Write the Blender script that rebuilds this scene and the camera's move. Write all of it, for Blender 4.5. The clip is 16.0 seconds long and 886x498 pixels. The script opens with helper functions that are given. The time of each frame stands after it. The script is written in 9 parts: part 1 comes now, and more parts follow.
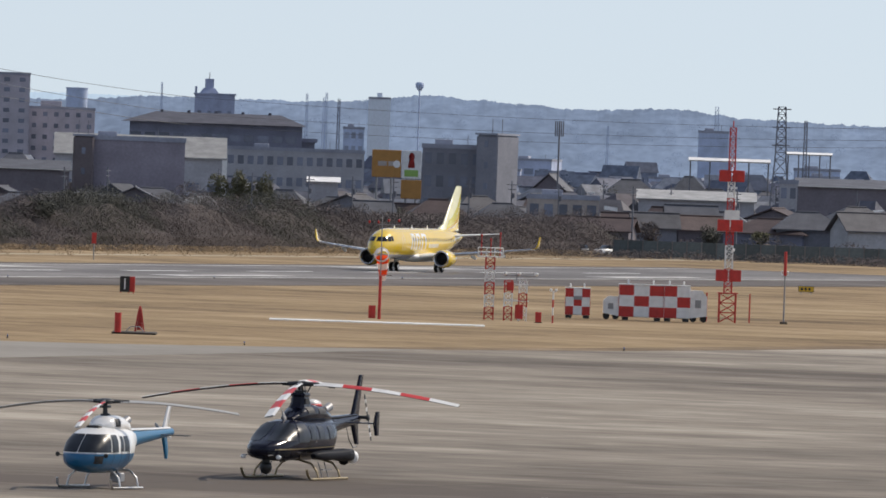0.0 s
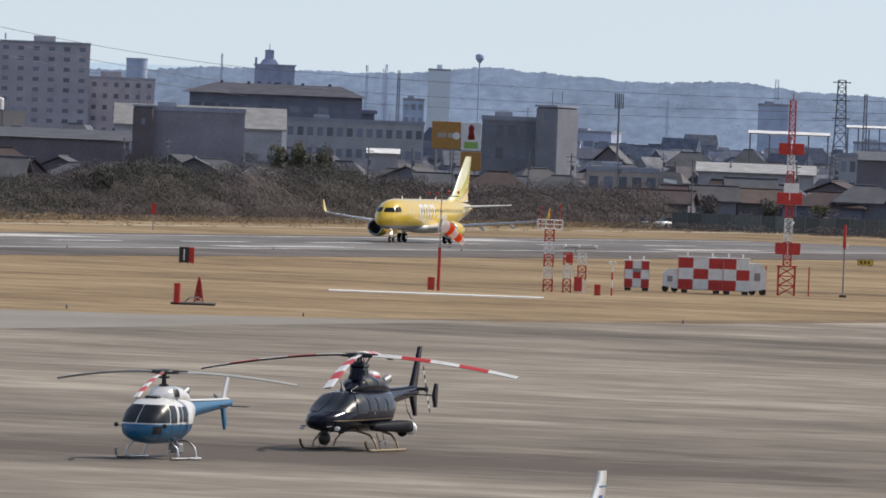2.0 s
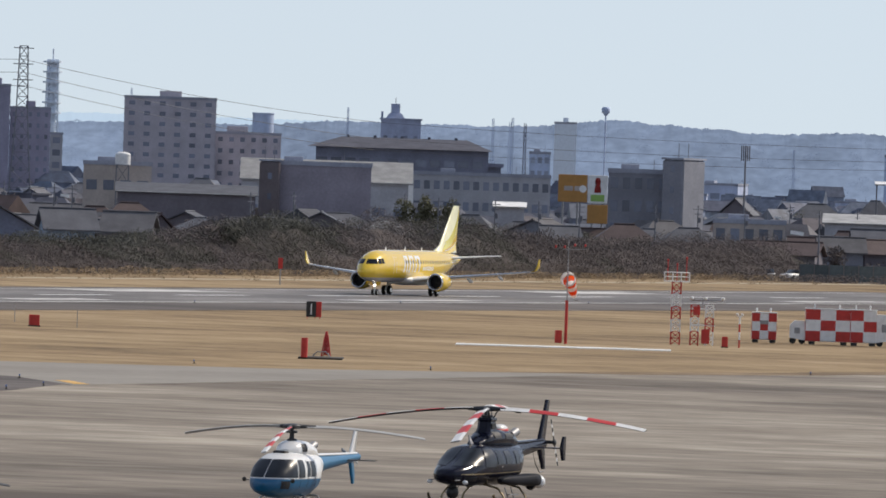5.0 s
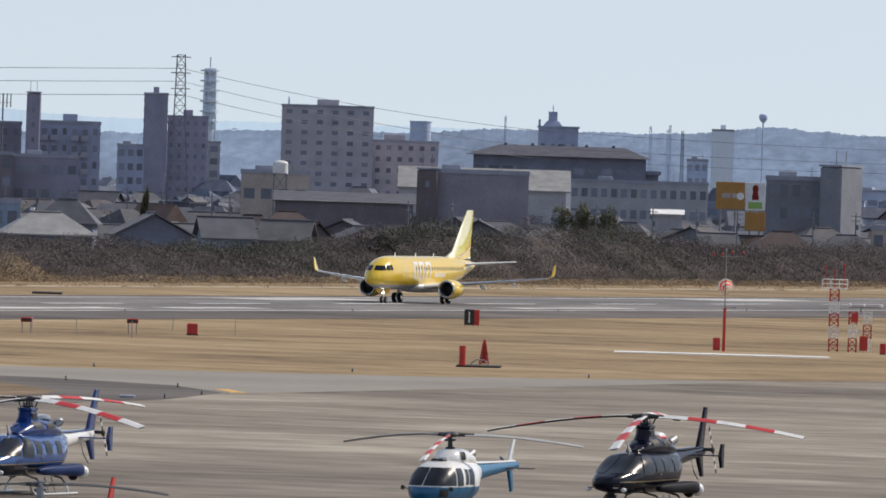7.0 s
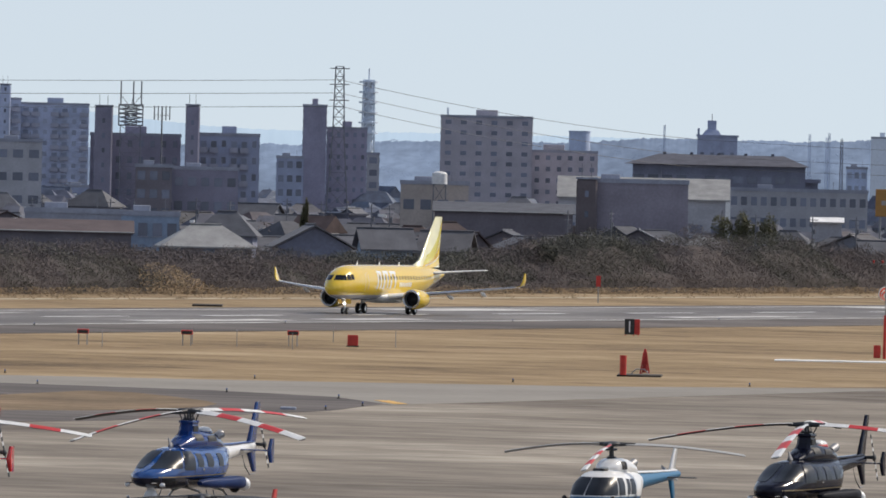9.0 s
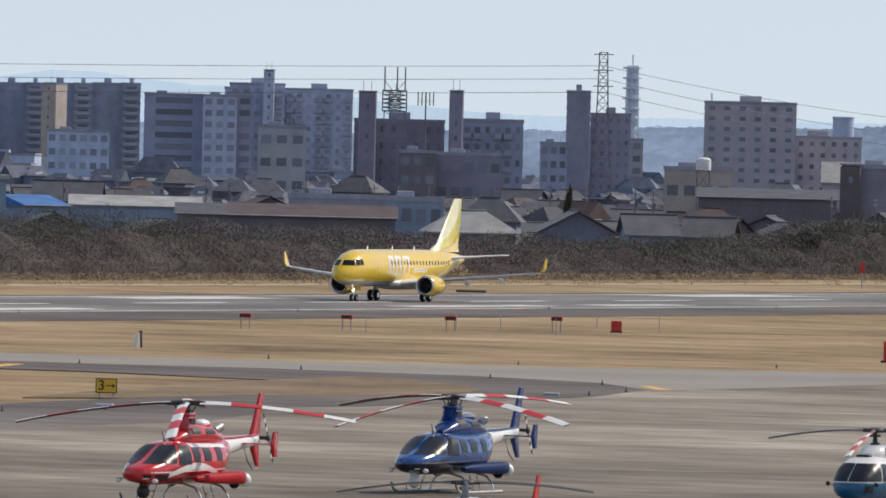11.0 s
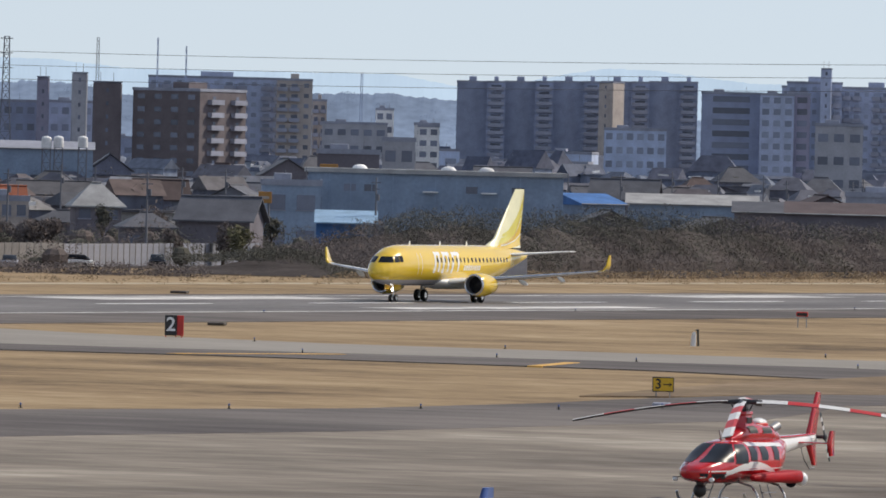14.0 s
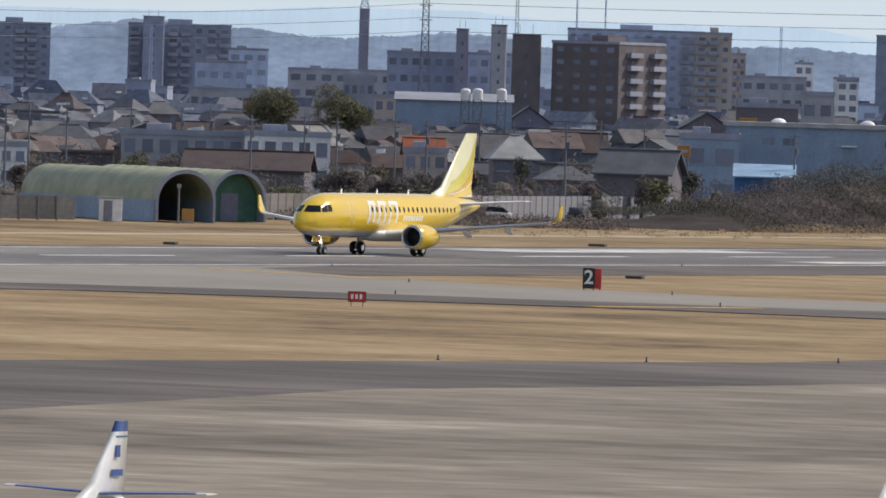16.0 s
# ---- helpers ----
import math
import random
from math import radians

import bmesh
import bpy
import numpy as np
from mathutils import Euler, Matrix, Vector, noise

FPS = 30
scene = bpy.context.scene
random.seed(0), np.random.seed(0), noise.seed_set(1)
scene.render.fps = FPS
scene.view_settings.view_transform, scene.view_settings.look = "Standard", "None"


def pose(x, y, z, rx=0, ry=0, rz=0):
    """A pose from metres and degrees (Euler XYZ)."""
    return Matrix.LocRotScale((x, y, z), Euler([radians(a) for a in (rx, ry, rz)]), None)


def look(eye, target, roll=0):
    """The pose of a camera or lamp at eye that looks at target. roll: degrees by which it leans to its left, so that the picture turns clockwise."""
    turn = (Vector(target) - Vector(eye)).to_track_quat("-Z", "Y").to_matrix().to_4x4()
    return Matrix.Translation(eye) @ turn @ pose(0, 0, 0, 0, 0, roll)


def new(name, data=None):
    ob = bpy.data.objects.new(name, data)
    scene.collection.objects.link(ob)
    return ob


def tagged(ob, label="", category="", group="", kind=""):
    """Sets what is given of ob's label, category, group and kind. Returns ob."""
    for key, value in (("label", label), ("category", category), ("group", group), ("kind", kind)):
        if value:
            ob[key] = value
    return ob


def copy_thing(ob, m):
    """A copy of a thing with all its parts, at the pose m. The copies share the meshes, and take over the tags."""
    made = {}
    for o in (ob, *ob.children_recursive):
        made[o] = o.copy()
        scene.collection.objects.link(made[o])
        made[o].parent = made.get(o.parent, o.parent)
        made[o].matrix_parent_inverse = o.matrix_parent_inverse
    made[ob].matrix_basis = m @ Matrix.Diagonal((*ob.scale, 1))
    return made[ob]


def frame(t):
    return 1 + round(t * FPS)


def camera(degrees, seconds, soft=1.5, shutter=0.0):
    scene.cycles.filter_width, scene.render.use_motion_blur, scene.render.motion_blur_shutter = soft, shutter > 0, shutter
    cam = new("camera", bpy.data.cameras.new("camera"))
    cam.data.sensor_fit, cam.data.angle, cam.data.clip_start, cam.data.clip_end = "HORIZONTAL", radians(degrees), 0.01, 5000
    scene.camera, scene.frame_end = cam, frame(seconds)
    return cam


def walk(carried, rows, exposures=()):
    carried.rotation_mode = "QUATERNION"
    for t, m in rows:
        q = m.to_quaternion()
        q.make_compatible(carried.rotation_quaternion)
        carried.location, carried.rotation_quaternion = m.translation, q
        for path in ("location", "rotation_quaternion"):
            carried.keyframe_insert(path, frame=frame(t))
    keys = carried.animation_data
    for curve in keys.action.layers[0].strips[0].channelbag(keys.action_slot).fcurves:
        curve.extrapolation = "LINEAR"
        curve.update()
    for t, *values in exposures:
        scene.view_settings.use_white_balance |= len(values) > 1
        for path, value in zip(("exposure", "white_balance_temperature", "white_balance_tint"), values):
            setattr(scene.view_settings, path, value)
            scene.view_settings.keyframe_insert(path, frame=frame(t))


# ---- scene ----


def aim(heading, pitch, roll):
    """A camera pose at the deck's eye point, from compass-like angles in degrees (0 = along the runway)."""
    return pose(0, 0, 13.13, 0, 0, heading - 90) @ pose(0, 0, 0, 90 + pitch, 0, 0) @ pose(0, 0, 0, 0, 0, roll)


# the camera stands on the deck and pans after the airliner
cam = camera(4.0819, 16.0, soft=1.7)
walk(cam, [
    (0, aim(17.7998, -0.4396, 2.034)),
    (0.5, aim(17.8755, -0.4490, 2.029)),
    (1, aim(17.9302, -0.4695, 2.238)),
    (1.5, aim(17.9758, -0.4674, 2.223)),
    (2, aim(18.0681, -0.5795, 2.255)),
    (2.5, aim(18.0642, -0.6545, 2.291)),
    (3, aim(18.1856, -0.6128, 2.366)),
    (3.5, aim(18.3841, -0.5515, 2.338)),
    (4, aim(18.4461, -0.4801, 2.095)),
    (4.2, aim(18.4643, -0.4275, 2.028)),
    (6.3, aim(19.0961, -0.3203, 1.883)),
    (6.5, aim(19.1694, -0.3194, 1.853)),
    (7, aim(19.3899, -0.3418, 1.776)),
    (7.5, aim(19.5871, -0.3573, 1.620)),
    (8, aim(19.7383, -0.3258, 1.475)),
    (8.5, aim(19.8924, -0.3541, 1.541)),
    (9, aim(20.1277, -0.3148, 1.358)),
    (9.5, aim(20.4252, -0.3155, 1.184)),
    (10, aim(21.0021, -0.3491, 1.122)),
    (10.2, aim(21.0490, -0.3667, 1.214)),
    (12.3, aim(21.8806, -0.4610, 1.458)),
    (12.5, aim(21.9794, -0.4634, 1.432)),
    (13, aim(22.6200, -0.4926, 1.220)),
    (13.5, aim(23.2927, -0.4886, 1.368)),
    (14, aim(23.9067, -0.4778, 1.444)),
    (14.5, aim(24.2532, -0.5535, 1.594)),
    (15, aim(24.8390, -0.6787, 1.779)),
    (15.5, aim(25.2295, -0.7611, 1.756)),
    (16, aim(25.8272, -0.7465, 1.764)),
])

# ---- sky, sun, exposure ----
SUN_AZ, SUN_EL = -40.0, 42.0
world = bpy.data.worlds.new("sky")
scene.world = world
world.use_nodes = True
wn = world.node_tree
sky = wn.nodes.new("ShaderNodeTexSky")
sky.sky_type = 'NISHITA'
sky.sun_disc = False
sky.sun_elevation = radians(SUN_EL)
sky.sun_rotation = radians(90 - SUN_AZ)
sky.air_density, sky.dust_density, sky.ozone_density = 1.0, 0.7, 2.0
# hazy air: the pale band low over the horizon is the sky some degrees higher up
tcw = wn.nodes.new("ShaderNodeTexCoord")
lift = wn.nodes.new("ShaderNodeVectorMath")
lift.operation = 'ADD'
lift.inputs[1].default_value = (0, 0, 0.11)
wn.links.new(tcw.outputs["Generated"], lift.inputs[0])
wn.links.new(lift.outputs[0], sky.inputs[0])
veil = wn.nodes.new("ShaderNodeMix")
veil.data_type = 'RGBA'
up = wn.nodes.new("ShaderNodeSeparateXYZ")
wn.links.new(tcw.outputs["Generated"], up.inputs[0])
thin = wn.nodes.new("ShaderNodeMapRange")
thin.inputs[1].default_value, thin.inputs[2].default_value = 0.0, 0.6
thin.inputs[3].default_value, thin.inputs[4].default_value = 0.52, 0.22
wn.links.new(up.outputs[2], thin.inputs[0])
wn.links.new(thin.outputs[0], veil.inputs[0])
veil.inputs[7].default_value = (6.9, 7.05, 7.35, 1)
wn.links.new(sky.outputs[0], veil.inputs[6])
wn.links.new(veil.outputs[2], wn.nodes["Background"].inputs[0])
wn.nodes["Background"].inputs[1].default_value = 0.117
sun = new("sun", bpy.data.lights.new("sun", 'SUN'))
sun.data.energy, sun.data.angle, sun.data.color = 3.6, radians(0.6), (1.0, 0.89, 0.75)
sd = Vector((math.cos(radians(SUN_EL)) * math.cos(radians(SUN_AZ)), math.cos(radians(SUN_EL)) * math.sin(radians(SUN_AZ)), math.sin(radians(SUN_EL))))
sun.matrix_world = look(sd * 300, (0, 0, 0))
scene.view_settings.exposure = 0.0


# ---- materials ----
MATS = {}


def mat(name, col, rough=0.7, metal=0.0, spec=0.5, vary=0.15, scale=1.0, bump=0.0, fine=None, glow=None, per=0.0, coat=0.0, trans=0.0):
    """A principled material with two scales of noise in its colour, optional relief and a shift from object to object."""
    m = bpy.data.materials.new(name)
    m.use_nodes = True
    nt = m.node_tree
    b = nt.nodes["Principled BSDF"]
    b.inputs["Roughness"].default_value, b.inputs["Metallic"].default_value = rough, metal
    b.inputs["Specular IOR Level"].default_value = spec
    b.inputs["Coat Weight"].default_value, b.inputs["Coat Roughness"].default_value = coat, 0.05
    b.inputs["Transmission Weight"].default_value = trans
    tc = nt.nodes.new("ShaderNodeTexCoord")
    tot = None
    for s, a in ((scale, vary), (scale * 9.0 if fine is None else fine, vary * 0.6)):
        n = nt.nodes.new("ShaderNodeTexNoise")
        n.inputs["Scale"].default_value, n.inputs["Detail"].default_value = s, 4
        nt.links.new(tc.outputs["Object"], n.inputs["Vector"])
        r = nt.nodes.new("ShaderNodeMapRange")
        r.inputs[1].default_value, r.inputs[2].default_value = 0.3, 0.7
        r.inputs[3].default_value, r.inputs[4].default_value = 1 - a, 1 + a
        nt.links.new(n.outputs["Fac"], r.inputs[0])
        if tot is None:
            tot, first = r.outputs[0], n
        else:
            k = nt.nodes.new("ShaderNodeMath")
            k.operation = 'MULTIPLY'
            nt.links.new(tot, k.inputs[0])
            nt.links.new(r.outputs[0], k.inputs[1])
            tot = k.outputs[0]
            last = n
    if per:
        oi = nt.nodes.new("ShaderNodeObjectInfo")
        r = nt.nodes.new("ShaderNodeMapRange")
        r.inputs[3].default_value, r.inputs[4].default_value = 1 - per, 1 + per
        nt.links.new(oi.outputs["Random"], r.inputs[0])
        k = nt.nodes.new("ShaderNodeMath")
        k.operation = 'MULTIPLY'
        nt.links.new(tot, k.inputs[0])
        nt.links.new(r.outputs[0], k.inputs[1])
        tot = k.outputs[0]
    sc = nt.nodes.new("ShaderNodeVectorMath")
    sc.operation = 'SCALE'
    sc.inputs[0].default_value = col
    nt.links.new(tot, sc.inputs["Scale"])
    nt.links.new(sc.outputs[0], b.inputs["Base Color"])
    if bump:
        bp = nt.nodes.new("ShaderNodeBump")
        bp.inputs["Strength"].default_value, bp.inputs["Distance"].default_value = bump, 0.05
        nt.links.new(last.outputs["Fac"], bp.inputs["Height"])
        nt.links.new(bp.outputs[0], b.inputs["Normal"])
    if glow:
        b.inputs["Emission Color"].default_value = (*glow[:3], 1)
        k = nt.nodes.new("ShaderNodeMath")
        k.operation = 'MULTIPLY'
        k.inputs[1].default_value = glow[3]
        nt.links.new(tot, k.inputs[0])
        nt.links.new(k.outputs[0], b.inputs["Emission Strength"])
    MATS[name] = m
    return m


def ground_mat(name, stops, scales, rough=0.85, joints=0.0, bump=0.3):
    """Open-air surfaces: broad patches, smears and grain between a few colours, and optional slab joints."""
    m = bpy.data.materials.new(name)
    m.use_nodes = True
    nt = m.node_tree
    b = nt.nodes["Principled BSDF"]
    b.inputs["Roughness"].default_value = rough
    b.inputs["Specular IOR Level"].default_value = 0.12
    tc = nt.nodes.new("ShaderNodeTexCoord")
    tot = None
    for s, w, stretch in scales:
        mp = nt.nodes.new("ShaderNodeMapping")
        mp.inputs["Scale"].default_value = (s, s * stretch, s)
        mp.inputs["Rotation"].default_value = (0, 0, radians(-21))
        nt.links.new(tc.outputs["Object"], mp.inputs["Vector"])
        n = nt.nodes.new("ShaderNodeTexNoise")
        n.inputs["Scale"].default_value, n.inputs["Detail"].default_value = 1.0, 5
        nt.links.new(mp.outputs[0], n.inputs["Vector"])
        k = nt.nodes.new("ShaderNodeMath")
        k.operation = 'MULTIPLY_ADD'
        k.inputs[1].default_value = w
        nt.links.new(n.outputs["Fac"], k.inputs[0])
        if tot is None:
            k.inputs[2].default_value = 0.0
        else:
            nt.links.new(tot, k.inputs[2])
        tot = k.outputs[0]
    ramp = nt.nodes.new("ShaderNodeValToRGB")
    els = ramp.color_ramp.elements
    while len(els) < len(stops):
        els.new(0.5)
    for e, (p, c) in zip(els, stops):
        e.position, e.color = p, (*c, 1)
    nt.links.new(tot, ramp.inputs[0])
    out = ramp.outputs[0]
    if joints:
        br = nt.nodes.new("ShaderNodeTexBrick")
        br.offset = 0.0
        br.inputs["Scale"].default_value = 1.0
        br.inputs["Brick Width"].default_value, br.inputs["Row Height"].default_value = 7.5, 7.5
        br.inputs["Mortar Size"].default_value = 0.06
        br.inputs["Color1"].default_value = (1, 1, 1, 1)
        br.inputs["Color2"].default_value = (0.93, 0.93, 0.93, 1)
        br.inputs["Mortar"].default_value = (joints, joints, joints, 1)
        nt.links.new(tc.outputs["Object"], br.inputs["Vector"])
        mx = nt.nodes.new("ShaderNodeMix")
        mx.data_type, mx.blend_type = 'RGBA', 'MULTIPLY'
        mx.inputs[0].default_value = 1.0
        nt.links.new(out, mx.inputs[6])
        nt.links.new(br.outputs["Color"], mx.inputs[7])
        out = mx.outputs[2]
    nt.links.new(out, b.inputs["Base Color"])
    if bump:
        n = nt.nodes.new("ShaderNodeTexNoise")
        n.inputs["Scale"].default_value = 3.0
        nt.links.new(tc.outputs["Object"], n.inputs["Vector"])
        bp = nt.nodes.new("ShaderNodeBump")
        bp.inputs["Strength"].default_value, bp.inputs["Distance"].default_value = bump, 0.05
        nt.links.new(n.outputs["Fac"], bp.inputs["Height"])
        nt.links.new(bp.outputs[0], b.inputs["Normal"])
    MATS[name] = m
    return m


def island_mat(name, stops, rough=0.8, spec=0.15):
    """Weathered surfaces of a joined mass of small buildings: each piece takes one of a few colours, with grain over it."""
    m = bpy.data.materials.new(name)
    m.use_nodes = True
    nt = m.node_tree
    b = nt.nodes["Principled BSDF"]
    b.inputs["Roughness"].default_value, b.inputs["Specular IOR Level"].default_value = rough, spec
    ge = nt.nodes.new("ShaderNodeNewGeometry")
    ramp = nt.nodes.new("ShaderNodeValToRGB")
    ramp.color_ramp.interpolation = 'CONSTANT'
    els = ramp.color_ramp.elements
    while len(els) < len(stops):
        els.new(0.5)
    for k, (e, c) in enumerate(zip(els, stops)):
        e.position, e.color = k / len(stops), (*c, 1)
    nt.links.new(ge.outputs["Random Per Island"], ramp.inputs[0])
    tc = nt.nodes.new("ShaderNodeTexCoord")
    n = nt.nodes.new("ShaderNodeTexNoise")
    n.inputs["Scale"].default_value, n.inputs["Detail"].default_value = 0.6, 5
    nt.links.new(tc.outputs["Object"], n.inputs["Vector"])
    r = nt.nodes.new("ShaderNodeMapRange")
    r.inputs[1].default_value, r.inputs[2].default_value = 0.3, 0.7
    r.inputs[3].default_value, r.inputs[4].default_value = 0.75, 1.25
    nt.links.new(n.outputs["Fac"], r.inputs[0])
    sc = nt.nodes.new("ShaderNodeVectorMath")
    sc.operation = 'SCALE'
    nt.links.new(ramp.outputs[0], sc.inputs[0])
    nt.links.new(r.outputs[0], sc.inputs["Scale"])
    nt.links.new(sc.outputs[0], b.inputs["Base Color"])
    MATS[name] = m
    return m


def fabric(name, col):
    """Thin woven cloth that lets part of the light through."""
    m = mat(name, col, 0.85, vary=0.1, spec=0.1)
    nt = m.node_tree
    tl = nt.nodes.new("ShaderNodeBsdfTranslucent")
    tl.inputs[0].default_value = (*col, 1)
    mx = nt.nodes.new("ShaderNodeMixShader")
    mx.inputs[0].default_value = 0.55
    nt.links.new(nt.nodes["Principled BSDF"].outputs[0], mx.inputs[1])
    nt.links.new(tl.outputs[0], mx.inputs[2])
    nt.links.new(mx.outputs[0], nt.nodes["Material Output"].inputs[0])
    return m


def two_tone(name, low, high, z, rough=0.25, coat=0.6, slope=0.0):
    """Glossy paint in two colours that meet at height z of the thing (rising by slope along its length)."""
    m = mat(name, high, rough, vary=0.04, coat=coat)
    nt = m.node_tree
    b = nt.nodes["Principled BSDF"]
    tc = nt.nodes.new("ShaderNodeTexCoord")
    sp = nt.nodes.new("ShaderNodeSeparateXYZ")
    nt.links.new(tc.outputs["Object"], sp.inputs[0])
    k = nt.nodes.new("ShaderNodeMath")
    k.operation = 'MULTIPLY_ADD'
    k.inputs[1].default_value = slope
    nt.links.new(sp.outputs[0], k.inputs[0])
    nt.links.new(sp.outputs[2], k.inputs[2])
    g = nt.nodes.new("ShaderNodeMapRange")
    g.inputs[1].default_value, g.inputs[2].default_value = z - 0.02, z + 0.02
    nt.links.new(k.outputs[0], g.inputs[0])
    mx = nt.nodes.new("ShaderNodeMix")
    mx.data_type = 'RGBA'
    mx.inputs[6].default_value = (*low, 1)
    mx.inputs[7].default_value = (*high, 1)
    nt.links.new(g.outputs[0], mx.inputs[0])
    nt.links.new(mx.outputs[2], b.inputs["Base Color"])
    return m


# open ground
ground_mat("dry_grass", [(0.40, (0.125, 0.088, 0.055)), (0.46, (0.24, 0.172, 0.100)), (0.53, (0.315, 0.230, 0.134)), (0.62, (0.43, 0.335, 0.215))],
           [(0.02, 0.34, 0.9), (0.08, 0.32, 0.8), (0.45, 0.20, 0.7), (1.6, 0.14, 0.6)], 0.95)
ground_mat("concrete_apron", [(0.41, (0.122, 0.102, 0.086)), (0.47, (0.200, 0.173, 0.143)), (0.53, (0.282, 0.247, 0.203)), (0.60, (0.43, 0.385, 0.32))],
           [(0.010, 0.34, 0.8), (0.04, 0.34, 0.7), (0.20, 0.20, 0.7), (0.7, 0.12, 0.6)], 0.85, joints=0.72)
ground_mat("asphalt_dark", [(0.38, (0.078, 0.068, 0.065)), (0.5, (0.125, 0.111, 0.104)), (0.62, (0.19, 0.170, 0.155))], [(0.04, 0.5, 0.4), (0.25, 0.35, 0.4), (3.0, 0.15, 1.0)], 0.8)
ground_mat("runway_grey", [(0.38, (0.10, 0.090, 0.085)), (0.5, (0.165, 0.152, 0.143)), (0.62, (0.27, 0.252, 0.238))], [(0.02, 0.5, 3.0), (0.2, 0.3, 6.0), (2.0, 0.2, 1.0)], 0.6)
ground_mat("taxiway_grey", [(0.3, (0.20, 0.184, 0.162)), (0.55, (0.285, 0.265, 0.236)), (0.8, (0.36, 0.335, 0.30))], [(0.03, 0.5, 1.0), (0.25, 0.3, 1.0), (2.0, 0.2, 1.0)], 0.8)
ground_mat("town_ground", [(0.35, (0.06, 0.055, 0.052)), (0.5, (0.11, 0.10, 0.093)), (0.65, (0.17, 0.155, 0.14))], [(0.02, 0.5, 1.0), (0.2, 0.3, 1.0), (2.0, 0.2, 1.0)], 0.95)
ground_mat("bare_soil", [(0.38, (0.13, 0.095, 0.066)), (0.5, (0.21, 0.155, 0.10)), (0.62, (0.30, 0.225, 0.15))], [(0.05, 0.5, 1.5), (0.4, 0.3, 1.0), (2.0, 0.2, 1.0)], 0.95)
ground_mat("gravel_path", [(0.3, (0.34, 0.29, 0.21)), (0.7, (0.50, 0.44, 0.34))], [(0.1, 0.6, 1.0), (2.0, 0.4, 1.0)], 0.95)
mat("mark_white", (0.78, 0.78, 0.76), 0.6, vary=0.15, scale=0.3)
mat("mark_worn", (0.55, 0.54, 0.52), 0.8, spec=0.1, vary=0.35, scale=0.12, fine=0.8)
mat("mark_yellow", (0.62, 0.36, 0.08), 0.7, vary=0.2, scale=0.5)
# airframes
two_tone("plane_paint", (0.40, 0.40, 0.42), (0.78, 0.525, 0.028), 1.86, 0.22)
mat("fin_pale", (0.80, 0.77, 0.48), 0.3, vary=0.05, coat=0.4)
mat("fin_yellow", (0.72, 0.64, 0.10), 0.25, vary=0.03, coat=0.5)
mat("plane_yellow", (0.78, 0.525, 0.028), 0.22, vary=0.03, coat=0.6)
mat("plane_gold", (0.62, 0.36, 0.02), 0.25, vary=0.03, coat=0.6)
mat("plane_white", (0.80, 0.80, 0.76), 0.3, vary=0.03, coat=0.4)
mat("wing_grey", (0.78, 0.79, 0.79), 0.45, vary=0.08)
mat("bare_metal", (0.62, 0.62, 0.62), 0.22, 1.0, vary=0.05)
mat("dark_void", (0.015, 0.015, 0.017), 0.6, vary=0.1)
mat("tyre", (0.02, 0.02, 0.02), 0.85, vary=0.2)
mat("glass_dark", (0.008, 0.010, 0.014), 0.06, spec=0.22, vary=0.05)
mat("lamp_white", (1, 1, 1), 0.3, vary=0.0, glow=(1.0, 0.93, 0.8, 6.0))
mat("heli_black", (0.009, 0.010, 0.021), 0.17, spec=0.20, vary=0.05, coat=0.0)
mat("heli_glass", (0.013, 0.017, 0.025), 0.33, spec=0.28, vary=0.05)
two_tone("heli_blue", (0.006, 0.010, 0.034), (0.008, 0.062, 0.24), 1.20, 0.18, 0.5)
mat("heli_blue_plain", (0.006, 0.034, 0.17), 0.2, vary=0.04, coat=0.35)
mat("pod_black", (0.010, 0.010, 0.014), 0.55, spec=0.10, vary=0.2)
mat("pod_red", (0.36, 0.006, 0.011), 0.45, spec=0.15, vary=0.15)
mat("pod_blue", (0.004, 0.020, 0.095), 0.45, spec=0.15, vary=0.15)
mat("heli_red", (0.52, 0.008, 0.014), 0.2, vary=0.04, coat=0.7)
two_tone("heli_white_teal", (0.003, 0.105, 0.235), (0.78, 0.78, 0.77), 1.36, 0.28, 0.2)
mat("teal", (0.004, 0.13, 0.27), 0.3, vary=0.04, coat=0.2)
mat("white_paint_gloss", (0.80, 0.80, 0.79), 0.28, vary=0.04, coat=0.4)
mat("blade_red", (0.55, 0.03, 0.03), 0.45, vary=0.06)
mat("blade_dark", (0.03, 0.032, 0.036), 0.5, vary=0.1)
mat("blade_grey", (0.38, 0.38, 0.38), 0.5, vary=0.1)
mat("skid_gold", (0.34, 0.27, 0.16), 0.4, 0.6, vary=0.1)
mat("skid_silver", (0.60, 0.60, 0.60), 0.35, 0.7, vary=0.1)
mat("blue_cap", (0.05, 0.10, 0.30), 0.3, vary=0.05)
# airfield equipment
mat("aviation_red", (0.46, 0.028, 0.022), 0.5, vary=0.18, scale=2.0)
mat("aviation_white", (0.74, 0.74, 0.73), 0.5, vary=0.10, scale=2.0)
fabric("sock_orange", (0.82, 0.10, 0.025))
fabric("sock_white", (0.80, 0.79, 0.76))
mat("steel_grey", (0.28, 0.28, 0.29), 0.5, 0.5, vary=0.15, scale=2.0)
mat("sign_yellow", (0.62, 0.40, 0.02), 0.5, vary=0.1)
mat("sign_black", (0.02, 0.02, 0.02), 0.5, vary=0.1)
mat("slab", (0.07, 0.06, 0.05), 0.9, vary=0.25)
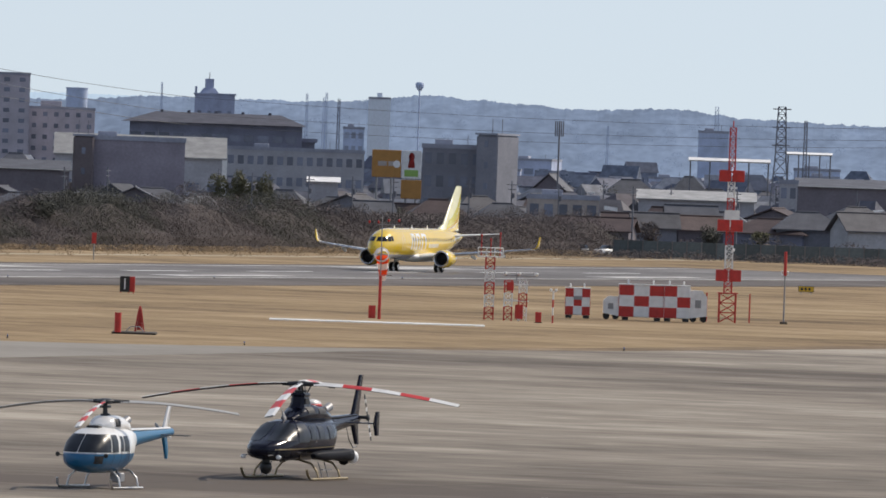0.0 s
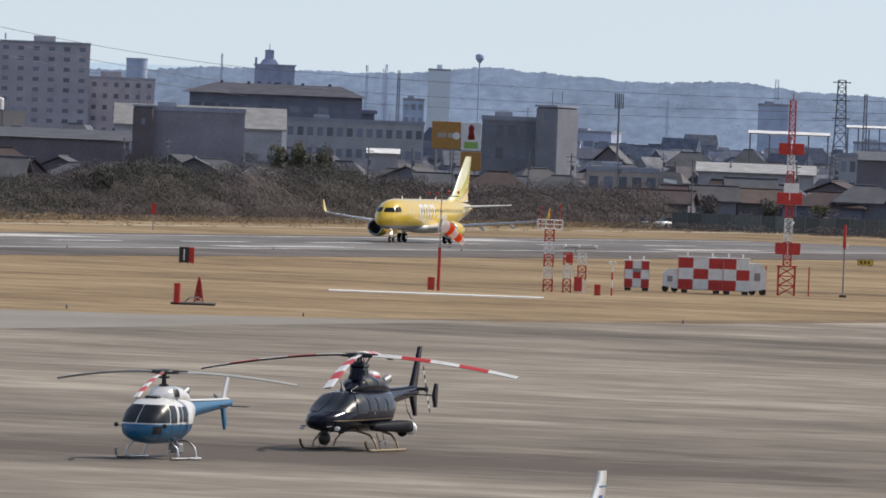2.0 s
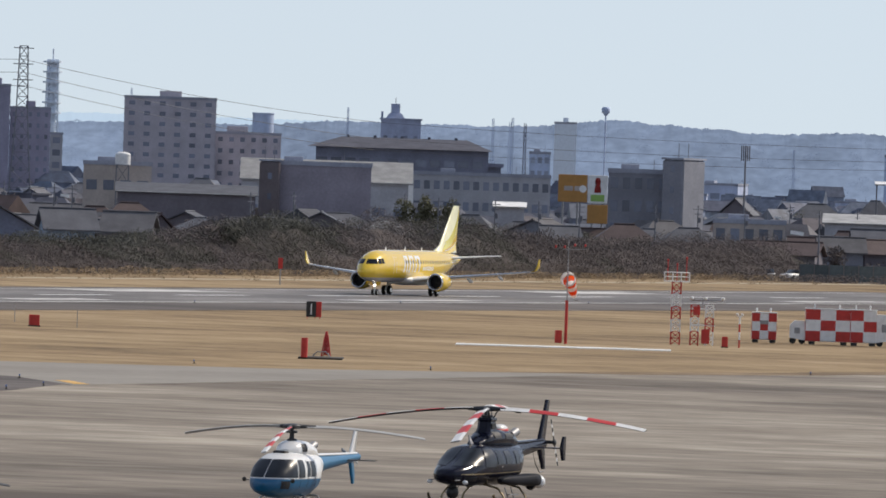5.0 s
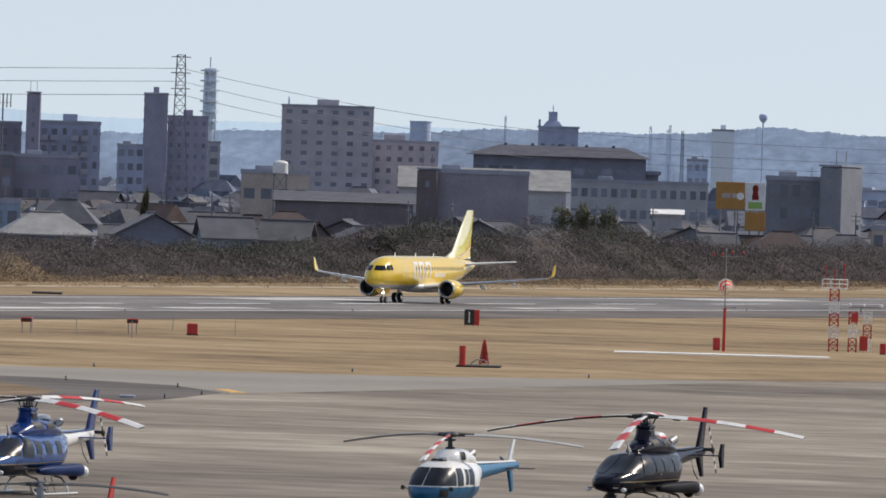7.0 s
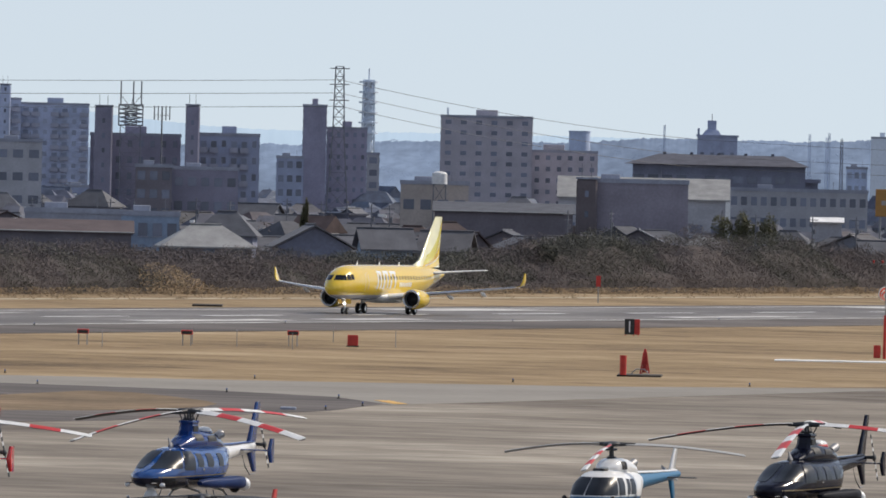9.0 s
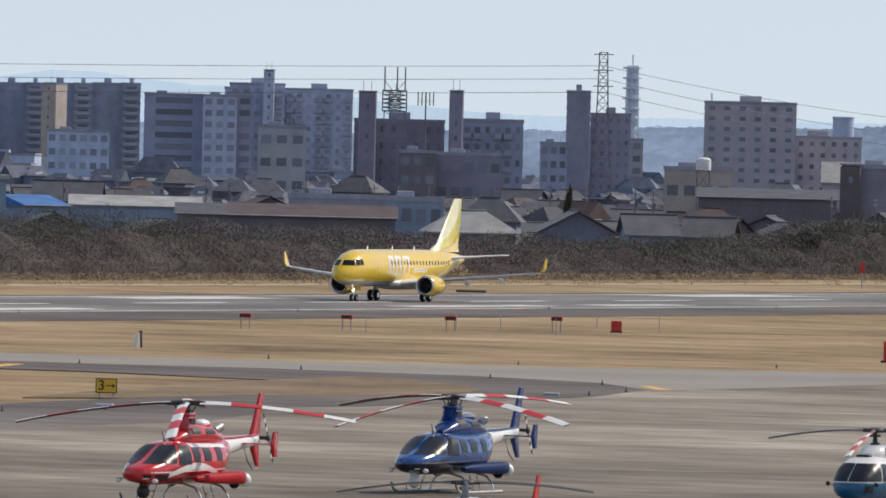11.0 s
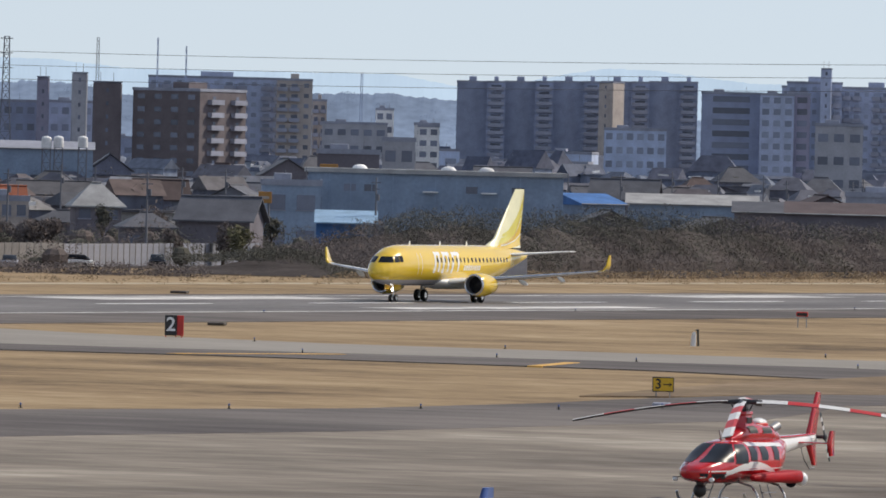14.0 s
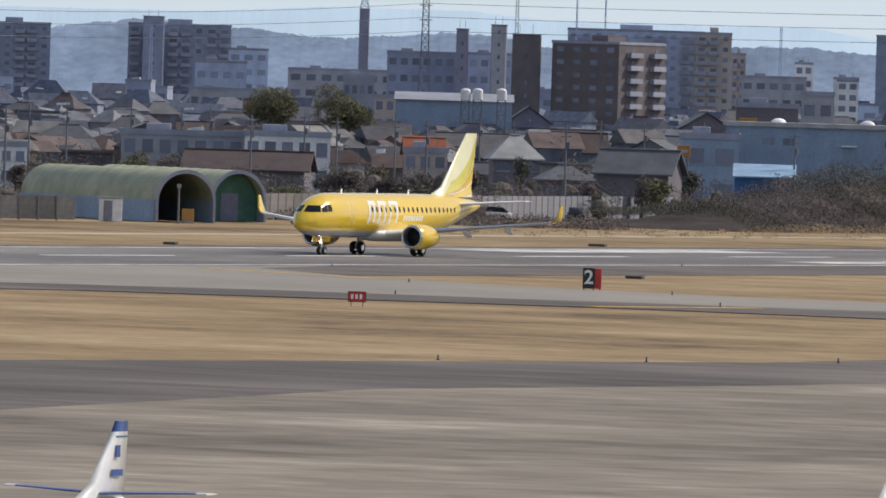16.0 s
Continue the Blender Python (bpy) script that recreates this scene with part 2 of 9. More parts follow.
# town; bluish far walls have the haze of distance mixed into their colour
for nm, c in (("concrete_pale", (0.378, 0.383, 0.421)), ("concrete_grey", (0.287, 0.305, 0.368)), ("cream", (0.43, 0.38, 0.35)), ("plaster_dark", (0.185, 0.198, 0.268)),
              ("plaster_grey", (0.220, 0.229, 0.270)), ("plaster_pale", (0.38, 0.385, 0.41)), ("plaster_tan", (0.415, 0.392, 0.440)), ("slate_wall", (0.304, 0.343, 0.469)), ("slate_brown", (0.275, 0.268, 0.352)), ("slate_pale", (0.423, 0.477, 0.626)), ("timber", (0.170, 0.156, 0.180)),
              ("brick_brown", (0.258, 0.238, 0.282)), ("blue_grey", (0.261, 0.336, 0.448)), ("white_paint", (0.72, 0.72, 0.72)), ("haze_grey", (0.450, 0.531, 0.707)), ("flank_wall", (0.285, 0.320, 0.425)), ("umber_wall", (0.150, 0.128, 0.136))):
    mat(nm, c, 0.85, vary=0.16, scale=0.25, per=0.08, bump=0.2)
for nm, c, r in (("tile_dark", (0.111, 0.114, 0.130), 0.5), ("tile_grey", (0.13, 0.127, 0.135), 0.55), ("tile_brown", (0.088, 0.066, 0.064), 0.6), ("tile_red", (0.35, 0.12, 0.07), 0.7),
                 ("roof_pale", (0.33, 0.33, 0.33), 0.45), ("roof_white", (0.72, 0.72, 0.72), 0.35), ("roof_blue", (0.06, 0.15, 0.36), 0.4), ("roof_sky", (0.26, 0.40, 0.56), 0.4), ("roof_green", (0.36, 0.38, 0.27), 0.6)):
    mat(nm, c, max(r, 0.6), spec=0.2, vary=0.2, scale=0.5, fine=8.0, per=0.2, bump=0.3)
mat("pane_far", (0.150, 0.168, 0.225), 0.25, spec=0.6, vary=0.1, per=0.4)
mat("hall_roof", (0.095, 0.098, 0.122), 0.8, spec=0.15, vary=0.2, scale=0.4, bump=0.3)
# paler pane: haze before the far windows is put into its colour
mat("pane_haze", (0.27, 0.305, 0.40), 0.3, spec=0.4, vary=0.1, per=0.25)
mat("balcony_wall", (0.325, 0.340, 0.415), 0.8, vary=0.1, per=0.1)
mat("pole_grey", (0.17, 0.175, 0.20), 0.8, vary=0.15)
mat("cable", (0.12, 0.12, 0.13), 0.6, vary=0.1)
mat("fence_concrete", (0.17, 0.16, 0.155), 0.9, vary=0.25, scale=0.4, per=0.2)
mat("fence_green", (0.10, 0.12, 0.125), 0.8, vary=0.2, scale=0.4, per=0.3)
mat("billboard_brown", (0.40, 0.20, 0.05), 0.6, vary=0.1)
mat("screen_green", (0.06, 0.16, 0.12), 0.7, vary=0.2)
mat("billboard_green", (0.25, 0.42, 0.10), 0.6, vary=0.1)
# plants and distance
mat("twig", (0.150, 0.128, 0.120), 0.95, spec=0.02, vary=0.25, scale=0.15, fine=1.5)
# darker than the twigs: the thicket's inner shade put into a colour
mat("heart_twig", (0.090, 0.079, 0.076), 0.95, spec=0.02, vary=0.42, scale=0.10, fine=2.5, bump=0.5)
# nearly white, with haze put into the colour of far towers
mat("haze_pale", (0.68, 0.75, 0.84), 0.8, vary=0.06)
mat("reed", (0.36, 0.27, 0.17), 0.95, spec=0.05, vary=0.3, scale=0.2, fine=2.0)
mat("evergreen", (0.110, 0.106, 0.088), 0.9, spec=0.05, vary=0.35, scale=0.2, fine=2.0)
# olive made paler, the haze before distant crowns put into the colour
mat("olive_leaf", (0.145, 0.138, 0.085), 0.9, spec=0.05, vary=0.3, scale=0.2, fine=2.0)
mat("bark", (0.10, 0.075, 0.055), 0.9, vary=0.3, scale=2.0)
# near, mid and far colours turn bluer and paler: haze painted in
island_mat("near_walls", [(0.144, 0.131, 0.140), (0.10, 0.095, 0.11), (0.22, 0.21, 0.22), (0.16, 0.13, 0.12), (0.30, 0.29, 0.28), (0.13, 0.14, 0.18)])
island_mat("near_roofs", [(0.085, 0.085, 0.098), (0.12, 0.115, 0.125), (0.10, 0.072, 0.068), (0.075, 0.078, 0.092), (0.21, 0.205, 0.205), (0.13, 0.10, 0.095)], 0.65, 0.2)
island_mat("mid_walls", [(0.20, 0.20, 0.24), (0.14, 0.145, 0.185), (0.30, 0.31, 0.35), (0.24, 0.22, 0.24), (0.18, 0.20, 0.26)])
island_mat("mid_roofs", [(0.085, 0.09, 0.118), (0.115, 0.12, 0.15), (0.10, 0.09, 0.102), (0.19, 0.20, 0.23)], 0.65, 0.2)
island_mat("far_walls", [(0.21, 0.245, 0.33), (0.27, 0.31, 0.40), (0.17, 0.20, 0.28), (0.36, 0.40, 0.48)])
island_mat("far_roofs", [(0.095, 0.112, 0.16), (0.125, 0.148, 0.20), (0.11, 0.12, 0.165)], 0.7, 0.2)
# blue-grey leaves: haze of the far belt is in their colour
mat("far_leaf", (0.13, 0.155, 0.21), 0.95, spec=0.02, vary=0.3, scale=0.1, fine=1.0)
# blue haze over ridge and mountains is painted in as their own glow
mat("ridge_haze_glow", (0.05, 0.065, 0.085), 0.95, spec=0.0, vary=0.22, scale=0.02, fine=0.22, glow=(0.172, 0.218, 0.315, 1.0))
mat("mountain_haze_glow", (0.08, 0.10, 0.12), 0.95, spec=0.0, vary=0.06, scale=0.004, fine=0.03, glow=(0.44, 0.55, 0.67, 1.0))


# ---- mesh tools ----
class Shape:
    """Collects vertices and faces, then becomes one mesh."""

    def __init__(self):
        self.v, self.f, self.s = [], [], []

    def add(self, vs, fs, smooth=False):
        n = len(self.v)
        self.v += [tuple(p) for p in vs]
        self.f += [tuple(n + i for i in q) for q in fs]
        self.s += [smooth] * len(fs)
        return self

    def box(self, x0, x1, y0, y1, z0, z1, m=None, bevel=0.0):
        if bevel:
            b = bevel
            pts, k = [], []
            for z, e in ((z0, b), (z0 + b, 0), (z1 - b, 0), (z1, b)):
                ring = [(x0 + b + e * 0.4, y0 + e), (x1 - b - e * 0.4, y0 + e), (x1 - e, y0 + b + e * 0.4), (x1 - e, y1 - b - e * 0.4),
                        (x1 - b - e * 0.4, y1 - e), (x0 + b + e * 0.4, y1 - e), (x0 + e, y1 - b - e * 0.4), (x0 + e, y0 + b + e * 0.4)]
                pts += [(x, y, z) for x, y in ring]
            for r in range(3):
                k += [(r * 8 + i, r * 8 + (i + 1) % 8, r * 8 + 8 + (i + 1) % 8, r * 8 + 8 + i) for i in range(8)]
            k += [tuple(range(7, -1, -1)), tuple(range(24, 32))]
            vs, fs = pts, k
        else:
            vs = [(x0, y0, z0), (x1, y0, z0), (x1, y1, z0), (x0, y1, z0), (x0, y0, z1), (x1, y0, z1), (x1, y1, z1), (x0, y1, z1)]
            fs = [(3, 2, 1, 0), (4, 5, 6, 7), (0, 1, 5, 4), (1, 2, 6, 5), (2, 3, 7, 6), (3, 0, 4, 7)]
        if m:
            vs = [m @ Vector(p) for p in vs]
        return self.add(vs, fs)

    def tube(self, a, b, r0, r1=None, n=10, smooth=True):
        a, b = Vector(a), Vector(b)
        r1 = r0 if r1 is None else r1
        d = (b - a).normalized()
        p = d.orthogonal().normalized()
        q = d.cross(p)
        vs = []
        for c, r in ((a, r0), (b, r1)):
            vs += [c + (p * math.cos(2 * math.pi * i / n) + q * math.sin(2 * math.pi * i / n)) * r for i in range(n)]
        fs = [(i, (i + 1) % n, n + (i + 1) % n, n + i) for i in range(n)]
        self.add(vs, fs, smooth)
        return self.add(vs, [tuple(range(n - 1, -1, -1)), tuple(range(n, 2 * n))])

    def path(self, pts, r, n=8):
        pts = [Vector(p) for p in pts]
        rings = []
        for k, p in enumerate(pts):
            d = (pts[min(k + 1, len(pts) - 1)] - pts[max(k - 1, 0)]).normalized()
            ref = Vector((0, 0, 1)) if abs(d.z) < 0.8 else Vector((1, 0, 0))
            if (pts[0] - pts[-1]).length < 0.01 and k in (0, len(pts) - 1):
                d = (pts[1] - pts[-2]).normalized()
            u = d.cross(ref).normalized()
            w = u.cross(d)
            rings.append([tuple(p + (u * math.cos(2 * math.pi * i / n) + w * math.sin(2 * math.pi * i / n)) * r) for i in range(n)])
        return self.loft(rings)

    def loft(self, rings, cap=True, smooth=True):
        n = len(rings[0])
        vs = [p for r in rings for p in r]
        fs = [(k * n + i, k * n + (i + 1) % n, k * n + n + (i + 1) % n, k * n + n + i) for k in range(len(rings) - 1) for i in range(n)]
        self.add(vs, fs, smooth)
        if cap:
            self.add(rings[0] + rings[-1], [tuple(range(n - 1, -1, -1)), tuple(range(n, 2 * n))])
        return self

    def ball(self, c, rx, ry, rz, n=12, h=8):
        rings = []
        for k in range(h + 1):
            t = math.pi * (0.02 + 0.96 * k / h)
            rings.append([(c[0] + rx * math.sin(t) * math.cos(2 * math.pi * i / n), c[1] + ry * math.sin(t) * math.sin(2 * math.pi * i / n), c[2] - rz * math.cos(t)) for i in range(n)])
        return self.loft(rings)

    def prism(self, poly, m0, m1):
        """A flat outline swept from pose m0 to pose m1."""
        n = len(poly)
        vs = [m0 @ Vector(p) for p in poly] + [m1 @ Vector(p) for p in poly]
        return self.add(vs, [tuple(range(n - 1, -1, -1)), tuple(range(n, 2 * n))] + [(i, (i + 1) % n, n + (i + 1) % n, n + i) for i in range(n)])

    def mesh(self, name, material):
        me = bpy.data.meshes.new(name)
        me.from_pydata(self.v, [], self.f)
        me.polygons.foreach_set("use_smooth", self.s)
        me.materials.append(MATS[material])
        bm = bmesh.new()
        bm.from_mesh(me)
        bmesh.ops.recalc_face_normals(bm, faces=bm.faces)
        bm.to_mesh(me)
        bm.free()
        return me


def part(name, shape, material, parent=None, label="", m=None):
    me = shape.mesh(name, material) if isinstance(shape, Shape) else shape
    ob = new(name, me)
    if parent is not None:
        ob.parent = parent
    if m is not None:
        ob.matrix_basis = m
    if label:
        tagged(ob, label)
    return ob


def thing(name, m, label, category, group="", kind=""):
    ob = new(name)
    ob.empty_display_size = 0.3
    ob.matrix_basis = m
    return tagged(ob, label, category, group, kind)


def ring(x, hw, zc, hh, n=28, e=2.0):
    """A rounded section across a body, at x."""
    out = []
    for i in range(n):
        t = 2 * math.pi * i / n
        c, s = math.cos(t), math.sin(t)
        out.append((x, hw * math.copysign(abs(c) ** (2 / e), c), zc + hh * math.copysign(abs(s) ** (2 / e), s)))
    return out


def slab_poly(name, pts, z, material, kind="structure", label="", category=""):
    """A sheet of paving with the given outline, its top at z, with a small thickness."""
    n = len(pts)
    s = Shape()
    s.add([(x, y, z) for x, y in pts] + [(x, y, z - 0.3) for x, y in pts], [tuple(range(n))] + [(i, n + i, n + (i + 1) % n, (i + 1) % n) for i in range(n)])
    ob = new(name, s.mesh(name, material))
    return tagged(ob, label, category, "", kind)


# ---- ground ----
g = Shape()
g.add([(-4900, -4900, -0.05), (4900, -4900, -0.05), (4900, 4900, -0.05), (-4900, 4900, -0.05)], [(0, 1, 2, 3)])
tagged(new("ground", g.mesh("ground", "dry_grass")), "flat airfield ground under dry tan winter grass", "ground", kind="structure")
slab_poly("town_ground", [(600, 570), (1095, 548), (1200, 523), (1500, 521), (1570, 508), (1640, 470), (1690, 200), (1800, 0), (4900, 0), (4900, 4900), (600, 4900)], 0.0, "town_ground",
          label="dark gravel and asphalt ground between the houses", category="ground")
slab_poly("apron", [(-400, -400), (2600, -400), (2600, 175), (900, 246), (820, 249), (768, 258), (745, 270), (672, 252), (640, 256), (617, 255.3), (585, 254.3), (560, 253.3), (530, 260.8), (505, 266.4), (-400, 340)], 0.0, "concrete_apron",
          label="stained concrete apron with slab joints", category="apron")
slab_poly("taxilane", [(100, 200), (430, 227), (482, 236.5), (516, 233), (565, 233), (600, 243), (617, 252), (617, 255), (585, 254), (560, 253), (530, 260.5), (505, 266), (100, 296)], 0.012, "asphalt_dark", label="dark asphalt strip along the apron edge", category="taxiway")
slab_poly("shoulder", [(560, 250), (612, 243), (656, 247), (681, 253), (697, 262), (707, 274), (712, 290), (708, 330), (702, 352), (690, 366), (640, 378), (640, 372), (676, 352),
                       (686, 320), (684, 290), (672, 268), (650, 259), (600, 256)], 0.020, "asphalt_dark", label="dark asphalt shoulder round the grass island", category="pavement")
slab_poly("taxiway", [(678, 251.5), (697, 262), (707, 274), (711, 290), (703, 330), (699, 352), (690, 366), (660, 384), (640, 399), (810, 399), (780, 392), (762, 376), (748, 358), (738, 335), (738, 300),
                      (746, 284), (760, 268), (790, 254)], 0.028, "taxiway_grey", label="pale grey taxiway between apron and runway", category="taxiway")
slab_poly("runway_shoulder", [(-400, 378), (1480, 378), (1480, 446), (-400, 446)], 0.010, "asphalt_dark", label="dark asphalt shoulder of the runway", category="pavement")
slab_poly("runway", [(-400, 397), (1472, 397), (1472, 441), (-400, 441)], 0.036, "runway_grey", label="grey grooved runway with tyre-worn surface", category="runway")
for k, (x0, x1, y0, y1, z) in enumerate(((-300, 1468, 398.2, 399.1, 0.046), (-300, 1468, 438.6, 439.5, 0.046), (903, 955, 403, 407.5, 0.046), (1030, 1064, 404, 408, 0.046),
                                         (1078, 1100, 404, 408, 0.046), (1172, 1208, 403.5, 407, 0.046), (1320, 1356, 403.5, 407, 0.046), (903, 955, 430, 437, 0.046), (1030, 1064, 430, 437, 0.046),
                                         (1172, 1208, 430, 437, 0.046), (1320, 1356, 430, 437, 0.046))):
    slab_poly("runway_marking", [(x0, y0), (x1, y0), (x1, y1), (x0, y1)], z, "mark_worn", label="white painted runway marking", category="marking")
for a in range(19):
    x = 640 + a * 40
    slab_poly("centre_marking", [(x, 418.9), (x + 20, 418.9), (x + 20, 419.8), (x, 419.8)], 0.046, "mark_white", label="white dashed runway centre line", category="marking")
slab_poly("service_path", [(-200, 478), (1800, 478), (1800, 481.5), (-200, 481.5)], 0.0, "gravel_path", label="pale gravel perimeter track", category="path")
slab_poly("soil_edge", [(745, 270), (768, 258), (820, 249), (900, 246), (1200, 233.6), (1600, 217), (1600, 220), (1200, 237), (900, 250.5), (822, 253.5), (772, 262), (748, 274)], -0.03 + 0.045, "bare_soil", label="bare brown earth along the apron edge", category="ground")
slab_poly("soil_patch", [(606.0, 260.5), (652.0, 271.0), (693.1, 276.6), (691.3, 272.7), (682.8, 267.0), (672.6, 260.9), (665.2, 257.4), (655.9, 254.6), (645.4, 253.2), (635.6, 253.7), (627.5, 257.7), (612.0, 257.5)], 0.036, "bare_soil", label="bare brown soil patch in the asphalt", category="ground")
slab_poly("white_strip", [(901.5, 303.2), (910.0, 288.6), (915.4, 290.3), (907.0, 305.0)], 0.02, "mark_white", label="white painted strip laid on the grass", category="marking")
for x0, y0, x1, y1 in ((681, 252, 690, 256.5), (699, 301, 684, 297), (702, 318, 686, 322), (770, 391, 756, 371), (641, 398, 662, 384)):
    d = Vector((y1 - y0, x0 - x1)).normalized() * 0.45
    slab_poly("yellow_line", [(x0 - d.x, y0 - d.y), (x1 - d.x, y1 - d.y), (x1 + d.x, y1 + d.y), (x0 + d.x, y0 + d.y)], 0.05, "mark_yellow", label="worn yellow shoulder line", category="marking")


# ---- distance: ridges beyond the town ----
def ridge_height(prof, a):
    """Smooth height of a ridge line at compass angle a."""
    k = 0
    while k < len(prof) - 2 and prof[k + 1][0] < a:
        k += 1
    (a0, h0), (a1, h1) = prof[k], prof[k + 1]
    u = min(1, max(0, (a - a0) / (a1 - a0)))
    return h0 + (h1 - h0) * u * u * (3 - 2 * u)


def ridge(name, r, prof, material, rough, label):
    s = Shape()
    pts = []
    n = 2600
    for i in range(n + 1):
        a = 13.0 + 18.0 * i / n
        base = ridge_height(prof, a)
        h = rough * (0.8 * noise.noise((a * 9.0, 0, r)) + 0.8 * noise.noise((a * 34.0, 3, r)) + 0.7 * abs(noise.noise((a * 95.0, 5, r))) + 0.4 * noise.noise((a * 260.0, 7, r)))
        pts.append((a, base, h))
    rows = []
    for f in [q / 12 for q in range(13)]:
        row = []
        for a, base, h in pts:
            q = radians(a)
            rr = r - 90 * (1 - f) + 3 * noise.noise((a * 8, f * 4, 1))
            row.append((rr * math.cos(q), rr * math.sin(q), base * f + h * f ** 7 - 2 * (1 - f) + 1.2 * f * (1 - f) * noise.noise((a * 30, f * 9, 2))))
        rows.append(row)
    w = n + 1
    s.add([p for row in rows for p in row], [(j * w + i, j * w + i + 1, j * w + w + i + 1, j * w + w + i) for j in range(12) for i in range(n)], True)
    tagged(new(name, s.mesh(name, material)), label, "hills", kind="structure")


WOODED = [(13, 31), (15.76, 28.6), (16.42, 29.6), (16.66, 32.0), (16.80, 32.4), (17.15, 31.0), (17.47, 32.2), (17.68, 33.4), (17.91, 34.4), (18.15, 31.5), (18.5, 30.6), (19.1, 30.6),
                              (19.6, 28.2), (20.3, 27.4), (20.9, 25.0), (22.1, 22), (23.84, 29.7), (24.2, 31.5), (25.2, 28), (25.75, 33), (26.4, 30), (26.8, 32.5), (27.25, 34.5), (27.9, 29), (31, 30)]
ridge("backdrop_ridge", 4600, WOODED, "ridge_haze_glow", 0.9, "wooded ridge beyond the town, its blue haze painted as glow")
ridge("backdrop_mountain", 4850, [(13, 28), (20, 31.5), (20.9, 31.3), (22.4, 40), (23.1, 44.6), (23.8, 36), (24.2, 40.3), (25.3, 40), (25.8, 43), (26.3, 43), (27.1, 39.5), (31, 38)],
      "mountain_haze_glow", 0.5, "mountains on the horizon, their pale haze painted as glow")


# ---- airliner ----
FUSE = [(4.28, 0.03, 2.42, 0.03), (4.12, 0.36, 2.45, 0.32), (3.7, 0.70, 2.52, 0.66), (3.0, 1.04, 2.66, 1.02), (2.2, 1.26, 2.83, 1.34), (1.2, 1.41, 2.97, 1.58),
        (0.0, 1.49, 3.04, 1.68), (-1.5, 1.505, 3.06, 1.70), (-8.0, 1.505, 3.06, 1.70), (-15.5, 1.505, 3.06, 1.70), (-18.2, 1.42, 3.18, 1.56), (-20.6, 1.20, 3.36, 1.32),
        (-23.0, 0.86, 3.58, 0.98), (-25.4, 0.50, 3.78, 0.60), (-26.9, 0.26, 3.88, 0.32), (-27.4, 0.12, 3.9, 0.16)]


def fuse_at(x):
    """Half width, centre height and half height of the fuselage at x."""
    for a, b in zip(FUSE, FUSE[1:]):
        if b[0] <= x <= a[0]:
            u = (a[0] - x) / (a[0] - b[0])
            return [p + (q - p) * u for p, q in zip(a[1:], b[1:])]
    return FUSE[-1][1:]


def skin(x, z, side, off=0.012):
    hw, zc, hh = fuse_at(x)
    k = max(-0.999, min(0.999, (z - zc) / hh))
    return (x, side * (hw * math.sqrt(1 - k * k) + off), z)


def skin_patch(poly_fn, side, nu=5, nv=6, off=0.012):
    """A patch that follows the fuselage skin: poly_fn(u, v) gives x and z."""
    s = Shape()
    vs = [skin(*poly_fn(i / nu, j / nv), side, off) for j in range(nv + 1) for i in range(nu + 1)]
    s.add(vs, [(j * (nu + 1) + i, j * (nu + 1) + i + 1, (j + 1) * (nu + 1) + i + 1, (j + 1) * (nu + 1) + i) for j in range(nv) for i in range(nu)], True)
    return s


def wrap_patch(half, x_tip, xref, ph0, ph1, z0, z1, side, nu=8, nv=5, off=0.02):
    """A pane wrapped round a nose between two compass angles and two heights; half(x, z) gives the half width."""
    vs = []
    for j in range(nv + 1):
        z = z0 + (z1 - z0) * j / nv
        for i in range(nu + 1):
            ph = math.tan(radians(ph0 + (ph1 - ph0) * i / nu))
            lo, hi = xref + 0.001, x_tip
            for _ in range(40):
                m = (lo + hi) / 2
                if half(m, z) > ph * (m - xref):
                    lo = m
                else:
                    hi = m
            n = Vector((math.cos(math.atan(ph)), math.sin(math.atan(ph)), 0.5)).normalized() * off
            vs.append((lo + n.x, side * (max(0, half(lo, z)) + n.y), z + n.z))
    s = Shape()
    s.add(vs, [(j * (nu + 1) + i, j * (nu + 1) + i + 1, (j + 1) * (nu + 1) + i + 1, (j + 1) * (nu + 1) + i) for j in range(nv) for i in range(nu)], True)
    return s


def fuse_half(x, z):
    hw, zc, hh = fuse_at(x)
    k = (z - zc) / hh
    return hw * math.sqrt(1 - k * k) if abs(k) < 1 else -1.0


def aerofoil(chord, x_le, y, z, thick):
    """A wing section: nose at x_le, running back by chord."""
    prof = ((0, 0), (0.02, 0.35), (0.1, 0.75), (0.3, 1.0), (0.6, 0.72), (1, 0.05), (1, -0.05), (0.6, -0.4), (0.3, -0.62), (0.1, -0.5), (0.02, -0.28))
    return [(x_le - chord * a, y, z + thick * chord * 0.5 * b) for a, b in prof]


def wheel(parent, name, y, x, r, w):
    s = Shape()
    rings = []
    for yy, rr in ((-w / 2, r * 0.62), (-w / 2, r * 0.9), (-w * 0.3, r), (w * 0.3, r), (w / 2, r * 0.9), (w / 2, r * 0.62)):
        rings.append([(x + rr * math.cos(2 * math.pi * i / 20), y + yy, r + rr * math.sin(2 * math.pi * i / 20)) for i in range(20)])
    s.loft(rings)
    t = part(name, s, "tyre", parent, "black rubber tyre")
    h = Shape().tube((x, y - w * 0.52, r), (x, y + w * 0.52, r), r * 0.5, n=14)
    part("rim", h, "bare_metal", t, "bare metal wheel rim")
    return t


